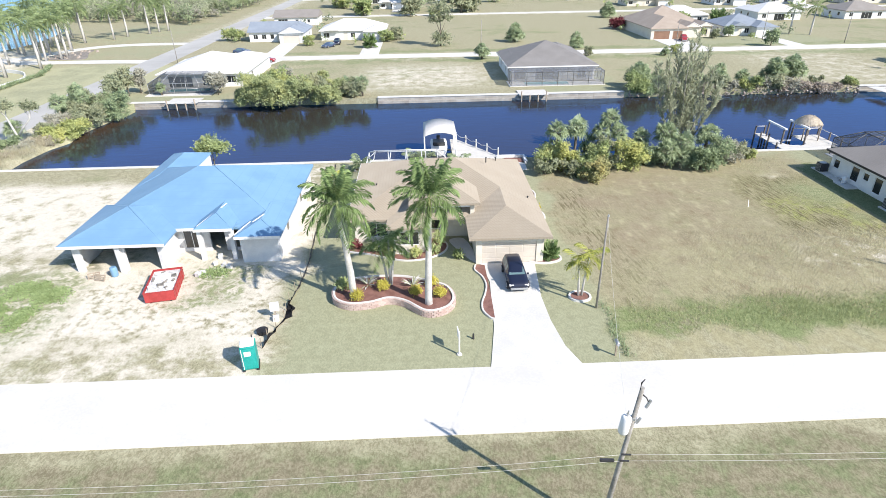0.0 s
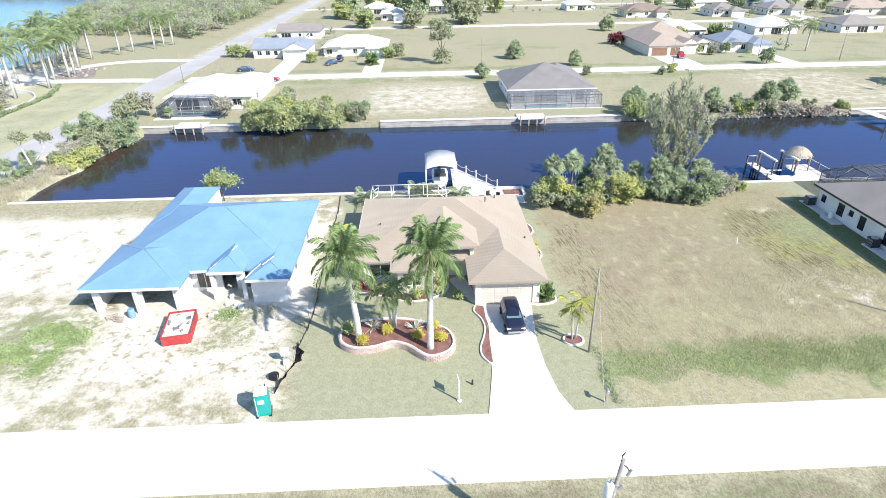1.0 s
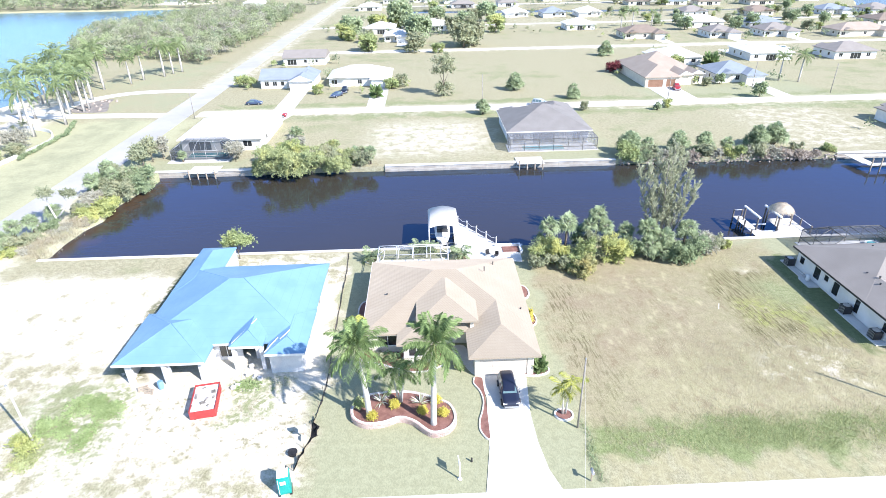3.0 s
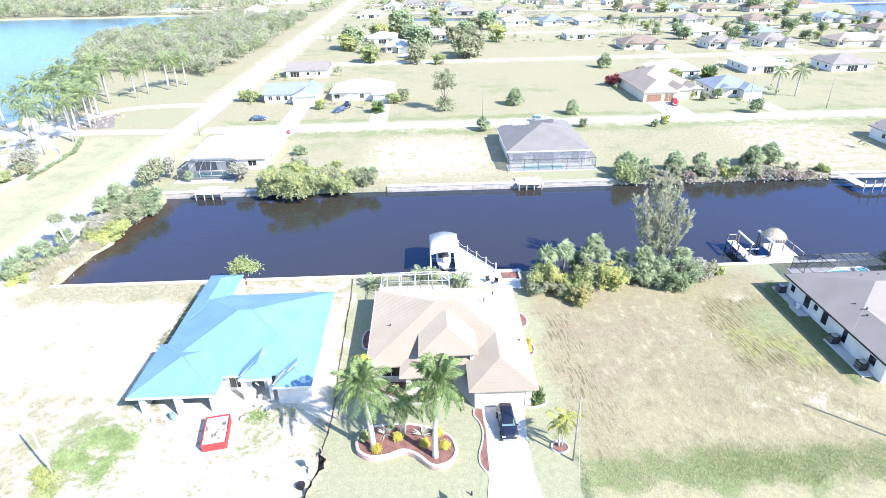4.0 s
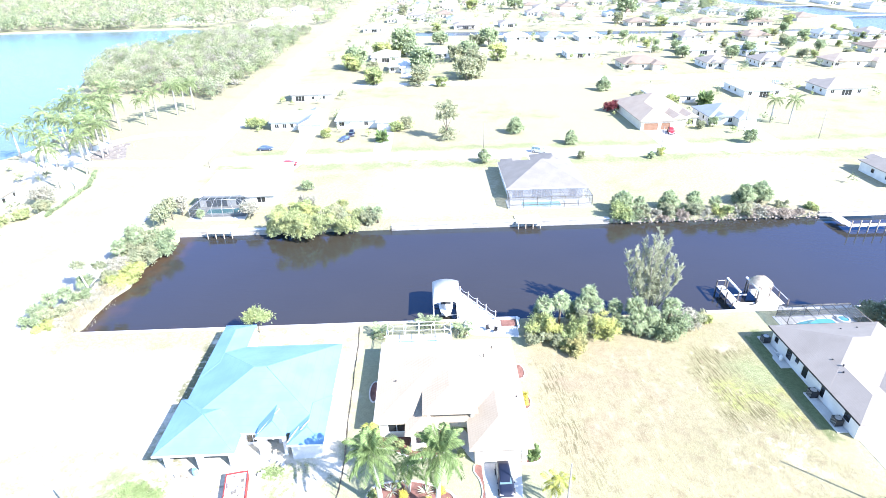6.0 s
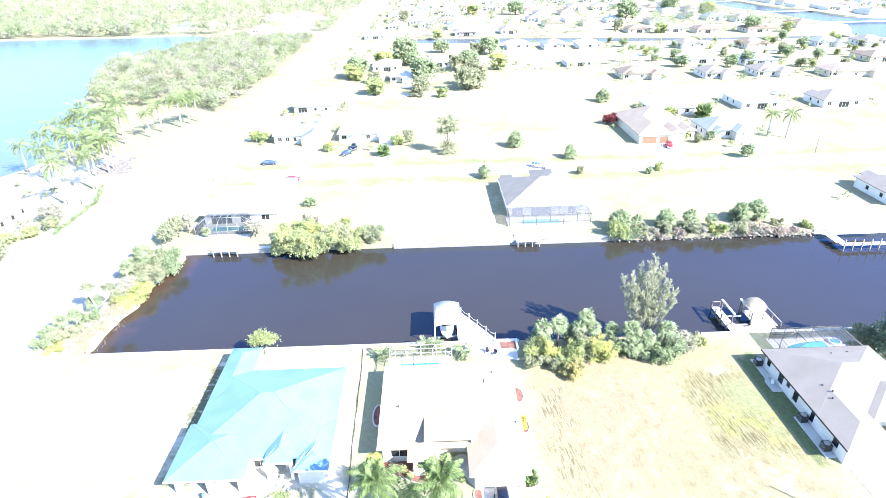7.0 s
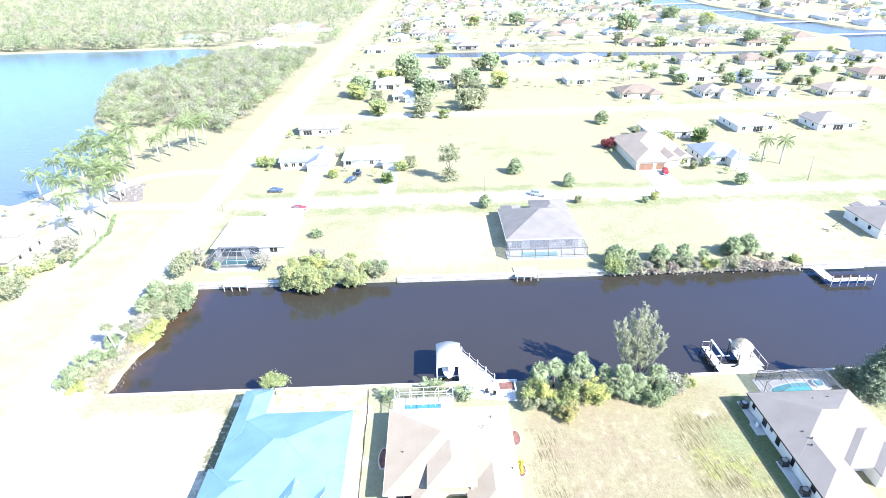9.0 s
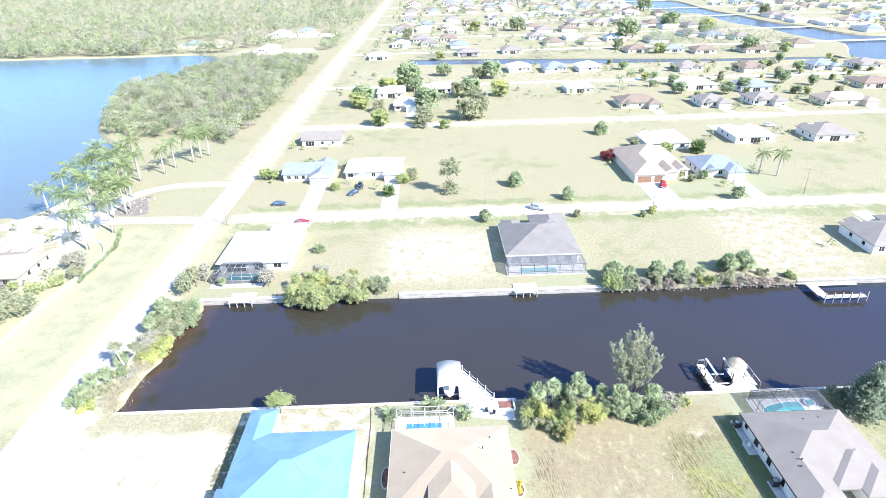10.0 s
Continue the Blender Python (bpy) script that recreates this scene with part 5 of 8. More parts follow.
for k, (x, y) in enumerate(((-5.75, 38.7), (-3.75, 40.1), (-1.0, 39.1), (0.95, 38.8), (0.3, 40.5))):
    shrub("lemon_shrub", "clipped round lemon-yellow shrub in the planter", x, y, 0.44, 0.78, LEAF_LEMON, 200 + k, 560, 0.1, "lemon shrubs", 0.48, 0.05)
shrub("green_shrub", "small green shrub in the planter", -7.0, 40.2, 0.55, 1.0, LEAF_GREEN, 210, 280, 0.16, z=0.48)
for k, (x, y) in enumerate(((-5.1, 41.0), (-1.3, 40.6))):
    spike = thing("spiky_agave", "pale variegated agave with long spiky leaves", "plant", "agaves", pose(x, y, 0.48, 0, 0, 40 * k))
    for j in range(22):
        blade = bmesh.new()
        p = [blade.verts.new(q) for q in ((0.05, -0.05, 0), (0.5, -0.06, 0.38), (1.0, 0, 0.62), (0.5, 0.06, 0.38), (0.05, 0.05, 0), (0.5, 0, 0.33))]
        for f in ((0, 1, 5), (1, 2, 5), (2, 3, 5), (3, 4, 5), (4, 0, 5)):
            blade.faces.new([p[i] for i in f])
        ob = part("leaf", blade, LEAF_WISPY if j % 3 else KERB_WHITE, spike)
        ob.matrix_basis = pose(0, 0, 0, 0, -15 + (j % 4) * 14, j * 137.5)
for k, (x, y, r, h, leaf) in enumerate(((-6.8, 48.3, 0.5, 0.8, LEAF_RED), (-5.6, 48.2, 0.5, 0.7, LEAF_OLIVE), (-4.4, 47.6, 0.5, 0.8, LEAF_GREEN), (-3.4, 46.7, 0.4, 0.7, LEAF_LIGHT), (-1.0, 46.3, 0.5, 0.9, LEAF_GREEN), (0.6, 47.0, 0.5, 0.9, LEAF_GREEN),
                                        (1.1, 48.4, 0.6, 1.5, LEAF_GREEN), (11.6, 54.0, 0.5, 0.9, LEAF_LEMON), (11.8, 55.3, 0.45, 0.8, LEAF_LEMON), (2.9, 45.9, 0.45, 0.8, LEAF_GREEN))):
    shrub("garden_shrub", "leafy garden shrub in the kerbed bed", x, y, r, h, leaf, 220 + k, 260, 0.15, "garden shrubs", 0.03)


for k, (x, y, r, h) in enumerate(((-36.4, 36.6, 0.9, 1.3), (-37.6, 37.4, 0.8, 1.1))):
    shrub("verge_shrub", "loose yellow-green shrub beside the pale post", x, y, r, h, LEAF_LIME, 240 + k, 420, 0.15, "verge shrubs")
cabbage_palm(-51.9, 116.6, 1.6, 4, scale=0.8)

# ---- vehicles ----
def car_meshes(tall, length=4.5):
    """Body mesh and glass panes of a car that points to -y, at the origin."""
    belt, roof = (1.0, 1.68) if tall else (0.88, 1.42)
    # along the car: place, half width, height of the belt, height of the top
    rear = 2.0 if tall else 1.35
    stations = [(-2.25, 0.66, 0.62, 0.66), (-2.12, 0.8, 0.76, 0.82), (-1.75, 0.88, belt * 0.9, belt * 0.96), (-1.05, 0.91, belt, belt + 0.08), (-0.25, 0.92, belt, roof - 0.06), (0.35, 0.92, belt, roof), (1.2, 0.92, belt, roof - 0.02), (rear, 0.9, belt, roof - 0.1 if tall else roof - 0.28), (2.2, 0.86, belt - 0.06, belt + 0.02), (2.26, 0.8, 0.6, 0.64)]
    bm = bmesh.new()
    rings = []
    for y, w, b, t in stations:
        up = max(0.0, min(1.0, (t - b - 0.1) / 0.5))
        half = [(w * 0.94, 0.26), (w, min(0.55, b * 0.8)), (w * 0.97, b), (w * (0.9 - 0.2 * up), b + (t - b) * 0.9), (w * (0.55 - 0.05 * up), t)]
        rings.append([(-x, y, z) for x, z in half] + [(x, y, z) for x, z in reversed(half)])
    grid = [[bm.verts.new(p) for p in r] for r in rings]
    for r, s in zip(grid, grid[1:]):
        for k in range(9):
            bm.faces.new((r[k], r[k + 1], s[k + 1], s[k])).smooth = k not in (2, 6)
    bm.faces.new(grid[0])
    bm.faces.new(grid[-1][::-1])
    bmesh.ops.recalc_face_normals(bm, faces=bm.faces)

    def inset(*corners):
        mid = sum((Vector(c) for c in corners), Vector()) / 4
        out = (mid - Vector((0, mid.y * 0.75 + 0.1, 0.6))).normalized() * 0.02
        return [tuple(mid + (Vector(c) - mid) * 0.88 + out) for c in corners]

    panes = [inset(rings[3][3], rings[3][6], rings[4][6], rings[4][3])]
    panes.append(inset(rings[7][3], rings[8][3], rings[8][6], rings[7][6]))
    for k in (4, 5, 6):
        for i, j in ((2, 3), (7, 6)):
            panes.append(inset(rings[k][i], rings[k + 1][i], rings[k + 1][j], rings[k][j]))
    return bm, panes


def car(label, paint, m, tall=True, group="parked cars", name="parked_car"):
    ob = thing(name, label, "car", group, m)
    body, panes = car_meshes(tall)
    part("body", body, paint, ob)
    for corners in panes:
        pane = bmesh.new()
        pane.faces.new([pane.verts.new(p) for p in corners])
        part("windscreen" if corners is panes[0] else "window", pane, CAR_GLASS, ob)
    for x in (-0.88, 0.88):
        for y in (-1.42, 1.45):
            tyre = part("tyre", tubed(((-0.12, 0, 0), (0.12, 0, 0), 0.35), sides=16), DARK, ob)
            tyre.matrix_basis = pose(x, y, 0.35)
            part("rim", tubed(((-0.13, 0, 0), (0.13, 0, 0), 0.22), sides=10), GALVANISED, tyre)
    for x in (-0.66, 0.66):
        part("headlight", boxed((x - 0.2, x + 0.2, -2.2, -2.0, 0.64, 0.78), bevel=0.03), TRIM, ob)
        part("tail_light", boxed((x - 0.16, x + 0.16, 2.16, 2.27, 0.72, 0.95), bevel=0.02), LAMP_RED, ob)
        part("door_mirror", boxed((x * 1.5 - 0.08, x * 1.5 + 0.08, -0.86, -0.7, 0.98, 1.12), bevel=0.03), paint, ob)
    part("bumper", boxed((-0.76, 0.76, -2.32, -2.16, 0.3, 0.5), bevel=0.05), GALVANISED, ob)
    part("bumper", boxed((-0.8, 0.8, 2.18, 2.32, 0.32, 0.55), bevel=0.05), DARK, ob)
    return ob


def paint_of(name, colour):
    n = Nodes(name)
    f = n.noise(n.shifted(), 3, 3)
    n.shader.inputs["Coat Weight"].default_value = 0.3
    return n.done(n.mix(f, tuple(v * 0.9 for v in colour), colour), 0.35, 0.0, 0.4)


CAR_GLASS = glass_material("car_glass", (0.14, 0.22, 0.23), 0.04)
LAMP_RED = paint_of("red_lamp", (0.3, 0.01, 0.01))
PAINT_BLACK, PAINT_WHITE, PAINT_RED = paint_of("navy_black_paint", (0.013, 0.018, 0.04)), paint_of("white_paint", (0.7, 0.7, 0.7)), paint_of("red_paint", (0.35, 0.03, 0.04))
PAINT_SILVER, PAINT_BLUE = paint_of("silver_paint", (0.45, 0.47, 0.5)), paint_of("blue_paint", (0.06, 0.09, 0.16))
car("dark navy sport utility car parked on the driveway", PAINT_BLACK, pose(7.5, 41.75, 0.06, 0, 0, 1) @ Matrix.Scale(0.95, 4))
car("dark car parked on the grass verge", PAINT_BLUE, pose(-49.7, 167, 0.0, 0, 0, 90), False)
car("dark car parked on a far driveway", PAINT_BLUE, pose(-26.8, 174.5, 0.0, 0, 0, -30), False)
car("dark car parked on a far driveway", PAINT_BLACK, pose(-25.0, 180.3, 0.0, 0, 0, 0), True)
car("red car parked before a far house", PAINT_RED, pose(77.0, 172.4, 0.04, 0, 0, -15), True)
car("red car parked beside the far road", PAINT_RED, pose(-39.5, 152.2, 0.0, 0, 0, 90), False)
car("silver car turning off the far road", PAINT_SILVER, pose(32.4, 156.8, 0.05, 0, 0, 62) @ Matrix.Scale(1.1, 4))
car("red car in a far yard", PAINT_RED, pose(139, 236, 0.0, 0, 0, 90), True)
car("white car in a far yard", PAINT_WHITE, pose(148, 238, 0.0, 0, 0, 70), True)

# ---- building site clutter ----
TEAL = surface("teal_plastic", (0.0, 0.23, 0.2), (0.015, 0.33, 0.29), 1, 10, 0.5, relief=0.05)
RED_STEEL = surface("red_painted_steel", (0.3, 0.035, 0.035), (0.42, 0.055, 0.055), 1.5, 10, 0.5)
RUBBLE_PALE = surface("pale_boards", (0.5, 0.49, 0.47), (0.7, 0.69, 0.68), 1.2, 6, 0.9, relief=0.4)
RUBBLE_BROWN = surface("brown_rubble", (0.28, 0.23, 0.19), (0.42, 0.365, 0.32), 2, 8, 0.9, relief=0.6, vary=0.4)
FADED_CLOTH = surface("faded_cloth", (0.12, 0.11, 0.095), (0.34, 0.31, 0.27), 1.4, 5, 0.9)
BLACK_CLOTH = surface("black_cloth", (0.012, 0.012, 0.014), (0.035, 0.035, 0.04), 1, 9, 0.8)
GREY_MULCH = surface("grey_mulch", (0.16, 0.14, 0.125), (0.3, 0.27, 0.245), 1.2, 9, 0.95, relief=0.5)
WOOD = surface("weathered_wood", (0.24, 0.19, 0.14), (0.4, 0.34, 0.27), 1.5, 14, 0.85, relief=0.4)
toilet = thing("portable_toilet", "teal plastic portable toilet with a pale roof", "portable toilet", m=pose(-12.45, 31.5, 0, 0, 0, 12) @ Matrix.Scale(0.93, 4))
part("cabin", boxed((-0.55, 0.55, -0.55, 0.55, 0.1, 2.1), bevel=0.05), TEAL, toilet)
part("door", boxed((-0.42, 0.42, -0.585, -0.555, 0.2, 2.0), bevel=0.012), TEAL, toilet)
part("sign_plate", boxed((-0.28, 0.2, -0.6, -0.588, 1.35, 1.75)), TRIM, toilet)
part("door_edge", boxed((-0.47, -0.43, -0.6, -0.56, 0.2, 2.0)), TRIM, toilet)
part("roof", boxed((-0.5, 0.5, -0.5, 0.5, 2.1, 2.3), bevel=0.09), TRIM, toilet, "domed pale roof")
part("skid", boxed((-0.6, -0.4, -0.62, 0.62, 0, 0.1), (0.4, 0.6, -0.62, 0.62, 0, 0.1)), DARK, toilet)
part("vent_pipe", tubed(((0.35, 0.4, 2.0), (0.35, 0.4, 2.5), 0.05)), DARK, toilet)

skip = thing("rubbish_skip", "red steel rubbish skip full of pale building rubble", "skip", m=pose(-22.4, 42.0, 0, 0, 0, 10) @ Matrix.Scale(0.87, 4))
part("floor_plate", boxed((-1.3, 1.3, -2.2, 2.2, 0.12, 0.2)), RED_STEEL, skip)
for b in ((-1.36, -1.3, -2.2, 2.2), (1.3, 1.36, -2.2, 2.2), (-1.36, 1.36, -2.26, -2.2), (-1.36, 1.36, 2.2, 2.26)):
    part("side_wall", boxed((*b, 0.12, 1.15)), RED_STEEL, skip)
for y in (-1.6, -0.8, 0, 0.8, 1.6):
    for x in (-1.4, 1.36):
        part("rib", boxed((x, x + 0.04, y - 0.05, y + 0.05, 0.12, 1.12)), RED_STEEL, skip)
part("rim", ribbon([(-1.36, -2.26), (1.36, -2.26), (1.36, 2.26), (-1.36, 2.26)], 0.08, 1.12, 1.2), RED_STEEL, skip)
part("skid", boxed((-1.0, -0.8, -2.2, 2.2, 0, 0.12), (0.8, 1.0, -2.2, 2.2, 0, 0.12)), DARK, skip)
rng = random.Random(4)
sheets, scraps = bmesh.new(), bmesh.new()
box(sheets, -1.29, 1.29, -2.19, 2.19, 0.2, 1.0)
for k in range(46):
    w, d = rng.uniform(0.12, 0.45), rng.uniform(0.15, 0.6)
    box(sheets, -w, w, -d, d, -0.03, 0.03, pose(rng.uniform(-0.85, 0.85), rng.uniform(-1.6, 1.6), rng.uniform(1.0, 1.1), rng.uniform(-9, 9), rng.uniform(-9, 9), rng.uniform(-25, 25)))
for x, y, w, d, a in ((-0.1, -0.9, 0.3, 0.24, 20), (0.25, -0.35, 0.34, 0.1, 60), (0.85, 0.75, 0.22, 0.28, 10), (-0.95, 0.3, 0.1, 0.3, 0), (0.5, -1.4, 0.14, 0.1, 40), (0.95, -0.2, 0.12, 0.2, -20), (-0.3, 1.6, 0.2, 0.08, 30)):
    box(scraps, -w, w, -d, d, -0.06, 0.07, pose(x, y, 1.13, rng.uniform(-8, 8), rng.uniform(-8, 8), a))
for bm, material, label in ((sheets, RUBBLE_PALE, "pale boards and sheets filling the skip"), (scraps, FADED_CLOTH, "dark scraps of building waste lying on the boards")):
    tagged(part("building_waste", bm, material, None), label, "rubble", kind="stuff").matrix_basis = pose(-22.4, 42.0, 0, 0, 0, 10) @ Matrix.Scale(0.87, 4)

stake = thing("survey_stake", "white survey stake leaning in the dry grass", "stake", m=pose(35.1, 55.3, 0, 0, -12, 20))
part("stake", boxed((-0.04, 0.04, -0.02, 0.02, -0.1, 0.9), bevel=0.006), TRIM, stake)

# sagging silt fence along the lot line
fence = thing("silt_fence", "sagging black silt fence along the lot line", "fence")
line = rounded([(-12.2, 33.4), (-11.9, 35.2), (-11.35, 37.2), (-11.45, 38.8), (-11.2, 41.0), (-11.0, 44), (-11.0, 47), (-11.3, 52), (-11.4, 58), (-11.5, 64), (-11.6, 68), (-11.9, 72.6)], 6, False)
for near, material in ((True, BLACK_CLOTH), (False, FADED_CLOTH)):
    cloth = bmesh.new()
    prev = None
    for k, (x, y) in enumerate(line):
        if near != (y < 39.5):
            continue
        h = max(0.1, 0.3 + 0.16 * math.sin(k * 1.9) + 0.22 * math.sin(k * 0.37 + 1.0)) * (1.0 if near else 0.6)
        sag = (0.16 + 0.12 * math.sin(k * 1.3) + (0.45 if 11 < k < 17 else 0.0)) * (1.0 if near else 0.5)
        row = [cloth.verts.new(p) for p in ((x - 0.05, y, 0), (x + 0.05, y, 0.02), (x + sag, y + 0.1, h * 0.6), (x + sag * 0.6 + 0.1, y, h))]
        if prev:
            for j in range(3):
                cloth.faces.new((prev[j], row[j], row[j + 1], prev[j + 1]))
        prev = row
    bmesh.ops.solidify(cloth, geom=cloth.faces[:], thickness=0.02)
    part("cloth", cloth, material, fence, "" if near else "faded dusty cloth")
for k in range(0, len(line), 4):
    x, y = line[k]
    part("stake", boxed((x - 0.02, x + 0.02, y - 0.02, y + 0.02, -0.05, 0.95)), WOOD, fence)

hydrant = thing("meter_box", "white utility box on a post beside the silt fence", "utility box", m=pose(-12.0, 37.2, 0, 0, 0, 10))
part("post", boxed((-0.05, 0.05, -0.05, 0.05, 0, 1.3)), WOOD, hydrant)
part("box", boxed((-0.35, 0.35, -0.12, 0.12, 0.75, 1.45), bevel=0.02), TRIM, hydrant)
part("base", boxed((-0.2, 0.25, -0.5, -0.1, 0, 0.4), bevel=0.02), TRIM, hydrant)
bin_ob = thing("black_tub", "black rubber tub lying on the sand", "tub", m=pose(-12.6, 35.3, 0.0))
part("tub", tubed(((0, 0, 0), (0, 0, 0.32), 0.38, 0.44), sides=14), BLACK_CLOTH, bin_ob)
for k, (x, y, a) in enumerate(((-29.6, 44.4, 20), (-28.9, 44.0, -12))):
    p = thing("wooden_pallet", "pale wooden pallet leaning in the porch", "pallet", "pallets", pose(x, y, 0.02, 55, 0, a))
    for j in range(6):
        part("slat", boxed((-0.5, 0.5, -0.48 + j * 0.17, -0.36 + j * 0.17, 0.1, 0.12)), WOOD, p)
    for j in (-0.45, 0, 0.45):
        part("stringer", boxed((j - 0.04, j + 0.04, -0.5, 0.5, 0, 0.1)), WOOD, p)
barrel = thing("blue_barrel", "blue plastic barrel in the porch", "barrel", m=pose(-27.9, 44.7, 0))
part("drum", sweep([(0, 0, 0), (0, 0, 0.08), (0, 0, 0.45), (0, 0, 0.85), (0, 0, 0.92)], [0.26, 0.29, 0.31, 0.29, 0.25], 14), ROOF_BLUE, barrel)
rng = random.Random(8)
for k in range(7):
    x, y = rng.uniform(-20.5, -15.5), rng.uniform(43.6, 47.5)
    b = thing("block_stack", "small stack of pale concrete blocks", "blocks", "block stacks", pose(x, y, 0, 0, 0, rng.uniform(0, 90)))
    for j in range(rng.choice((2, 3, 4))):
        part("block", boxed((-0.2, 0.2, -0.1 + 0.21 * (j % 2), 0.1 + 0.21 * (j % 2), 0.2 * (j // 2), 0.2 * (j // 2) + 0.19), bevel=0.01), BLOCK, b)

# ---- roadside things ----
def utility_pole(x, y, height, label, transformer=False, arm=True, radius=0.14):
    p = thing("utility_pole", label, "utility pole", "utility poles", pose(x, y, 0))
    part("pole", sweep([(0, 0, -0.3), (0, 0, height * 0.5), (0, 0, height)], [radius, radius * 0.85, radius * 0.65], 10), POLE_WOOD, p)
    if arm:
        part("crossarm", boxed((-0.05, 0.05, -0.75, 0.75, height - 1.0, height - 0.9)), GALVANISED, p)
        for y0 in (-0.7, 0.7):
            part("insulator", tubed(((0, y0, height - 0.9), (0, y0, height - 0.65), 0.05, 0.03)), GALVANISED, p)
        part("insulator", tubed(((0, 0, height), (0, 0, height + 0.25), 0.05, 0.03)), GALVANISED, p)
    if transformer:
        part("transformer", sweep([(-0.3, 0, height - 2.6), (-0.3, 0, height - 2.5), (-0.3, 0, height - 1.7), (-0.3, 0, height - 1.6)], [0.18, 0.23, 0.23, 0.16], 12), TRIM, p, "pale grey transformer can")
        part("bushing", tubed(((-0.3, 0, height - 1.6), (-0.3, 0, height - 1.3), 0.05, 0.03)), GALVANISED, p)
        part("strap", tubed(((0, 0, height - 1.75), (0, 0, height - 1.65), 0.15)), GALVANISED, p)
        part("bracket", sweep([(0, 0, height - 0.3), (0.3, 0, height - 0.55), (0.42, 0, height - 0.75)], [0.03, 0.03, 0.03], 6), DARK, p)
        part("cutout", tubed(((0.4, 0, height - 1.1), (0.55, 0.05, height - 0.72), 0.07)), GALVANISED, p)
        part("pin_insulator", sweep([(-0.08, 0, height - 0.1), (-0.1, 0, height + 0.25), (0.0, 0, height + 0.45)], [0.03, 0.035, 0.02], 6), DARK, p)
        part("arrester", tubed(((0.12, -0.1, height - 1.9), (0.26, -0.1, height - 1.6), 0.06)), GALVANISED, p)
        for z in (5.05, 5.45):
            part("cable_clamp", boxed((-0.14, 0.3, -0.19, -0.13, z - 0.035, z + 0.035), bevel=0.01), DARK, p)
        part("splice_box", boxed((-1.05, -0.4, -0.22, -0.1, 5.0, 5.14), bevel=0.02), DARK, p, "dark cable splice box")
    return p


utility_pole(8.1, 17.85, 9.2, "leaning weathered utility pole with a white transformer", True, False).matrix_basis = pose(8.08, 17.85, 0, 0, 4.7, 0)
utility_pole(-31.5, 17.85, 10.0, "weathered utility pole beside the road")
utility_pole(51.0, 17.85, 10.0, "weathered utility pole beside the road")
utility_pole(118.4, 162.5, 8.5, "slender utility pole beside the far road", arm=False, radius=0.12)
utility_pole(16.5, 162.5, 8.0, "slender utility pole beside the far road", arm=False, radius=0.12)
utility_pole(66.5, 153.0, 8.0, "slender utility pole beside the far road", arm=False, radius=0.12)
utility_pole(100.5, 172.5, 8.0, "slender utility pole beside the far road", arm=False, radius=0.12)
utility_pole(-62.0, 152.5, 8.0, "slender street lamp pole at the junction", arm=False, radius=0.1)


def cable(a, b, sag, name="overhead_cable"):
    a, b = Vector(a), Vector(b)
    pts = [tuple(a.lerp(b, k / 14) - Vector((0, 0, sag * 4 * (k / 14) * (1 - k / 14)))) for k in range(15)]
    ob = part(name, sweep(pts, [0.007] * 15, 4), KERB_WHITE)
    return tagged(ob, "thin grey overhead cable between utility poles", "cable", "overhead cables")


for dy, z in ((-0.16, 5.45), (-0.16, 5.05)):
    cable((-31.5, 17.85 + dy, z), (8.5, 17.85 + dy, z - 0.02), 0.7)
    cable((8.5, 17.85 + dy, z - 0.02), (51, 17.85 + dy, z), 0.7)
cable((8.35, 17.85, 7.7), (13.3, 37.1, 7.8), 0.5)

lamp_post = thing("tall_post", "tall slender weathered post on the lawn edge", "post", m=pose(13.3, 37.1, 0))
part("post", sweep([(0, 0, -0.2), (0, 0, 4), (0, 0, 8.0)], [0.1, 0.085, 0.07], 8), POLE_WOOD, lamp_post)
part("cap", tubed(((0, 0, 8.0), (0, 0, 8.15), 0.09, 0.06)), GALVANISED, lamp_post)
for x, y, h in ((-36.3, 37.3, 7.2), (47.3, 36.9, 7.8)):
    lot_post = thing("tall_post", "tall slender pale concrete post at the edge of a lot", "post", m=pose(x, y, 0))
    part("post", sweep([(0, 0, -0.2), (0, 0, h / 2), (0, 0, h)], [0.11, 0.1, 0.09], 8), PALM_TRUNK, lot_post)
    part("cap", tubed(((0, 0, h), (0, 0, h + 0.15), 0.1, 0.07)), GALVANISED, lot_post)
sale = thing("sign_post", "white yard sign post with a hanging panel", "sign", m=pose(2.05, 31.9, 0, 0, 0, 95))
part("post", boxed((-0.05, 0.05, -0.05, 0.05, -0.1, 2.0), bevel=0.01), TRIM, sale)
part("arm", boxed((-0.04, 0.95, -0.04, 0.04, 1.68, 1.77)), TRIM, sale)
part("panel", boxed((0.2, 0.9, -0.015, 0.015, 1.05, 1.62)), TRIM, sale)
part("base", sweep([(0, 0, 0), (0, 0, 0.1)], [0.22, 0.16], 10), KERB_WHITE, sale)
mail = thing("mailbox", "dark mailbox on a wooden post", "mailbox", m=pose(12.98, 31.15, 0))
part("post", boxed((-0.05, 0.05, -0.05, 0.05, -0.1, 1.05)), WOOD, mail)
part("box", sweep([(0, -0.3, 1.15), (0, 0.28, 1.15)], [0.13, 0.13], 10), GALVANISED, mail)
stone = thing("valve_cover", "small dark valve marker in the lawn", "marker", m=pose(3.2, 33.65, 0))
part("marker", tubed(((0, 0, -0.05), (0, 0, 0.45), 0.09, 0.07), sides=10), DARK, stone)

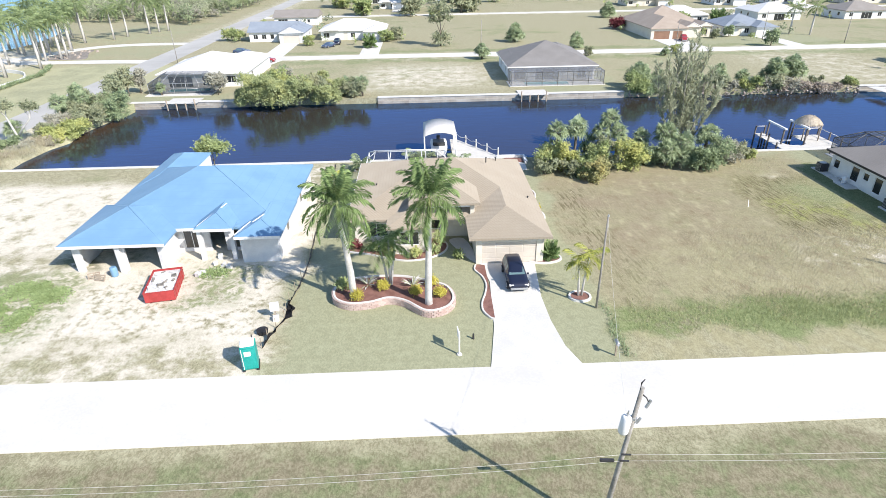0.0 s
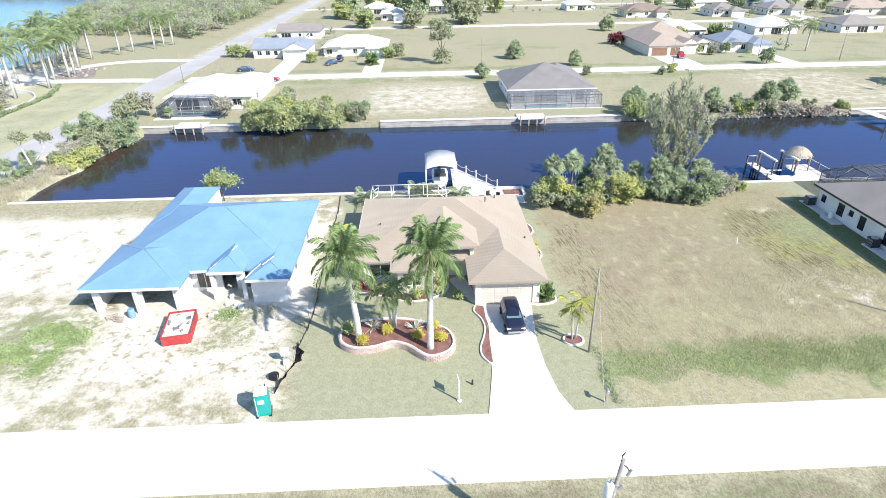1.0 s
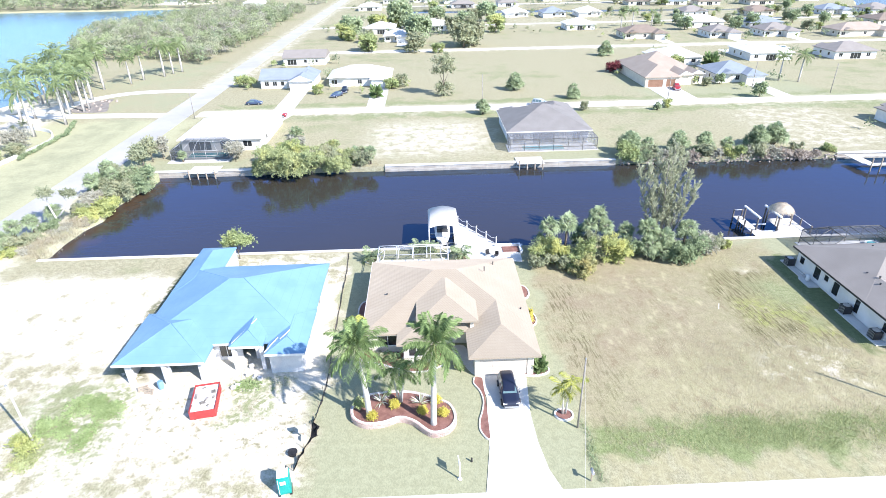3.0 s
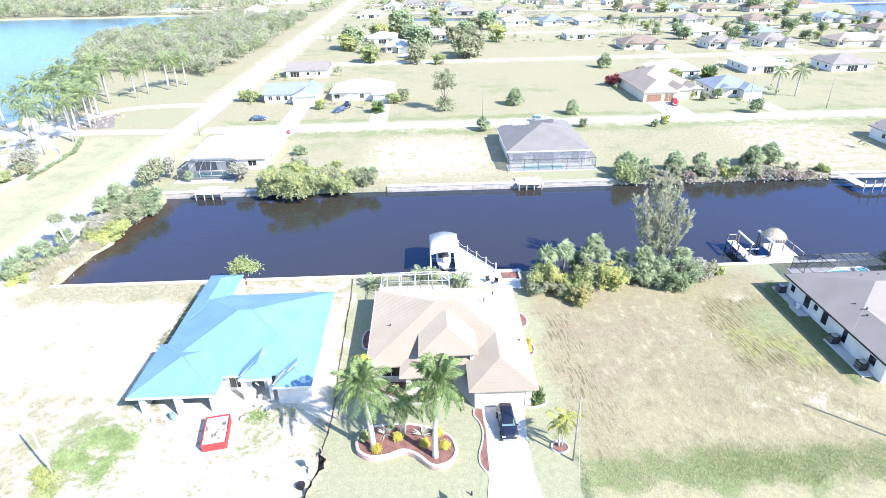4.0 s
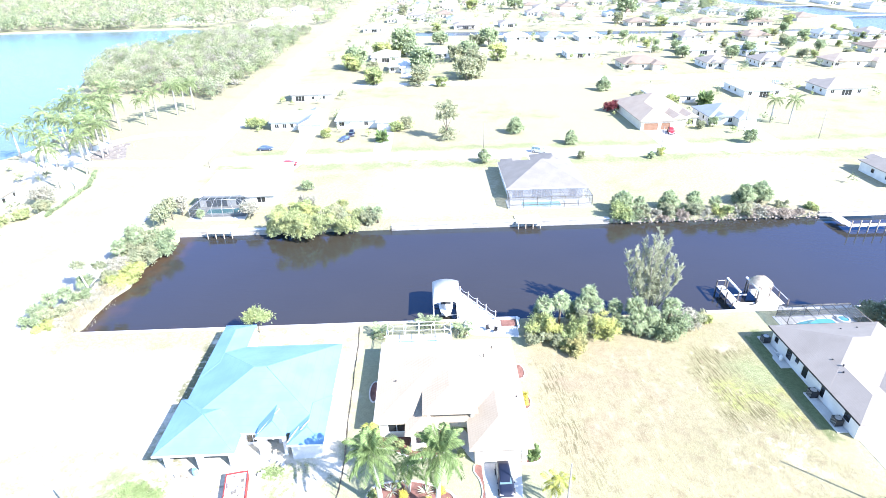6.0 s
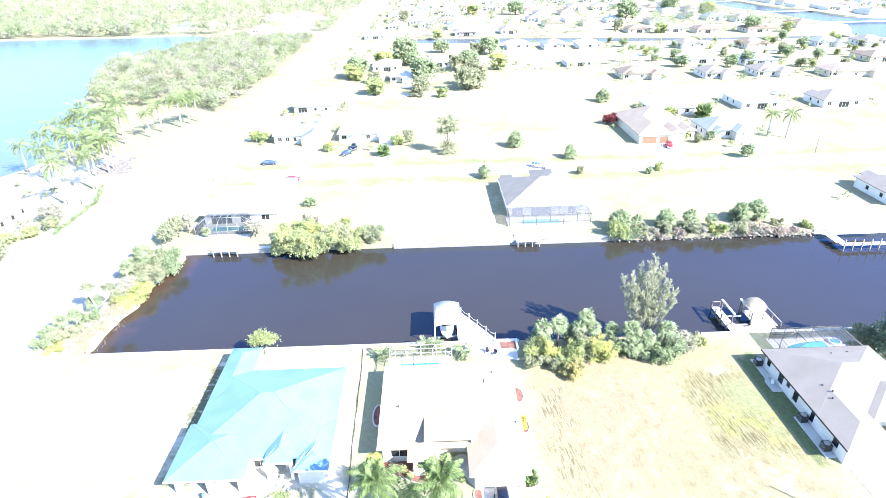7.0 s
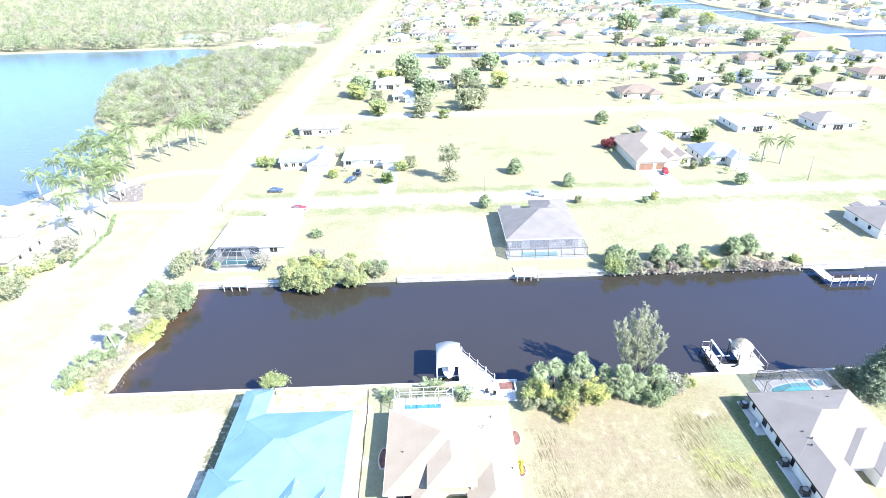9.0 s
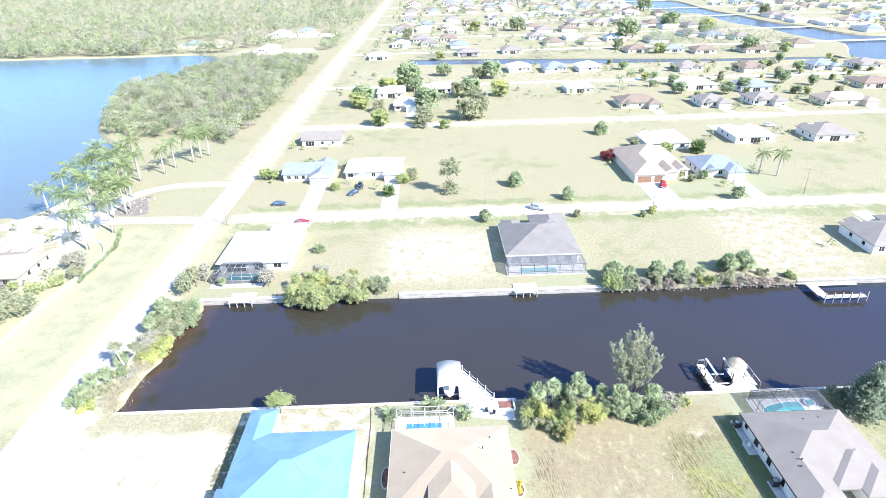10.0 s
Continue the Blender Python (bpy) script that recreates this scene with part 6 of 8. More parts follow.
# ---- dock, canopy and boat behind the tan house ----
CANVAS = surface("white_canvas", (0.52, 0.495, 0.465), (0.62, 0.6, 0.57), 0.8, 6, 0.85, relief=0.1)
DECKING = surface("pale_decking", (0.5, 0.48, 0.44), (0.66, 0.64, 0.6), 1.2, 12, 0.8, vary=0.3)


def planked(ob, outline_rows, z, width=0.2, along="x"):
    """Deck boards as pieces: rows of (y, x0, x1)."""
    for y, x0, x1 in outline_rows:
        part("deck_board", boxed((x0, x1, y, y + width - 0.015, z - 0.05, z)), DECKING, ob)


dock = thing("timber_dock", "pale timber dock with rope rails on white posts", "dock")
rows = []
for k in range(42):
    y = 73.9 + k * 0.2
    rows.append((y, 3.9, max(4.9, 10.3 - (y - 73.9) * 0.66)))
planked(dock, rows, 0.1)
for k in range(5):
    u = k / 4
    x, y = 10.1 - 5.3 * u, 74.2 + 7.9 * u
    part("post", sweep([(x, y, -2.6), (x, y, 1.15)], [0.11, 0.1], 8), PALM_TRUNK, dock)
    part("post_cap", sweep([(x, y, 1.15), (x, y, 1.3)], [0.13, 0.04], 8), TRIM, dock)
    if k:
        px, py = 10.1 - 5.3 * (u - 0.25), 74.2 + 7.9 * (u - 0.25)
        part("rope", sweep([(px, py, 1.0), ((px + x) / 2, (py + y) / 2, 0.72), (x, y, 1.0)], [0.035] * 3, 5), TRIM, dock)
for y in (74.6, 78, 81.5):
    part("post", sweep([(4.1, y, -2.6), (4.1, y, 0.1)], [0.11, 0.11], 8), WOOD, dock)
landing = thing("seawall_landing", "small landing with a white edge and red mat", "dock")
part("edge", boxed((9.8, 13.6, 73.3, 73.6, 0.1, 0.45), (13.3, 13.6, 71.0, 73.3, 0.0, 0.45)), TRIM, landing)
part("mat", boxed((10.8, 13.2, 71.6, 73.2, 0.0, 0.12)), MULCH, landing, "dark red mat")
patio = slab([(4.6, 70.6), (6.2, 69.6), (8.6, 69.2), (13.2, 68.6), (13.3, 71.2), (10.5, 73.2), (4.9, 73.3)], -0.05, 0.05)
tagged(part("patio", patio, CONCRETE), "pale concrete patio beside the seawall", "patio", kind="structure")

lift = thing("boat_canopy", "white arched canvas canopy over a boat lift", "boat canopy")
arch = bmesh.new()
prev = None
for k in range(13):
    u = -1 + k / 6
    x, z = 2.22 + 2.22 * u, 3.7 - 0.5 * u * u
    row = [arch.verts.new(p) for p in ((x, 73.75, z), (x, 80.7, z), (x, 80.7, z - 0.06), (x, 73.75, z - 0.06))]
    if prev:
        for j in range(4):
            f = arch.faces.new((prev[j], row[j], row[(j + 1) % 4], prev[(j + 1) % 4]))
            f.smooth = j in (0, 2)
    else:
        arch.faces.new(row)
    prev = row
arch.faces.new(prev[::-1])
bmesh.ops.recalc_face_normals(arch, faces=arch.faces)
part("canvas", arch, CANVAS, lift)
for x in (0.1, 4.35):
    for y in (74.1, 77.3, 80.4):
        part("post", sweep([(x, y, -2.6), (x, y, 3.05)], [0.1, 0.09], 8), TRIM, lift)
    part("beam", boxed((x - 0.06, x + 0.06, 73.9, 80.6, 3.0, 3.12)), TRIM, lift)
boat = thing("motor_boat", "white motor boat with a dark cover on the lift", "boat", m=pose(2.15, 78, -0.55))
hull = bmesh.new()
rings = []
for y, w, keel in ((-3.2, 0.35, 0.55), (-2.7, 0.85, 0.25), (-1.2, 1.15, 0.0), (1.5, 1.2, 0.0), (3.0, 1.1, 0.05)):
    rings.append([hull.verts.new(p) for p in ((0, y, keel), (w * 0.85, y, keel + 0.35), (w, y, 1.15), (w * 0.8, y, 1.2), (-w * 0.8, y, 1.2), (-w, y, 1.15), (-w * 0.85, y, keel + 0.35))])
for a, b in zip(rings, rings[1:]):
    for j in range(7):
        hull.faces.new((a[j], a[(j + 1) % 7], b[(j + 1) % 7], b[j]))
hull.faces.new(rings[0])
hull.faces.new(rings[-1][::-1])
bmesh.ops.recalc_face_normals(hull, faces=hull.faces)
part("hull", hull, TRIM, boat)
part("windscreen", boxed((-0.85, 0.85, -0.5, -0.42, 1.2, 1.75), bevel=0.02), GLASS, boat)
part("cover", boxed((-0.8, 0.8, 0.4, 2.4, 1.2, 1.4), bevel=0.08), DARK, boat)
part("outboard", boxed((-0.25, 0.25, 2.9, 3.4, 0.5, 1.7), bevel=0.08), DARK, boat)
for y in (76.2, 79.6):
    tagged(part("lift_beam", boxed((0.1, 4.35, y - 0.1, y + 0.1, -0.75, -0.55)), GALVANISED, lift), "grey steel lift beam")
for k, (x, y, a) in enumerate(((8.5, 70.6, 20), (9.6, 70.0, -30), (5.6, 71.6, 60), (2.9, 71.3, 10))):
    ch = thing("patio_chair", "dark patio chair on the paving", "chair", "patio chairs", pose(x, y, 0.05 if k < 3 else 0.0, 0, 0, a))
    part("seat", boxed((-0.28, 0.28, -0.28, 0.28, 0.4, 0.46), bevel=0.02), DARK if k < 2 else TRIM, ch)
    part("backrest", boxed((-0.28, 0.28, 0.24, 0.3, 0.46, 0.95), bevel=0.02), DARK if k < 2 else TRIM, ch)
    for lx in (-0.24, 0.24):
        for ly in (-0.24, 0.24):
            part("leg", boxed((lx - 0.02, lx + 0.02, ly - 0.02, ly + 0.02, 0, 0.4)), GALVANISED, ch)

# ---- dock, lift and thatched shelter behind the grey-roofed house ----
PILE = surface("dark_wet_pile", (0.07, 0.06, 0.055), (0.16, 0.14, 0.125), 1.5, 10, 0.8, relief=0.3)
THATCH = surface("dry_thatch", (0.42, 0.35, 0.26), (0.64, 0.56, 0.45), 2, 14, 0.95, relief=0.8, depth=0.05)
dock2 = thing("white_dock", "white timber dock with a boat slip", "dock")
planked(dock2, [(73.9 + k * 0.2, 49.6, 51.0) for k in range(37)], 0.1)
planked(dock2, [(73.9 + k * 0.2, 51.0, 57.6) for k in range(6)], 0.1)
planked(dock2, [(75.1 + k * 0.2, 54.4, 58.2) for k in range(24)], 0.1)
for k in range(7):
    y = 75.1 + k * 0.2
    bow = math.sqrt(max(0.0, 1.7 ** 2 - (y - 76.75) ** 2))
    planked(dock2, [(y, 51.0, 52.7 - bow)], 0.1)
    planked(dock2, [(y, 52.7 + bow, 54.4)], 0.1)
for x, y, top in ((49.6, 81.2, 1.3), (51.0, 81.2, 1.3), (49.5, 79.4, 0.9), (49.5, 77.4, 1.2), (58.3, 79.8, 1.2), (58.3, 77.2, 1.2), (58.3, 74.6, 1.2), (54.4, 79.9, 1.2), (49.5, 75.2, 0.6)):
    part("post", sweep([(x, y, -2.6), (x, y, top)], [0.13, 0.12], 8), PILE, dock2)
for a, b in (((58.3, 74.6, 1.1), (58.3, 79.8, 1.1)), ((54.4, 79.9, 1.1), (58.3, 79.8, 1.1)), ((49.6, 81.2, 1.2), (51.0, 81.2, 1.2))):
    part("rail", sweep([a, b], [0.05, 0.05], 6), TRIM, dock2)
lift2 = thing("boat_lift", "pale steel boat lift with two beams", "boat lift")
for x in (50.6, 53.9):
    for y in (76.0, 79.8):
        part("lift_post", sweep([(x, y, -2.6), (x, y, 2.2)], [0.13, 0.12], 8), PILE, lift2)
    part("lift_beam", boxed((x - 0.16, x + 0.16, 75.6, 80.2, 2.2, 2.42), bevel=0.03), TRIM, lift2)
for y in (76.2, 78.8):
    part("cradle_beam", boxed((50.7, 53.8, y - 0.08, y + 0.08, -0.4, -0.2)), TRIM, lift2)
tiki = thing("thatched_shelter", "thatched shelter with a shaggy straw roof on posts", "shelter", m=pose(55.4, 78.3, 0.1))
for x in (-1.2, 1.2):
    for y in (-1.2, 1.2):
        part("post", sweep([(x, y, 0), (x, y, 2.4)], [0.08, 0.08], 7), WOOD, tiki)
part("roof_dome", sweep([(0, 0, 2.2), (0, 0, 2.5), (0, 0, 2.9), (0, 0, 3.2), (0, 0, 3.35)], [1.7, 1.62, 1.25, 0.7, 0.1], 11), THATCH, tiki)
straw = bmesh.new()
rng = random.Random(5)
for k in range(900):
    a, u = rng.uniform(0, math.tau), math.sqrt(rng.random())
    r, z = 0.05 + 1.65 * u, 3.4 - 0.95 * u ** 2
    p = Vector((r * math.cos(a), r * math.sin(a), z))
    q = p + Vector((math.cos(a) * 0.36, math.sin(a) * 0.36, -0.15 - 0.4 * u + rng.uniform(-0.12, 0.2)))
    s = Vector((-math.sin(a), math.cos(a), 0)) * 0.06
    straw.faces.new([straw.verts.new(v) for v in (p - s, p + s, q)])
part("straw", straw, THATCH, tiki)
for pts, w in (([(48.7, 59.3), (48.7, 61.6), (49.1, 62.2), (49.1, 66.6), (50.1, 66.6), (50.1, 59.3)], 0), ([(48.8, 47.2), (48.8, 54.3), (50.1, 54.3), (50.1, 47.2)], 0)):
    tagged(part("equipment_pad", slab(pts, -0.05, 0.12), CONCRETE), "pale concrete pad along the side wall", "pad", kind="structure")
for x, y in ((49.55, 65.3), (49.5, 53.6), (49.5, 48.6)):
    ac = thing("air_conditioner", "dark grey outdoor air conditioner on its pad", "air conditioner", "air conditioners", pose(x, y, 0.12) @ Matrix.Scale(1.2, 4))
    part("casing", boxed((-0.42, 0.42, -0.42, 0.42, 0, 0.85), bevel=0.06), DARK, ac)
    part("fan_grille", tubed(((0, 0, 0.85), (0, 0, 0.9), 0.34, 0.32), sides=16), GALVANISED, ac)
    for j in range(6):
        part("fin", boxed((-0.43, -0.42, -0.36 + j * 0.13, -0.32 + j * 0.13, 0.08, 0.78)), GALVANISED, ac)
pump = thing("pool_pump", "pale pool pump with pipes on the pad", "pump", m=pose(49.5, 61.0, 0.12))
part("filter_tank", sweep([(0, 0, 0), (0, 0, 0.1), (0, 0, 0.7), (0, 0, 0.85)], [0.2, 0.26, 0.26, 0.1], 12), TRIM, pump)
part("motor", sweep([(0.1, 0.5, 0.2), (0.1, 1.0, 0.2)], [0.14, 0.14], 10), GALVANISED, pump)
part("pipe", sweep([(0, 0, 0.6), (0, 0.8, 0.7), (0.1, 1.4, 0.2), (0.1, 1.9, 0.2)], [0.04] * 4, 6), TRIM, pump)

# ---- small docks across the canal ----
for name, x0, x1, y0, y1 in (("far_dock", 18.6, 24.2, 108.7, 113.3), ("far_dock", -48.4, -42.4, 108.6, 113.0)):
    d = thing(name, "small pale dock with dark posts at the seawall", "dock", "small docks")
    planked(d, [(y0 + k * 0.2, x0, x1) for k in range(int((y1 - y0) / 0.2))], 0.2)
    for k in range(4):
        x = x0 + 0.4 + (x1 - x0 - 0.8) * k / 3
        part("post", sweep([(x, y0 + 0.1, -2.6), (x, y0 + 0.1, 0.2 if k % 3 else 0.9)], [0.13, 0.13], 7), WOOD, d)
d = thing("floating_dock", "pale U-shaped dock with dark posts", "dock")
for rows in ([(102.2 + k * 0.2, 87.2, 97.2) for k in range(7)], [(103.6 + k * 0.2, 86.8, 89.0) for k in range(28)], [(107.6 + k * 0.2, 89.0, 98.5) for k in range(6)]):
    planked(d, rows, 0.15)
for k in range(6):
    part("post", sweep([(87.5 + k * 1.9, 102.1, -2.6), (87.5 + k * 1.9, 102.1, 1.6)], [0.13, 0.13], 7), WOOD, d)

# ---- trees and shrubs along the canal ----
THICKET = [  # x, y, spread, height, leaf, label
    (15.9, 69.4, 2.3, 3.9, LEAF_GREEN, "dense green shrub in the shore thicket"), (15.2, 66.8, 1.4, 2.4, LEAF_OLIVE, "grey-green shrub at the thicket's edge"), (18.0, 68.2, 2.0, 4.1, LEAF_LIME, "light yellow-green leafy shrub in the thicket"),
    (18.2, 66.6, 1.5, 2.0, LEAF_OLIVE, "grey-green shrub at the thicket's edge"), (20.7, 64.2, 1.7, 2.7, LEAF_OCHRE, "low yellowing shrub before the thicket"), (21.4, 67.8, 2.0, 4.0, LEAF_GREEN, "dense green shrub in the shore thicket"), (19.9, 65.2, 1.5, 2.2, LEAF_GREEN, "dense green shrub in the shore thicket"),
    (23.0, 69.4, 1.9, 4.4, LEAF_OLIVE, "grey-green shrub at the thicket's edge"), (25.6, 68.4, 2.2, 4.6, LEAF_LIME, "light yellow-green leafy shrub in the thicket"), (27.2, 67.9, 1.7, 3.0, LEAF_LIME, "light yellow-green leafy shrub in the thicket"), (28.8, 69.3, 2.0, 3.0, LEAF_DARK, "dark green bushy shrub below the tall tree"),
    (31.2, 69.0, 1.8, 2.6, LEAF_DARK, "dark green bushy shrub below the tall tree"), (35.2, 67.3, 2.1, 3.2, LEAF_DARK, "dark green bushy shrub below the tall tree"), (37.2, 67.2, 2.2, 3.9, LEAF_DARK, "dark green bushy shrub below the tall tree"), (36.6, 69.6, 1.7, 4.6, LEAF_FAN, "grey-green scrubby bush by the seawall"),
    (39.6, 69.6, 1.7, 3.2, LEAF_GREY, "grey twiggy bush by the seawall"), (41.4, 70.6, 1.6, 2.2, LEAF_OLIVE, "grey-green scrubby bush by the seawall"), (43.2, 71.0, 1.0, 1.3, LEAF_LIME, "low yellow-green bush by the seawall"), (22.6, 72.0, 1.7, 3.2, LEAF_DARK, "dark green bushy shrub below the tall tree"), (17.2, 72.2, 1.6, 2.8, LEAF_DARK, "dark green bushy shrub below the tall tree")]
for k, (x, y, r, h, leaf, label) in enumerate(THICKET):
    leafy("thicket_shrub", label, "shrub", scatter_blobs(900 + k, 20, r * 0.85, r * 0.8, h * 0.12, h * 0.82, r * 0.2, r * 0.38), int(900 * r), 0.2, leaf, 301 + k, (h * 0.75, r * 0.7, 0.09), "thicket shrubs", inside=0.6).matrix_basis = pose(x, y, 0)
for k, (x, y, h, s) in enumerate(((17.3, 71.2, 4.3, 1.15), (19.9, 71.6, 4.5, 1.2), (24.4, 72.0, 5.6, 1.05), (23.2, 71.4, 4.2, 0.95), (25.4, 71.2, 3.9, 1.0), (31.2, 70.2, 3.9, 1.3), (31.0, 68.4, 2.2, 1.15), (33.3, 69.2, 2.8, 1.2), (32.8, 67.8, 1.5, 1.0), (37.0, 70.6, 3.6, 1.1), (28.6, 71.6, 3.0, 1.0))):
    cabbage_palm(x, y, h, k, scale=s)
tall = thing("tall_wispy_tree", "tall grey-green casuarina with thin feathery branches", "tree", m=pose(34.2, 72.6, 0))
rng = random.Random(31)
needles, quads = [], []
for dx, dy, h in ((0, 0, 15.6), (-1.9, 0.3, 14.0), (1.6, 0.2, 13.8), (-4.4, 0.2, 12.2), (3.9, -0.3, 9.4), (-0.9, -0.5, 14.8), (0.9, 0.6, 12.6), (-3.2, -0.3, 12.8), (2.4, -0.6, 11.4)):
    run = [Vector((dx * 0.1, dy * 0.2, -0.2)), Vector((dx * 0.55, dy, h * 0.4)), Vector((dx * 0.85, dy, h * 0.7)), Vector((dx, dy, h))]
    part("stem", sweep([tuple(p) for p in run], [0.13, 0.08, 0.045, 0.012], 6), POLE_WOOD, tall)
    twigs = bmesh.new()
    for j in range(34):
        u = 0.16 + 0.82 * (j + rng.random()) / 34
        k = min(2, int(u * 3))
        base = run[k].lerp(run[k + 1], u * 3 - k)
        a, long = rng.uniform(0, math.tau), 0.6 + 2.3 * (1 - u) ** 0.8
        way = Vector((math.cos(a), math.sin(a), rng.uniform(1.3, 2.6))).normalized()
        tip = base + way * long
        tube(twigs, tuple(base), tuple(tip), 0.022, 0.006, sides=4)
        for q in range(int(10 + 22 * long)):
            v = rng.random() ** 0.8
            at = base.lerp(tip, v)
            aim = (way + Vector((rng.gauss(0, 0.5), rng.gauss(0, 0.5), rng.gauss(0.1, 0.45)))).normalized() * rng.uniform(0.3, 0.65)
            side = aim.cross(Vector((rng.gauss(0, 1), rng.gauss(0, 1), rng.gauss(0, 1)))).normalized() * 0.044
            b = len(needles)
            needles += [tuple(at), tuple(at + aim * 0.5 + side), tuple(at + aim), tuple(at + aim * 0.5 - side)]
            quads.append((b, b + 1, b + 2, b + 3))
    tagged(part("twig", twigs, POLE_WOOD, tall), kind="stuff")
crown = new("crown", from_arrays("crown", needles, quads, LEAF_WISPY))
crown.parent = tall
pine = leafy("pine_tree", "dense dark green conifer beside the house", "tree", [(0.25 * math.sin(k * 2.1), 0.25 * math.cos(k * 1.7), 0.9 + 0.55 * k, 3.1 * (1 - k / 17) ** 0.8 + 0.2, 3.0 * (1 - k / 17) ** 0.8 + 0.2, 0.9) for k in range(17)], 7500, 0.26, LEAF_PINE, 311, (9, 2, 0.2), flat=0.2, longer=2.8, inside=0.7)
pine.matrix_basis = pose(72.6, 67.6, 0)
leafy("shore_bush", "olive shrubs along the shore beside the house", "shrub", [(0, 0, 1.0, 2.2, 1.6, 1.4), (3.5, -1.5, 0.9, 2.0, 1.6, 1.2), (7, -4, 0.8, 2.2, 1.8, 1.2)], 3000, 0.3, LEAF_OLIVE, 312, (1.5, 1.2, 0.1)).matrix_basis = pose(69.5, 70.5, 0)
leafy("shore_tree", "small light green tree at the seawall", "tree", [(0, 0, 3.0, 1.5, 1.4, 1.2), (1.2, 0.2, 2.6, 1.1, 1.0, 0.9), (-1.2, 0.1, 2.5, 1.0, 1.0, 0.9)], 1500, 0.22, LEAF_GREEN, 313, (3.0, 1.2, 0.1)).matrix_basis = pose(-27.6, 72.3, 0)

# left bank of the canal
bank = [(-56.0, 105.2, 2.6, 4.8, LEAF_DARK), (-57.4, 102.2, 2.5, 5.2, LEAF_OLIVE), (-55.8, 101.6, 2.3, 4.0, LEAF_DARK), (-59.6, 104.5, 2.2, 5.4, LEAF_OLIVE), (-59.2, 99.0, 2.2, 4.4, LEAF_OLIVE), (-57.0, 97.8, 2.0, 3.2, LEAF_OLIVE), (-57.4, 94.4, 1.7, 2.4, LEAF_LIME), (-59.8, 95.0, 1.8, 3.4, LEAF_GREY),
        (-56.8, 91.4, 2.0, 2.6, LEAF_LIME), (-57.8, 89.2, 1.9, 2.4, LEAF_LIME), (-59.8, 90.6, 1.8, 2.8, LEAF_OLIVE), (-61.0, 92.6, 1.5, 2.4, LEAF_GREY), (-59.0, 86.6, 1.4, 1.4, LEAF_STRAW), (-60.2, 83.6, 1.5, 1.5, LEAF_GREY), (-62.4, 84.4, 1.6, 2.4, LEAF_DARK), (-60.4, 80.4, 1.4, 1.1, LEAF_STRAW), (-62.4, 80.6, 1.6, 2.0, LEAF_OLIVE), (-64.2, 78.6, 1.8, 2.4, LEAF_OLIVE), (-61.4, 77.0, 1.3, 1.2, LEAF_GREY), (-63.4, 75.6, 1.4, 1.6, LEAF_LIME), (-66.0, 76.6, 1.8, 2.6, LEAF_FAN)]
for k, (x, y, r, h, leaf) in enumerate(bank):
    leafy("bank_bush", {LEAF_GREY: "bare grey twiggy bush on the canal bank", LEAF_LIME: "yellow-green bush hanging over the canal bank", LEAF_DARK: "dense green bush on the canal bank", LEAF_STRAW: "dry straw-coloured brush on the canal bank"}.get(leaf, "olive green bush on the canal bank"), "bush",
          scatter_blobs(k, 20, r * 1.05, r * 1.1, h * 0.1, h * 0.8, r * 0.24, r * 0.46), int(1150 * r), 0.25, leaf, 320 + k, (h * 0.7, r * 0.7, 0.12), "bank bushes").matrix_basis = pose(x + 0.3, y, -0.8)
for k, (x, y, h) in enumerate(((-60.4, 102.6, 4.2), (-62.6, 82.0, 2.6), (-62.0, 86.8, 2.2), (-60.6, 97.0, 3.6), (-64.6, 80.6, 2.4), (-58.4, 100.4, 3.6), (-65.5, 78.0, 1.8))):
    cabbage_palm(x, y, h, k + 1, scale=1.1)
fork = thing("forked_tree", "leaning forked tree with bare limbs and two small tufts of leaves", "tree", m=pose(-60.8, 85.6, 0))
for run, radii in (([(0, 0, -0.2), (-0.2, 0, 1.5), (-0.9, 0.2, 4.2), (-0.6, 0.3, 5.6)], [0.22, 0.18, 0.12, 0.05]), ([(-0.1, 0, 1.2), (1.2, -0.1, 2.6), (2.6, 0, 3.9), (3.0, 0.2, 5.4)], [0.17, 0.14, 0.1, 0.05]), ([(2.6, 0, 3.9), (2.0, 0.3, 5.2)], [0.08, 0.03]), ([(-0.9, 0.2, 4.2), (-1.6, 0, 5.4)], [0.07, 0.03])):
    part("limb", sweep(run, radii, 7), PALM_TRUNK, fork)
for x, y, z, r in ((-0.8, 0.2, 5.8, 1.25), (2.9, 0.2, 5.6, 1.05)):
    tuft = new("leaf_tuft", from_arrays("leaf_tuft", *leaf_cloud([(x, y, z, r, r, r * 0.75), (x + 0.6, y, z - 0.3, r * 0.6, r * 0.6, r * 0.5), (x - 0.6, y + 0.3, z - 0.2, r * 0.6, r * 0.6, r * 0.5)], 900, 0.16, 340 + int(z * 10), 0.3, 1.9, 0.6), LEAF_OLIVE))
    tuft.parent = fork

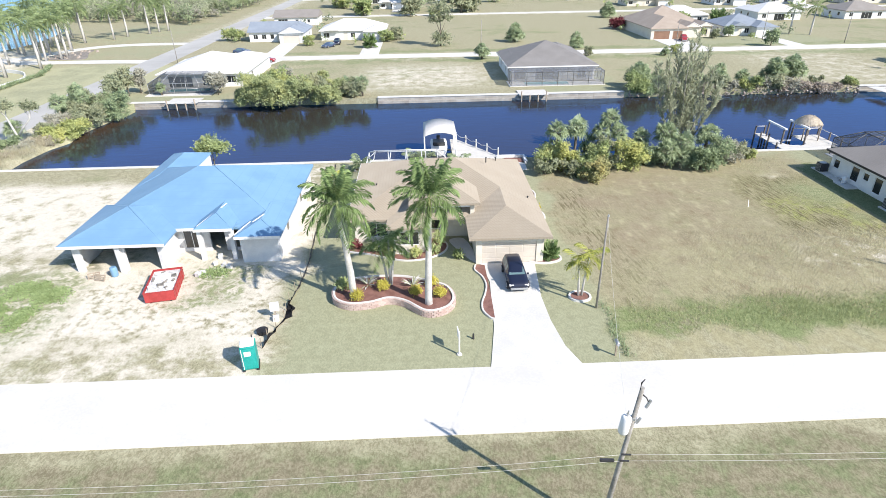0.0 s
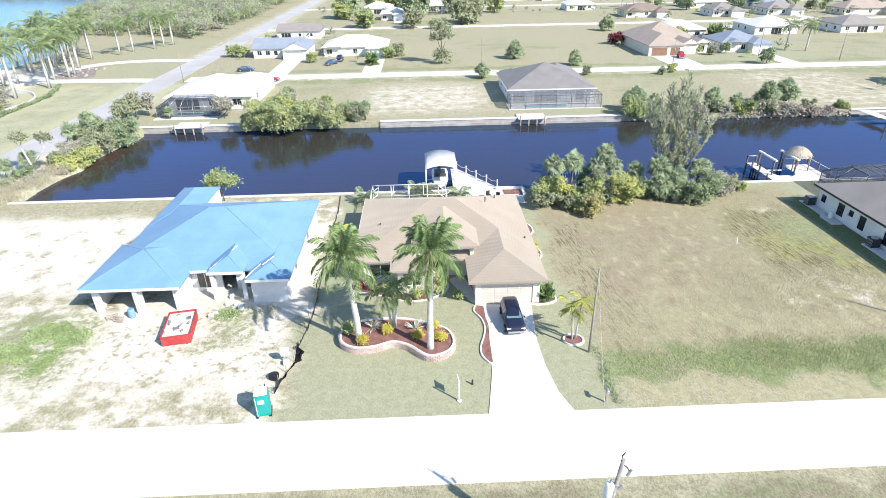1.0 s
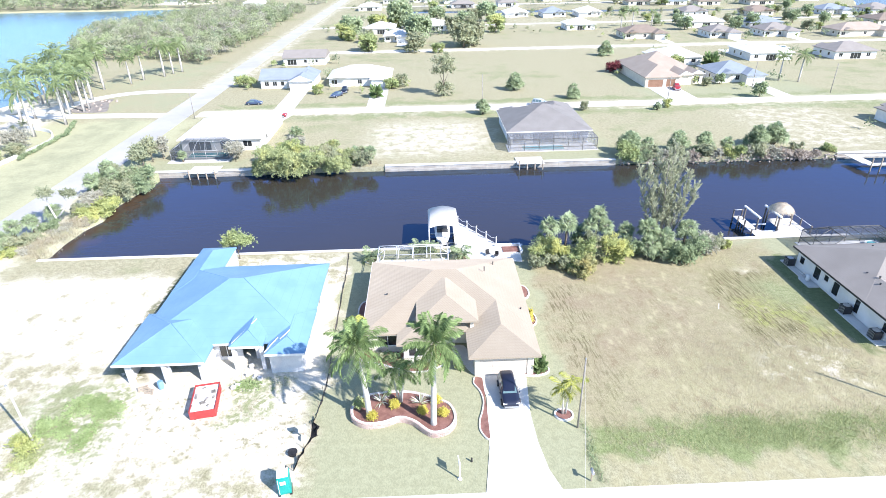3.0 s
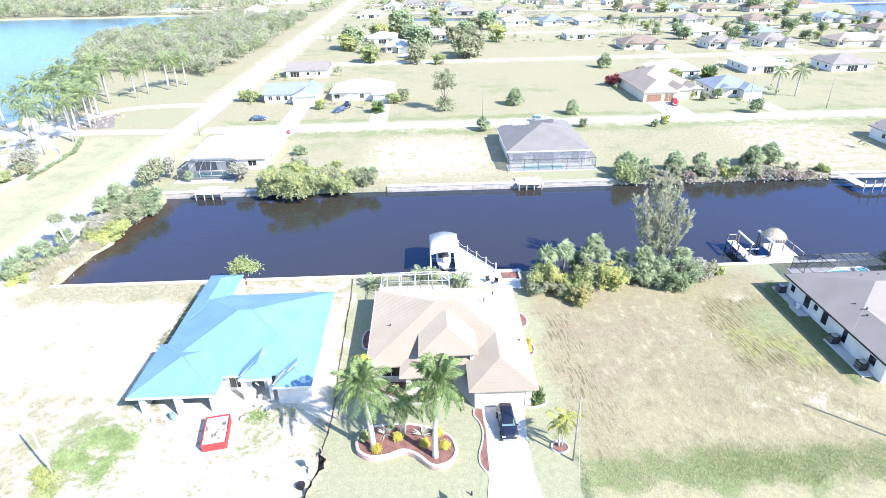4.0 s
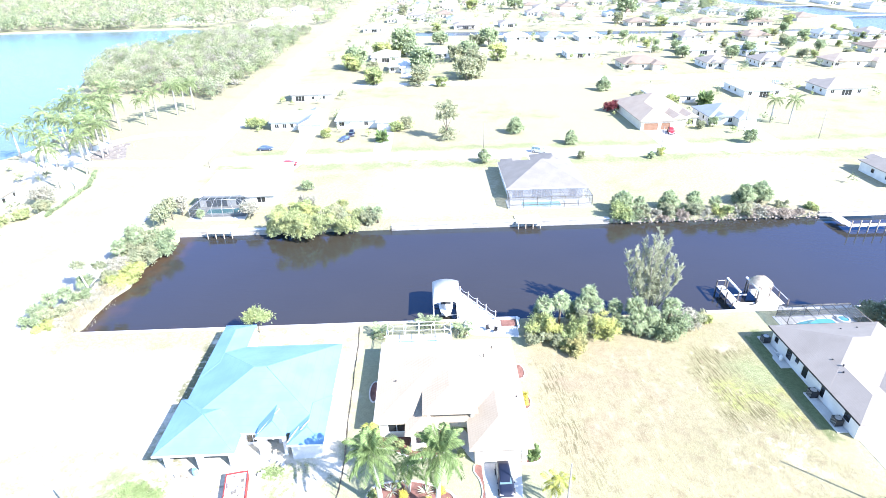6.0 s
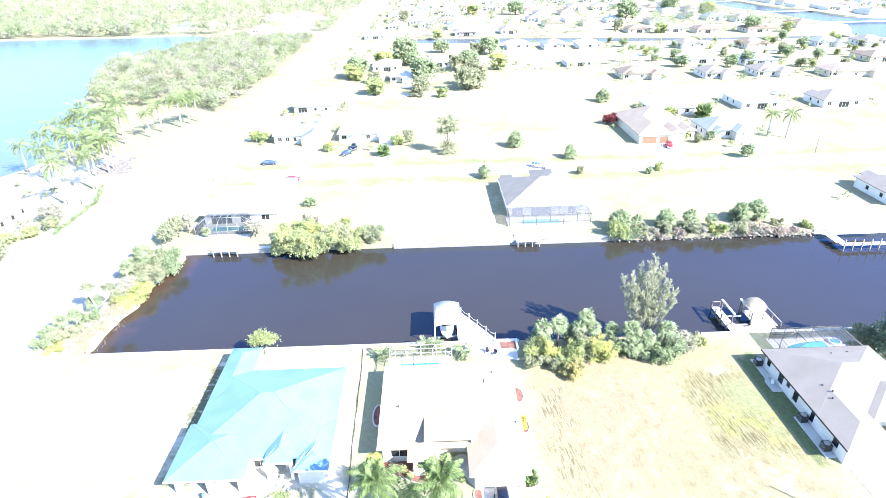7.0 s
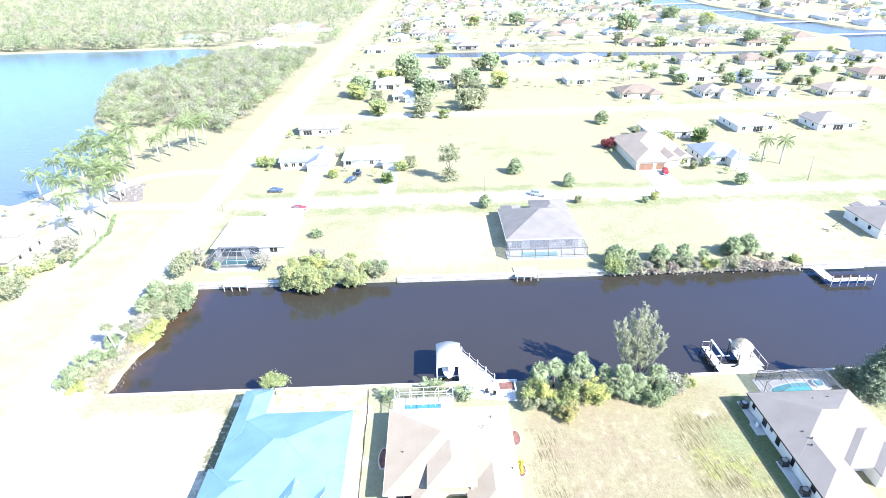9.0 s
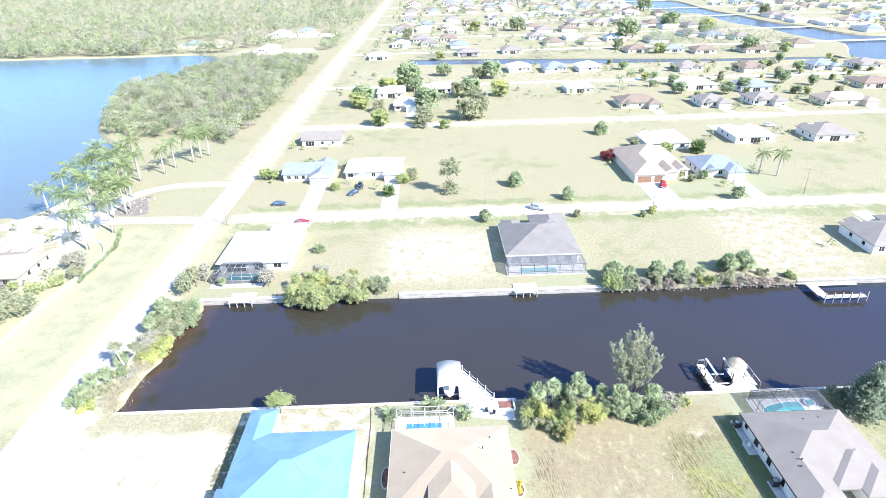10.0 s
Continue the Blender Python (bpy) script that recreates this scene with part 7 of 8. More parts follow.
# mangrove clump across the canal
for k, (x, y, r, h, leaf) in enumerate(((-30.5, 108.2, 3.4, 6.4, LEAF_LIGHT), (-26.8, 107.2, 3.2, 5.6, LEAF_LIGHT), (-23.2, 108.4, 3.2, 6.4, LEAF_LIGHT), (-27.0, 112.0, 3.2, 7.2, LEAF_GREEN), (-18.6, 108.6, 2.6, 3.6, LEAF_LIGHT), (-33.6, 108.6, 2.0, 3.0, LEAF_LIGHT), (-21.0, 114.2, 2.6, 5.4, LEAF_LIGHT), (-31.5, 113.0, 2.6, 5.4, LEAF_LIGHT), (-20.0, 110.2, 2.6, 5.6, LEAF_OLIVE), (-16.6, 111.0, 2.2, 4.4, LEAF_LIGHT), (-13.2, 111.6, 2.2, 5.0, LEAF_OLIVE), (-27.0, 117.0, 2.2, 6.2, LEAF_GREY))):
    leafy("mangrove", "dense mangrove with overhanging green leaves" if leaf is not LEAF_GREY else "bare grey tree behind the mangroves", "tree", scatter_blobs(k + 50, 20, r * 0.9, r * 0.8, h * 0.1, h * 0.75, r * 0.2, r * 0.4), int(1150 * r), 0.25, leaf, 350 + k, (h * 0.7, r * 0.7, 0.14), "mangroves").matrix_basis = pose(x, y, -0.3)
leafy("garden_bush", "small dark green garden bush", "shrub", [(0, 0, 1.0, 1.4, 1.2, 1.2)], 700, 0.25, LEAF_DARK, 365, (1.2, 0.8, 0.08)).matrix_basis = pose(-31, 133, 0)
for k, (x, y, r, h, leaf) in enumerate(((41.8, 111.2, 2.6, 4.0, LEAF_GREEN), (44.0, 112.2, 2.2, 4.2, LEAF_DARK), (46.6, 112.0, 2.2, 3.0, LEAF_OLIVE), (49.6, 112.4, 1.8, 2.2, LEAF_GREY), (52.6, 112.6, 2.0, 3.4, LEAF_OLIVE), (55.8, 112.2, 1.7, 1.9, LEAF_TWIG), (58.8, 112.4, 2.0, 3.6, LEAF_OLIVE), (61.0, 112.8, 1.6, 2.4, LEAF_GREY),
                                        (63.6, 112.0, 2.2, 3.4, LEAF_GREEN), (66.6, 112.4, 1.8, 2.2, LEAF_GREY), (69.2, 112.2, 2.0, 3.0, LEAF_OLIVE), (72.4, 112.4, 2.2, 2.6, LEAF_GREY), (75.0, 112.0, 1.8, 1.6, LEAF_TWIG), (78.0, 111.8, 1.9, 1.3, LEAF_TWIG), (81.0, 111.8, 1.6, 1.1, LEAF_TWIG), (85.4, 113.6, 1.8, 2.4, LEAF_GREEN), (51.0, 111.4, 1.4, 1.2, LEAF_TWIG), (70.6, 111.6, 1.6, 1.4, LEAF_TWIG), (56.8, 113.6, 1.6, 2.4, LEAF_DARK), (79.4, 115.0, 1.5, 2.2, LEAF_OLIVE))):
    leafy("bank_bush", {LEAF_GREY: "bare grey twiggy bush on the far bank", LEAF_TWIG: "brown heap of brushwood on the far bank"}.get(leaf, "green bush on the far bank"), "bush", scatter_blobs(k + 80, 9, r * 0.85, r * 0.6, h * 0.15, h * 0.8, r * 0.22, r * 0.45), int(760 * r), 0.26, leaf, 370 + k, (h * 0.7, r * 0.6, 0.1), "bank bushes").matrix_basis = pose(x, y - 1.3, -0.7)
for k, (x, y, h) in enumerate(((64, 113.6, 2.6), (47.0, 114.0, 3.0), (-14.5, 112.5, 3.2), (-11.6, 112.0, 3.6))):
    cabbage_palm(x, y, h * 0.75, k + 2, scale=1.1)
for k, (x, y, s) in enumerate(((43.2, 114.2, 1.35), (53.6, 114.4, 1.3), (59.4, 114.2, 1.2), (71.6, 116.0, 1.35), (75.6, 116.4, 1.45), (-61.5, 105.5, 1.2), (-61.0, 100.0, 1.1))):
    palm_clump(x, y, s, k + 20)

# ---- the suburb beyond the canal ----
def suburb_house(label, roof, walls, w=16.0, d=18.0, wing=7.0, side=1, cage=False, z=2.9, slope=0.38):
    """A one-storey house that fronts -y: hip roofs, a garage wing, windows and doors in their openings."""
    h = thing("suburban_house", label, "house", "suburban houses")
    a, b = -w / 2, w / 2
    g0, g1 = (b - wing, b) if side > 0 else (a, a + wing)
    o = 0.6
    if side > 0:
        outline = [(a + o, o + 3.5), (g0 + o, o + 3.5), (g0 + o, o), (b - o, o), (b - o, d - o), (a + o, d - o)]
        first, gar = w - wing, 2
    else:
        outline = [(a + o, o), (g1 - o, o), (g1 - o, o + 3.5), (b - o, o + 3.5), (b - o, d - o), (a + o, d - o)]
        first, gar = w - wing, 0
    gl = wing - 2 * o
    holes = {gar: [(gl / 2 - 2.4, gl / 2 + 2.4, 0, 2.2, "garage")], (0 if side > 0 else 2): [(0.8, 2.6, 0.7, 2.2, "window"), (first * 0.5, first * 0.5 + 1.2, 0, 2.2, "door"), (first * 0.5 + 2.2, first * 0.5 + 3.6, 0.7, 2.2, "window")]}
    side_e, back = (3, 4) if side > 0 else (3, 4)
    holes[side_e] = [(4, 5.2, 0.9, 2.1, "window"), (9, 10.2, 0.9, 2.1, "window")]
    holes[back] = [(1.5, 3, 0.8, 2.2, "window"), (w / 2 - 2.5, w / 2 + 1.5, 0, 2.2, "slider"), (w - 5, w - 3.5, 0.8, 2.2, "window")]
    holes[5] = [(4, 5.2, 0.9, 2.1, "window"), (8, 9.2, 0.9, 2.1, "window"), (12, 13.0, 0.9, 2.1, "window")]
    house_walls(h, outline, z - 0.15, holes, walls)
    part("roof", hip_roof(a, b, 3.5, d, z, slope), roof, h)
    part("roof", hip_roof(g0 + 0.02, g1 - 0.02, 0, 10, z + 0.004, slope), roof, h)
    part("roof", hip_roof(*((a + 2.2, a + 6.4) if side > 0 else (b - 6.4, b - 2.2)), 2.6, 9, z + 0.3, slope, gable="s"), roof, h)
    if cage:
        screen_cage(h, a + 2, b - 3, d, d + 5, 2.6, 4, 1, DARK)
    return h


def far_house(label, roof, walls, w=16.0, d=17.0):
    """A plainer house for the distance."""
    h = thing("suburban_house", label, "house", "suburban houses")
    part("wall", boxed((-w / 2 + 0.5, w / 2 - 0.5, 0.5, d - 0.5, 0, 2.8)), walls, h)
    part("roof", hip_roof(-w / 2, w / 2, 0, d, 2.95, 0.38), roof, h)
    part("roof", hip_roof(0.5, w / 2 - 0.02, -3.5, 6, 2.954, 0.38), roof, h)
    part("wall", boxed((1.0, w / 2 - 0.5, -2.9, 0.5, 0, 2.8)), walls, h)
    part("garage_door", boxed((1.6, w / 2 - 1.2, -2.94, -2.88, 0, 2.2)), TRIM, h)
    for x in (-w / 2 + 1.5, -w / 2 + 4.2):
        part("window", boxed((x, x + 1.6, 0.46, 0.52, 0.8, 2.1)), GLASS, h)
    part("front_door", boxed((-1.0, 0.1, 0.46, 0.52, 0, 2.1)), CREAM, h)
    return h


KINDS = [("white suburban house with a pale tiled roof", ROOF_WHITE, STUCCO), ("white suburban house with a grey shingle roof", ROOF_GREY, STUCCO), ("white suburban house with a blue-grey roof", ROOF_BLUEGREY, STUCCO),
         ("cream suburban house with a brown shingle roof", ROOF_BROWN, CREAM), ("cream suburban house with a beige tiled roof", ROOF_BEIGE, CREAM)]
# x, y of the house's middle, kind, turn (0 fronts -y), width
PLACED = [(-21.0, 193.5, 0, 0, 21), (99.5, 185, 2, 0, 15), (93, 219, 0, 180, 18), (130, 224, 0, 180, 17), (161.5, 223, 1, 180, 17),
          (-12.6, 291, 0, 0, 13), (104, 282, 3, 0, 20), (140, 279, 1, 0, 14), (167, 280, 1, 0, 16), (203.5, 274, 4, 0, 25), (-22, 324, 0, 180, 16), (6, 332, 0, 180, 16), (83, 322, 0, 180, 16), (149, 321, 0, 180, 20),
          (176, 312, 2, 180, 18), (243, 312, 3, 180, 18), (59, 386, 0, 0, 16), (82, 382, 2, 0, 16), (104, 381, 0, 0, 16), (166, 371, 1, 0, 17), (203, 364, 3, 0, 17), (248, 363, 2, 0, 17), (275, 362, 1, 0, 17),
          (-38, 452, 0, 180, 17), (30, 458, 1, 180, 18), (64, 462, 1, 180, 16), (158, 450, 3, 180, 17), (184, 447, 2, 180, 16), (204, 438, 3, 180, 17), (240, 434, 3, 180, 18), (120.5, 130, 1, 180, 19), (-112, 128, 4, 180, 19)]
masters = {}
for x, y, k, turn, w in PLACED:
    key = (k, w)
    label, roof, walls = KINDS[k]
    m = pose(x, y, 0, 0, 0, turn) @ pose(0, -9, 0)
    if key in masters:
        copy_thing(masters[key], m)
    else:
        masters[key] = suburb_house(label, roof, walls, float(w), 18.0, 7.0, 1 if (k + w) % 2 else -1, cage=(x, y) in ((30, 458), (-112, 128)))
        masters[key].matrix_basis = m
    gx = (w / 2 - 3.5) * (1 if (k + w) % 2 else -1) * (1 if turn == 0 else -1)
    away = -1 if turn == 0 else 1
    edge = 159.8 if 180 < y < 200 else y + away * 18
    y0, y1 = sorted((y + away * 8.8, edge))
    if y < 300 and x > -70:
        tagged(part("driveway", slab([(x + gx - 2.6, y0), (x + gx + 2.6, y0), (x + gx + 2.6, y1), (x + gx - 2.6, y1)], -0.05, 0.04), CONCRETE), "pale concrete driveway of a suburban house", "driveway", kind="structure")


def winged_house(name, label, roof, walls, wings, z=2.9, slope=0.42, door_paint=None):
    """A house of rectangular wings (x0, x1, y0, y1, gables, openings by side), each with walls and a roof of its own; a gable end is walled up to the ridge."""
    h = thing(name, label, "house", "suburban houses")
    for k, (x0, x1, y0, y1, gables, holes) in enumerate(wings):
        o, lift = 0.5, 0.004 * k
        house_walls(h, [(x0 + o, y0 + o), (x1 - o, y0 + o), (x1 - o, y1 - o), (x0 + o, y1 - o)], z - 0.15 + lift, holes, walls, door_paint=door_paint)
        part("roof", hip_roof(x0, x1, y0, y1, z + lift, slope, 0.18, gables), roof, h)
        if "s" in gables:
            mid, top = (x0 + x1) / 2, z + slope * (x1 - x0) / 2
            end = bmesh.new()
            front, back = ([end.verts.new((x, y, w)) for x, w in ((x0 + 0.35, z - 0.02), (x1 - 0.35, z - 0.02), (mid, top - 0.15))] for y in (y0 - 0.06, y0 + 0.3))
            end.faces.new(front)
            end.faces.new(back[::-1])
            for a, b in ((0, 1), (1, 2), (2, 0)):
                end.faces.new((front[b], front[a], back[a], back[b]))
            bmesh.ops.recalc_face_normals(end, faces=end.faces)
            part("gable_wall", end, walls, h)
            part("barge_board", sweep([(x0, y0 - 0.08, z - 0.05), (mid, y0 - 0.08, top - 0.02), (x1, y0 - 0.08, z - 0.05)], [0.08] * 3, 4), TRIM, h)
    return h


winged_house("gabled_house", "white house with a blue-grey gabled roof and front garage", ROOF_BLUEGREY, STUCCO,
             [(-53.4, -38.5, 187.6, 199.5, "we", {0: [(1.2, 2.6, 0.8, 2.2, "window"), (3.8, 5.2, 0.8, 2.2, "window"), (6.4, 7.6, 0.8, 2.2, "window"), (8.4, 9.4, 0, 2.2, "door")], 3: [(4, 5.4, 0.9, 2.1, "window")]}),
              (-43.4, -35.2, 183.8, 201, "sn", {0: [(1.1, 6.1, 0, 2.2, "garage")], 1: [(5, 6.2, 0.9, 2.1, "window"), (11, 12.2, 0.9, 2.1, "window")]})], door_paint=TAN_DOOR)
winged_house("gabled_house", "long low white house with a grey gabled roof", ROOF_GREY, STUCCO,
             [(-54.8, -37.8, 228.8, 241, "we", {0: [(1.4, 5.0, 0.2, 2.3, "slider"), (7.8, 9.0, 0.9, 2.1, "window"), (12.2, 13.2, 0.9, 2.1, "window")], 3: [(4, 5.2, 0.9, 2.1, "window")]})], slope=0.36)
winged_house("terracotta_house", "cream house with a brownish terracotta roof and wooden garage doors", ROOF_BEIGE, CREAM,
             [(68.0, 88.4, 184.5, 205.5, "", {3: [(3, 4.2, 0.9, 2.1, "window"), (9, 10.4, 0.9, 2.1, "window"), (14, 15.4, 0.9, 2.1, "window")], 2: [(8, 13, 0, 2.2, "slider")]}),
              (68.02, 79.6, 175.6, 198, "", {0: [(0.9, 5.6, 0, 2.3, "garage"), (6.6, 9.4, 0, 2.3, "garage")], 3: [(4, 5.2, 0.9, 2.1, "window"), (10, 11.2, 0.9, 2.1, "window")]}),
              (78.8, 84.2, 177.4, 190, "s", {0: [(1.2, 3.2, 0, 2.5, "door")]}), (83.6, 88.42, 179.0, 192, "s", {0: [(0.9, 2.9, 0.6, 2.3, "window")]})], z=3.1, slope=0.46, door_paint=BROWN_DOOR)
for x0, x1, y0, y1 in ((-42.6, -37.0, 159.8, 184.4), (69.4, 78.4, 159.8, 176.2)):
    tagged(part("driveway", slab([(x0, y0), (x1, y0), (x1, y1), (x0, y1)], -0.05, 0.04), CONCRETE), "pale concrete driveway of a suburban house", "driveway", kind="structure")
rng = random.Random(77)
distant = [far_house(label, roof, walls) for label, roof, walls in KINDS]
spots = []
for y in (505, 533, 592, 620, 648, 715, 742, 812, 838, 872, 935, 962, 1010, 1060, 1120):
    x = -40 + rng.uniform(0, 20)
    while x < 640:
        if rng.random() < 0.62 and not near_bay(x, y):
            spots.append((x, y + rng.uniform(-3, 3)))
        x += 24.5 + rng.choice((0, 0, 0, 6))
for x, y in ((286, 462), (262, 490), (296, 352), (330, 330), (300, 300), (360, 330), (275, 250), (310, 220), (345, 260), (-215, 556), (-192, 552), (-137, 500), (-150, 606), (-128, 622), (-101, 616), (560, 420), (590, 470), (560, 530), (395, 528), (420, 524), (450, 526), (384, 560), (372, 610), (374, 660), (378, 720)):
    spots.append((x, y))
for n, (x, y) in enumerate(spots):
    k = rng.choice((0, 1, 2, 3, 4, 1, 3))
    m = pose(x, y, 0, 0, 0, rng.choice((0, 180)))
    if n < len(distant):
        distant[n].matrix_basis = m
    else:
        copy_thing(distant[k], m)

# low white garden wall and bushes of the lakeside garden
gw = thing("garden_wall", "low white garden wall along the verge", "wall")
line = rounded([(-103, 147), (-95.5, 143), (-91.8, 138.5), (-89.8, 132.8), (-91.0, 121), (-91.8, 112), (-92.2, 100), (-92.0, 86)], 5, False)
part("wall", ribbon(line, 0.3, -0.05, 0.75, False), STUCCO, gw)
for k, (x, y, r, h, leaf) in enumerate(((-95, 107, 3.6, 4.4, LEAF_OLIVE), (-98, 103, 3.0, 3.8, LEAF_OLIVE), (-97.5, 117, 2.0, 2.4, LEAF_LIGHT), (-94, 120, 1.8, 2.2, LEAF_LIGHT), (-93.5, 128, 3.2, 5.2, LEAF_GREY), (-91.5, 124, 2.2, 3.0, LEAF_OLIVE), (-96, 97, 2.0, 2.6, LEAF_LIGHT), (-59.4, 114.6, 2.6, 5.4, LEAF_OLIVE), (-58.6, 117.2, 2.4, 6.2, LEAF_OLIVE), (-57.2, 119.4, 1.8, 5.6, LEAF_GREY),
                                        (-60.5, 192, 2.6, 4.4, LEAF_GREEN), (-56.8, 191, 2.0, 3.6, LEAF_GREEN), (-40.6, 116.0, 2.5, 4.8, LEAF_GREY))):
    leafy("garden_bush", "leafy garden bush in the lakeside gardens" if leaf is not LEAF_GREY else "bare grey bush in the lakeside gardens", "bush", scatter_blobs(k + 140, 5, r * 0.55, r * 0.55, h * 0.35, h * 0.65, r * 0.45, r * 0.65), int(420 * r), 0.36, leaf, 400 + k, (h * 0.7, r * 0.6, 0.12), "garden bushes").matrix_basis = pose(x, y, 0)

lake_mulch = thing("mulch_bed", "dark mulch bed with pale rocks under the lakeside palms", "flower bed", "kerbed beds")
part("mulch", slab(rounded([(-101, 163.5), (-95, 162.2), (-90.8, 163), (-92.4, 168), (-94.6, 173), (-96, 178.5), (-100, 176), (-102.5, 170)], 5), -0.02, 0.07), GREY_MULCH, lake_mulch)
rng = random.Random(52)
for k in range(22):
    u, v = rng.uniform(-101, -93), rng.uniform(163.5, 177)
    r = rng.uniform(0.2, 0.55)
    part("rock", tubed(((u, v, 0.0), (u + 0.1, v, r), r, r * 0.5), sides=6), RUBBLE_BROWN, lake_mulch)
hedge = leafy("low_hedge", "low clipped hedge along the garden edge", "hedge", [(-89.2 - 0.35 * max(0, y - 140) + 0.2 * math.sin(y), y, 0.35, 0.5, 0.6, 0.5) for y in range(121, 152)], 2600, 0.2, LEAF_DARK, 407)

# royal palms beside the lake
GROVE = [frond_mesh("frond", 3.7, r, d, 34, 0.6, LEAF_GROVE, 61 + k, 1.0) for k, (r, d) in enumerate(((1.0, 1.3), (0.62, 1.4), (0.3, 1.4)))]


def grove_palm(seed):
    ob = thing("lakeside_palm", "royal palm with a pale trunk beside the lake", "palm tree", "lakeside palms")
    part("trunk", sweep([(0, 0, -0.2), (0.05, 0, 3), (0, 0, 7.4)], [0.36, 0.3, 0.2], 7), PALM_TRUNK, ob)
    part("crownshaft", sweep([(0, 0, 7.4), (0, 0, 8.7)], [0.21, 0.1], 6), LEAF_LIGHT, ob)
    crown_of(ob, GROVE, 21, 8.7, seed, (0, 0), 1.02)
    return ob


grove = [grove_palm(k) for k in (41, 42, 43)]
palm_spots = [(-123.4, 166.7), (-123.0, 183.1), (-121.6, 189.5), (-124.0, 178.2), (-120.5, 197.3), (-114.8, 195.6), (-117.5, 207.6), (-112.0, 204.4), (-106.1, 193.7), (-100.4, 200.9), (-99.0, 207.7), (-94.0, 213.5), (-92.8, 218.6), (-90.6, 221.5), (-118.8, 189.7), (-110.7, 181.0), (-97.1, 163.7),
              (-102.1, 178.2), (-97.6, 167.4), (-110.3, 156.3), (-106.9, 156.9), (-111.7, 171.7), (-103.2, 164.2), (-99.6, 160.9), (-94.8, 150.0), (-96.7, 139.3), (-115.0, 174.5), (-106.5, 186.0), (-113.2, 188.0), (-104.6, 171.5)]
for n, (x, y) in enumerate(palm_spots):
    m = pose(x, y, 0, 0, 0, n * 77 % 360) @ Matrix.Scale(0.98 + 0.26 * ((n * 37) % 10) / 10, 4)
    if n < 3:
        grove[n].matrix_basis = m
    else:
        copy_thing(grove[n % 3], m)
for n, (x, y, s) in enumerate(((113.5, 181, 0.9), (118.5, 178.5, 0.8), (113, 322, 0.9), (124, 323, 0.85), (105, 316, 0.7))):
    copy_thing(grove[n % 3], pose(x, y, 0, 0, 0, n * 50) @ Matrix.Scale(s, 4))
copy_thing(sago, pose(-14.5, 172, 0.0) @ Matrix.Scale(2.2, 4))
copy_thing(sago, pose(102.5, 206, 0.0) @ Matrix.Scale(3.0, 4))

# single trees in the far lots
kinds = []
for k, (leaf, label) in enumerate(((LEAF_GREEN, "round green tree in an open lot"), (LEAF_OLIVE, "olive green tree in an open lot"), (LEAF_FAN, "grey-green bushy tree in an open lot"))):
    kinds.append(leafy("lot_tree", label, "tree", scatter_blobs(160 + k, 22, 1.35, 1.25, 0.5, 3.0, 0.4, 0.8), 900, 0.33, leaf, 430 + k, (2.8, 1.2, 0.14), "lot trees"))
tree_spots = [(-35.6, 292.5, 1.7), (-26.9, 285.4, 1.8), (-8.5, 330.2, 2.2), (-24.8, 330, 1.7), (18.1, 264.2, 1.7), (-2.0, 282.2, 1.5), (-23.7, 257.9, 1.3), (-3.8, 255.6, 1.4), (87.8, 595.9, 1.9), (46.4, 606, 1.9),
              (16.4, 311.7, 1.5), (22, 314, 1.3), (38, 312, 1.6), (23, 270, 1.5), (9, 374.5, 1.2), (6.3, 251.6, 0.9), (-3, 268.3, 1.2), (-35.6, 301, 1.4), (-38, 297, 1.5), (-24.6, 262, 1.1), (-12.3, 339, 1.7),
              (-16, 338, 1.5), (31, 362.7, 1.4), (38.2, 361.7, 1.5), (7.8, 438.9, 1.2), (-20.7, 557, 1.6), (168.6, 508, 2.2), (252, 541, 2.2), (256, 545, 2.0), (236, 584, 2.2), (172.6, 438, 1.6), (148, 462, 1.4), (236.6, 432, 1.4), (261, 427, 1.3), (298, 420, 1.4), (134.5, 305, 1.0), (220, 376, 1.0), (374, 671, 2.2),
              (266, 751, 2.4), (66, 151.5, 0.45), (43, 150.5, 0.4), (96, 160, 0.5), (-10.5, 183, 0.8), (-7.5, 187, 0.7), (171, 176, 1.0), (-33, 178.5, 0.6), (88, 176, 0.45), (93, 178, 0.4), (90, 206, 0.8), (81, 215, 0.7)]
rng = random.Random(99)
far_spots = [(rng.uniform(-45, 640), rng.uniform(470, 1200)) for k in range(760)]
far_spots = [(x, y) for x, y in far_spots if not near_bay(x, y)]
for k in range(70):
    tree_spots.append((rng.uniform(120, 330), rng.uniform(290, 400), rng.uniform(0.4, 0.9)))
for n, (x, y, s) in enumerate(tree_spots):
    if near_bay(x, y):
        continue
    m = pose(x, y, 0, 0, 0, n * 61 % 360) @ Matrix.Diagonal((s, s, s * (0.85 + 0.05 * (n % 7)), 1))
    if n < 3:
        kinds[n].matrix_basis = m
    else:
        copy_thing(kinds[n % 3], m)
for k, (x, y, s) in enumerate(((28.0, 177.3, 1.5), (43.1, 164.6, 1.2), (15.4, 149.6, 1.1), (62.3, 149.0, 0.6), (73.0, 234.5, 1.6), (-46.0, 205.0, 0.9))):
    palm_clump(x, y, s, k + 3)
big = leafy("lot_tree", "airy pine-like tree with a pale trunk in an open lot", "tree", [(0, 0, 9.5, 2.8, 2.6, 2.2), (1.8, 0, 7.5, 1.8, 1.7, 1.5), (-2.0, 0.5, 6.8, 1.5, 1.5, 1.2), (0.5, 0, 2.0, 2.6, 2.2, 1.9)], 1700, 0.4, LEAF_OLIVE, 440, (9, 2, 0.25))
big.matrix_basis = pose(5.8, 172.3, 0)
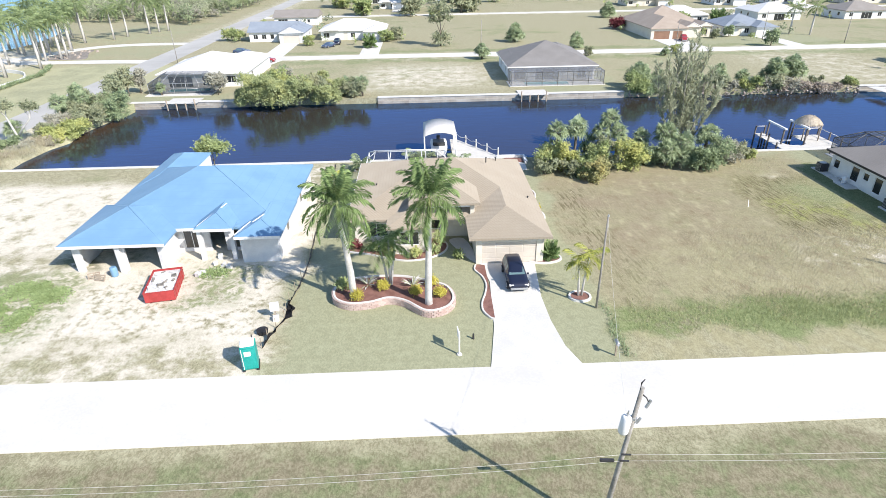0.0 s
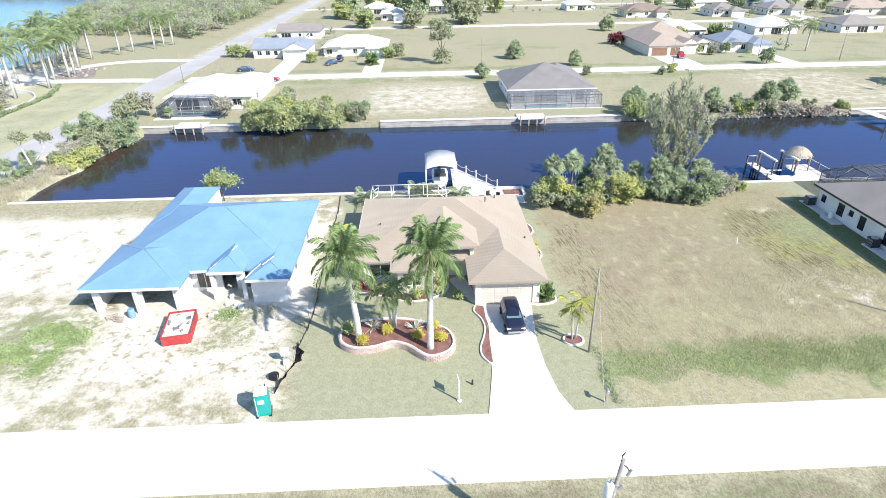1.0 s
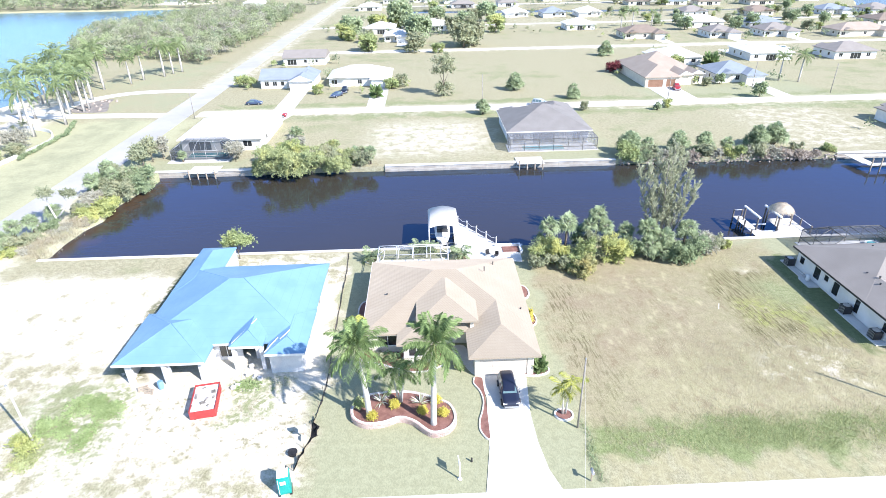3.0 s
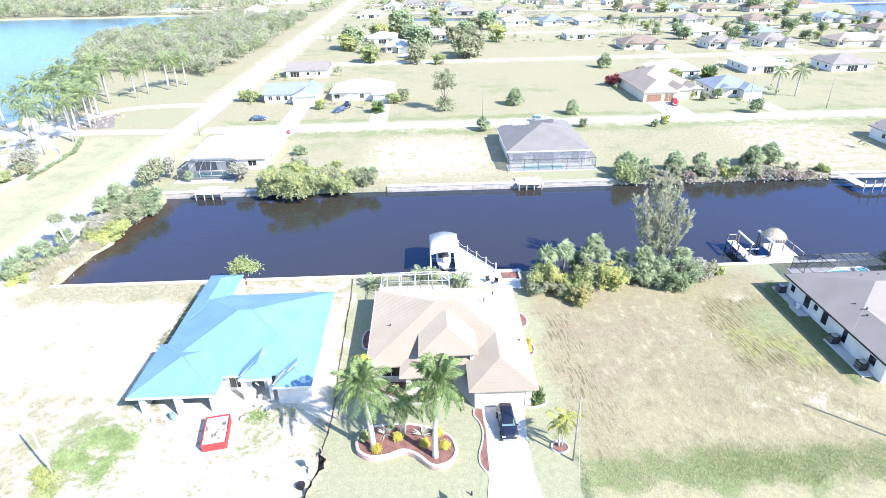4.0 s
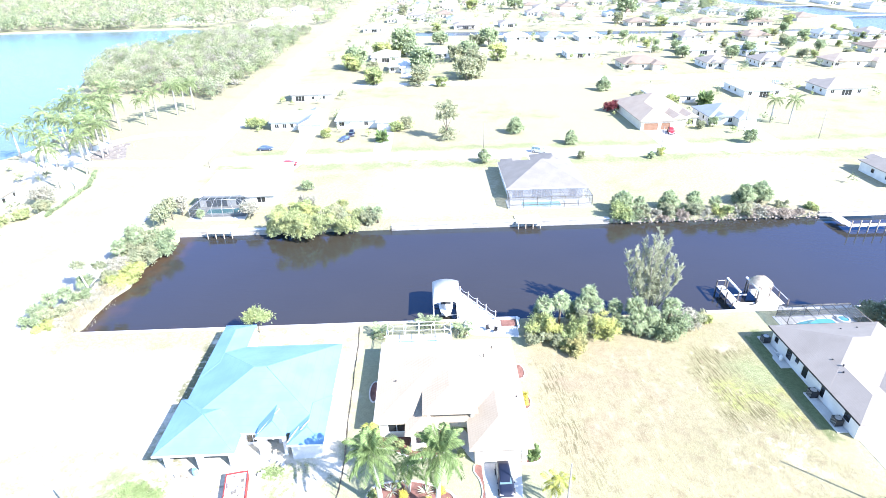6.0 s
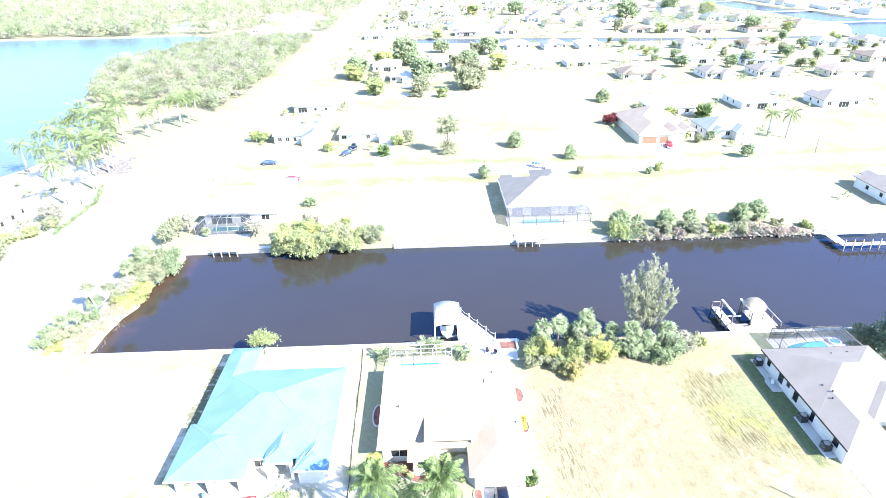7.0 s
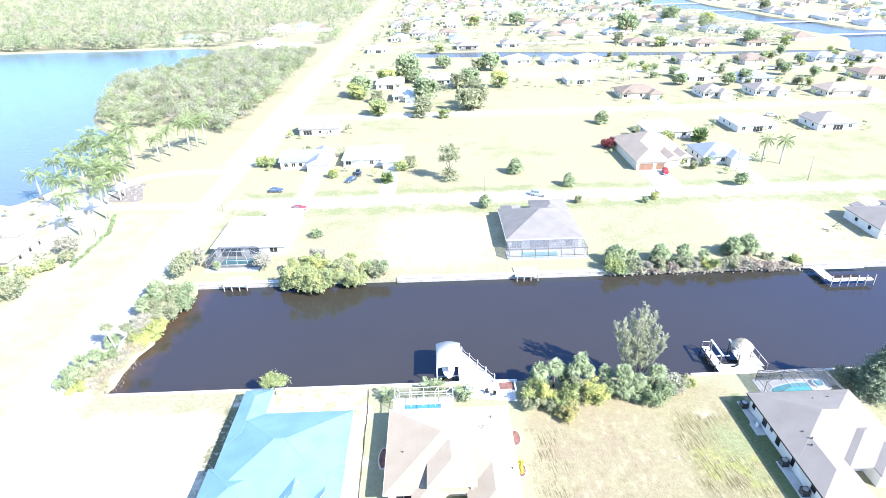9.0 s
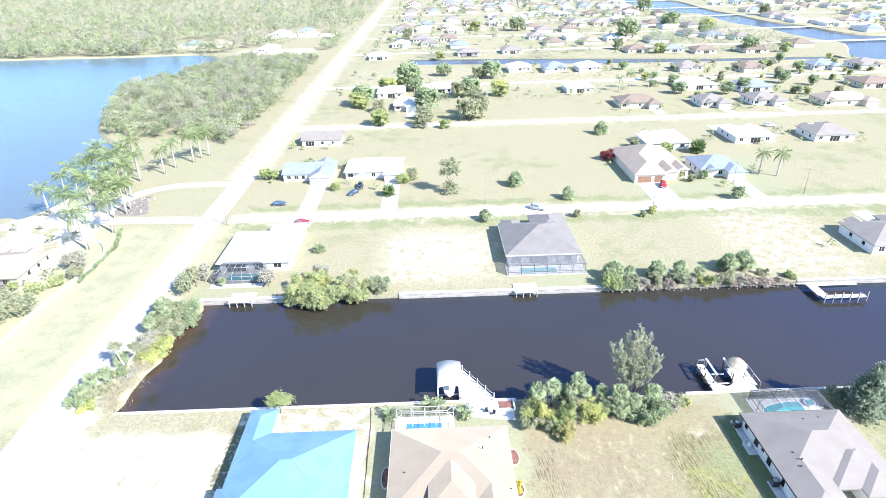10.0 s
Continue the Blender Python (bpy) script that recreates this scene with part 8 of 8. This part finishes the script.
copy_thing(big, pose(22, 272, 0, 0, 0, 90) @ Matrix.Scale(1.1, 4))
leafy("bougainvillea", "large magenta flowering bush beside a far house", "bush", scatter_blobs(170, 5, 1.8, 1.6, 1.2, 2.6, 1.2, 1.7), 1500, 0.35, LEAF_RED, 441, (2.6, 1.6, 0.12)).matrix_basis = pose(66.3, 201, 0)


# ---- woods ----
def inside(x, y, outline):
    hit_count = False
    for k in range(len(outline)):
        (x0, y0), (x1, y1) = outline[k - 1], outline[k]
        if (y0 > y) != (y1 > y) and x < (x1 - x0) * (y - y0) / (y1 - y0) + x0:
            hit_count = not hit_count
    return hit_count


def woods(name, label, spots_xy, leaf, quads, size, seed, tall):
    rng = np.random.default_rng(seed)
    blobs = []
    for x, y in spots_xy:
        h = tall * rng.uniform(0.6, 1.3)
        r = h * rng.uniform(0.32, 0.5)
        blobs.append((x, y, h * 0.58, r, r, h * 0.45))
    verts, faces = leaf_cloud(blobs, quads * len(blobs), size, seed, 0.45, 1.4, 0.5)
    ob = new(name, from_arrays(name, verts, faces, leaf))
    return tagged(ob, label, "woods", kind="stuff")


woods("far_trees", "scattered green trees among the far houses", far_spots[::2], WOODS_GREEN, 60, 0.8, 550, 5.0)
woods("far_trees", "scattered olive trees among the far houses", far_spots[1::2], WOODS_PINE, 60, 0.8, 551, 5.0)
rng = random.Random(123)
shore_woods = [(-88, 236), (-85, 262), (-84, 300), (-84.5, 354), (-85, 450), (-150, 470), (-159, 440), (-162, 416), (-173, 396), (-177, 378), (-188, 364), (-185, 340), (-176, 320), (-165, 286), (-158, 271), (-149, 258), (-130, 250), (-104, 245)]
mats = (WOODS_OLIVE, WOODS_GREEN, WOODS_PALE, WOODS_GREY, WOODS_PINE)
groups = [[] for _ in mats]
for k in range(2100):
    x, y = rng.uniform(-192, -76), rng.uniform(228, 482)
    if inside(x, y, shore_woods):
        groups[rng.choice((0, 0, 0, 1, 1, 1, 2, 3, 4))].append((x, y))
for k, (g, leaf) in enumerate(zip(groups, mats)):
    woods("lakeside_woods", "dense mixed subtropical woods beside the lake", g, leaf, 150, 0.46, 500 + k, 5.4)
groups = [[] for _ in mats]
for k in range(8000):
    v = rng.random() ** 1.5
    y = 503 + 1500 * v
    x = rng.uniform(-700 - 0.9 * (y - 500), -80)
    if inside(x, y, lake_basin) or any(abs(x - a) < 20 and -40 < y - b < 18 for a, b in ((-222, 566), (-205, 564), (-190, 560), (-148, 508), (-130, 510), (-112, 505), (-150, 614), (-128, 630), (-101, 624), (-110, 560))):
        continue
    groups[rng.choice((0, 0, 1, 1, 1, 3, 4, 4))].append((x, y))
for k, (g, leaf) in enumerate(zip(groups, mats)):
    if not g:
        continue
    woods("forest", "wide pine and scrub forest beyond the lake", g, leaf, 46, 1.0, 520 + k, 8.0)
groups = []
for k in range(160):
    x, y = rng.uniform(-150, -98), rng.uniform(86, 158)
    if rng.random() < 0.35 and not (-124 < x < -99 and 116 < y < 140):
        groups.append((x, y))
woods("garden_scrub", "scattered garden shrubs near the lake", groups, LEAF_OLIVE, 60, 0.45, 540, 2.2)

# shrubs round the suburban houses, and tall dark trees along the far canals
rng = random.Random(321)
close = []
for x, y, k, turn, w in PLACED + [(-44, 192, 2, 0, 17), (78, 190, 4, 0, 20), (-46, 235, 0, 0, 17)]:
    for _ in range(5):
        a, d = rng.uniform(0, math.tau), w / 2 + rng.uniform(1.5, 6.0)
        close.append((x + d * 1.2 * math.cos(a), y + (9 + rng.uniform(1, 7)) * math.sin(a)))
woods("house_shrubs", "mixed garden shrubs round the suburban houses", close[::2], LEAF_GREEN, 60, 0.4, 552, 2.2)
woods("house_shrubs", "olive garden shrubs round the suburban houses", close[1::2], WOODS_PINE, 60, 0.4, 553, 3.0)
lot_spots = []
while len(lot_spots) < 70:
    x, y = rng.uniform(-58, 330), rng.uniform(300, 468)
    on_road = any(a - 3 < y < b + 3 for a, b in ((255, 261), (343, 349), (405, 446)))
    if not on_road and all(math.dist((x, y), (a, b)) > 13 for a, b, *_ in PLACED) and not (-25 < x < 62 and 200 < y < 250):
        lot_spots.append((x, y))
woods("lot_shrubs", "scattered shrubs on the open lots", lot_spots[::2], LEAF_OLIVE, 70, 0.35, 555, 2.0)
woods("lot_shrubs", "scattered green shrubs on the open lots", lot_spots[1::2], WOODS_PINE, 90, 0.4, 556, 3.2)
tall_spots = [(186, 453.7), (203.6, 481.7), (240.7, 524.7), (250.8, 530.5), (87.9, 433.4), (168, 434.4), (94.5, 434.8), (149.2, 631), (184.2, 492.7), (190, 470), (246, 527)] + [(rng.uniform(225, 292), rng.uniform(425, 600)) for k in range(26)] + [(rng.uniform(120, 290), rng.uniform(640, 780)) for k in range(30)] + [(rng.uniform(-15, 295), rng.uniform(446, 456)) for k in range(26)]
woods("canal_trees", "tall dark casuarinas along the far canals", tall_spots, WOODS_PINE, 150, 0.55, 554, 10.5)

# ---- grass ----
def grass(name, label, material, zones, count, height, seed, ragged=0.4):
    rng = np.random.default_rng(seed)
    z = np.array(zones, float)
    area = (z[:, 1] - z[:, 0]) * (z[:, 3] - z[:, 2])
    k = rng.choice(len(zones), count, p=area / area.sum())
    x = z[k, 0] + (z[k, 1] - z[k, 0]) * rng.random(count)
    y = z[k, 2] + (z[k, 3] - z[k, 2]) * rng.random(count)
    # blades gather in drifts with uneven edges
    drift = np.sin(x * 0.9 + 2.0 * np.sin(x * 0.31)) + 0.6 * np.sin(x * 2.3 + y) + rng.normal(size=count)
    y = y + ragged * drift
    x = x + ragged * (np.sin(y * 1.1) + rng.normal(size=count))
    a, h, w = math.tau * rng.random(count), height * rng.uniform(0.5, 1.3, count), rng.uniform(0.012, 0.03, count)
    dx, dy, lean = np.cos(a), np.sin(a), rng.uniform(0.2, 0.8, count) * height
    low = np.full(count, -0.02)
    verts = np.stack([np.stack([x - dy * w, y + dx * w, low], 1), np.stack([x + dy * w, y - dx * w, low], 1), np.stack([x + dx * lean, y + dy * lean, h], 1)], 1).reshape(-1, 3)
    return tagged(new(name, from_arrays(name, verts, np.arange(count * 3).reshape(-1, 3), material)), label, "grass", kind="stuff")


WEEDS = [(-35.7, 39.8, 1.7, 1.9, LEAF_WEED, "bright green weeds spreading over the sand"), (-34.2, 42.6, 2.0, 1.5, LEAF_WEED, "bright green weeds spreading over the sand"), (-31.6, 41.2, 1.1, 1.4, LEAF_WEED, "bright green weeds spreading over the sand"),
         (-32.5, 38.2, 0.9, 1.5, LEAF_WEED, "bright green weeds spreading over the sand"), (-36.2, 35.7, 1.2, 0.9, LEAF_LIGHT, "yellowing weeds beside the road"), (-19.0, 44.6, 1.2, 0.6, LEAF_WEED, "sparse green weeds by the porch")]
grass("dry_grass", "tall dry straw-coloured grass on the empty lot", STRAW, [(15.6, 46.5, 37, 65)], 20000, 0.08, 601)
grass("verge_grass", "rank green grass along the verge", LUSH, [(15.4, 62, 33.8, 37.2), (26, 62, 33.6, 37.8)], 20000, 0.2, 602, 0.5)
for k, (x, y, rx, ry, leaf, label) in enumerate(WEEDS):
    leafy("weed_patch", label, "weeds", [(a, b, 0.05, d, e, 0.22) for a, b, c, d, e, f in scatter_blobs(61 + k, 26, rx, ry, 0, 0.1, 0.3, 0.8)], int(520 * rx * ry), 0.14, leaf, 611 + k, group="weed patches").matrix_basis = pose(x, y, 0)
for x0, x1, seed in ((40, 56, 1), (56, 72, 2), (72, 86, 3)):
    rng = random.Random(seed)
    heap = bmesh.new()
    for k in range(110):
        x, r = rng.uniform(x0, x1), rng.uniform(0.08, 0.24)
        box(heap, -r, r, -r * 0.6, r * 0.7, -r * 0.5, r * 0.5, pose(x, 110.2 + rng.uniform(-0.9, 0.8), rng.uniform(-1.2, 0.05), rng.uniform(-40, 40), rng.uniform(-40, 40), rng.uniform(0, 180)))
    tagged(part("shore_rubble", heap, RUBBLE_BROWN), "brownish rocks and broken twigs along the bank", "rubble", kind="stuff")
grass("tall_straw", "tall pale straw grass in drifts on the empty lot", STRAW, [(24, 47, 37.5, 49), (30, 46, 42, 50), (40, 46, 65.5, 71.5)], 18000, 0.16, 621, 0.8)
grass("edge_tufts", "dark rank tufts at the corner of the empty lot", LEAF_DARK, [(13.7, 14.2, 31.0, 38.0), (13.6, 14.0, 32.0, 35.0)], 520, 0.3, 606, 0.15)
grass("bank_grass", "dry grass along the canal banks", STRAW, [(-34, -9, 111, 116), (40, 86, 110, 114), (14, 44, 70, 73.2), (-64, -56, 74, 108)], 9000, 0.4, 603)
grass("reeds", "tall pale dry reeds at the canal corner", STRAW, [(-60.5, -58.2, 75, 82), (-59.6, -57.6, 82, 88)], 2200, 0.9, 605, 0.7)

# ---- retaining blocks of the planter, piece by piece ----
block = mesh_of("block", boxed((-0.165, 0.165, -0.09, 0.09, 0.0, 0.145), bevel=0.015), BRICK)
total = [0.0]
for p, q in zip(planter_line, planter_line[1:] + planter_line[:1]):
    total.append(total[-1] + math.dist(p, q))
count = int(total[-1] / 0.345)
closed_line = planter_line + planter_line[:1]
for course in range(4):
    for k in range(count):
        s = total[-1] * ((k + 0.5 * (course % 2)) / count)
        j = max(i for i in range(len(total) - 1) if total[i] <= s + 1e-6)
        u = (s - total[j]) / max(total[j + 1] - total[j], 1e-6)
        p, q = Vector(closed_line[j]), Vector(closed_line[j + 1])
        at = p.lerp(q, u)
        way = (q - p).normalized()
        out = Vector((way.y, -way.x)) * 0.1
        if (at + out - Vector((-3, 39.6))).length < (at - Vector((-3, 39.6))).length:
            out = -out
        piece("block", block, planter, pose(at.x + out.x, at.y + out.y, 0.15 * course, 0, 0, math.degrees(math.atan2(way.y, way.x))))
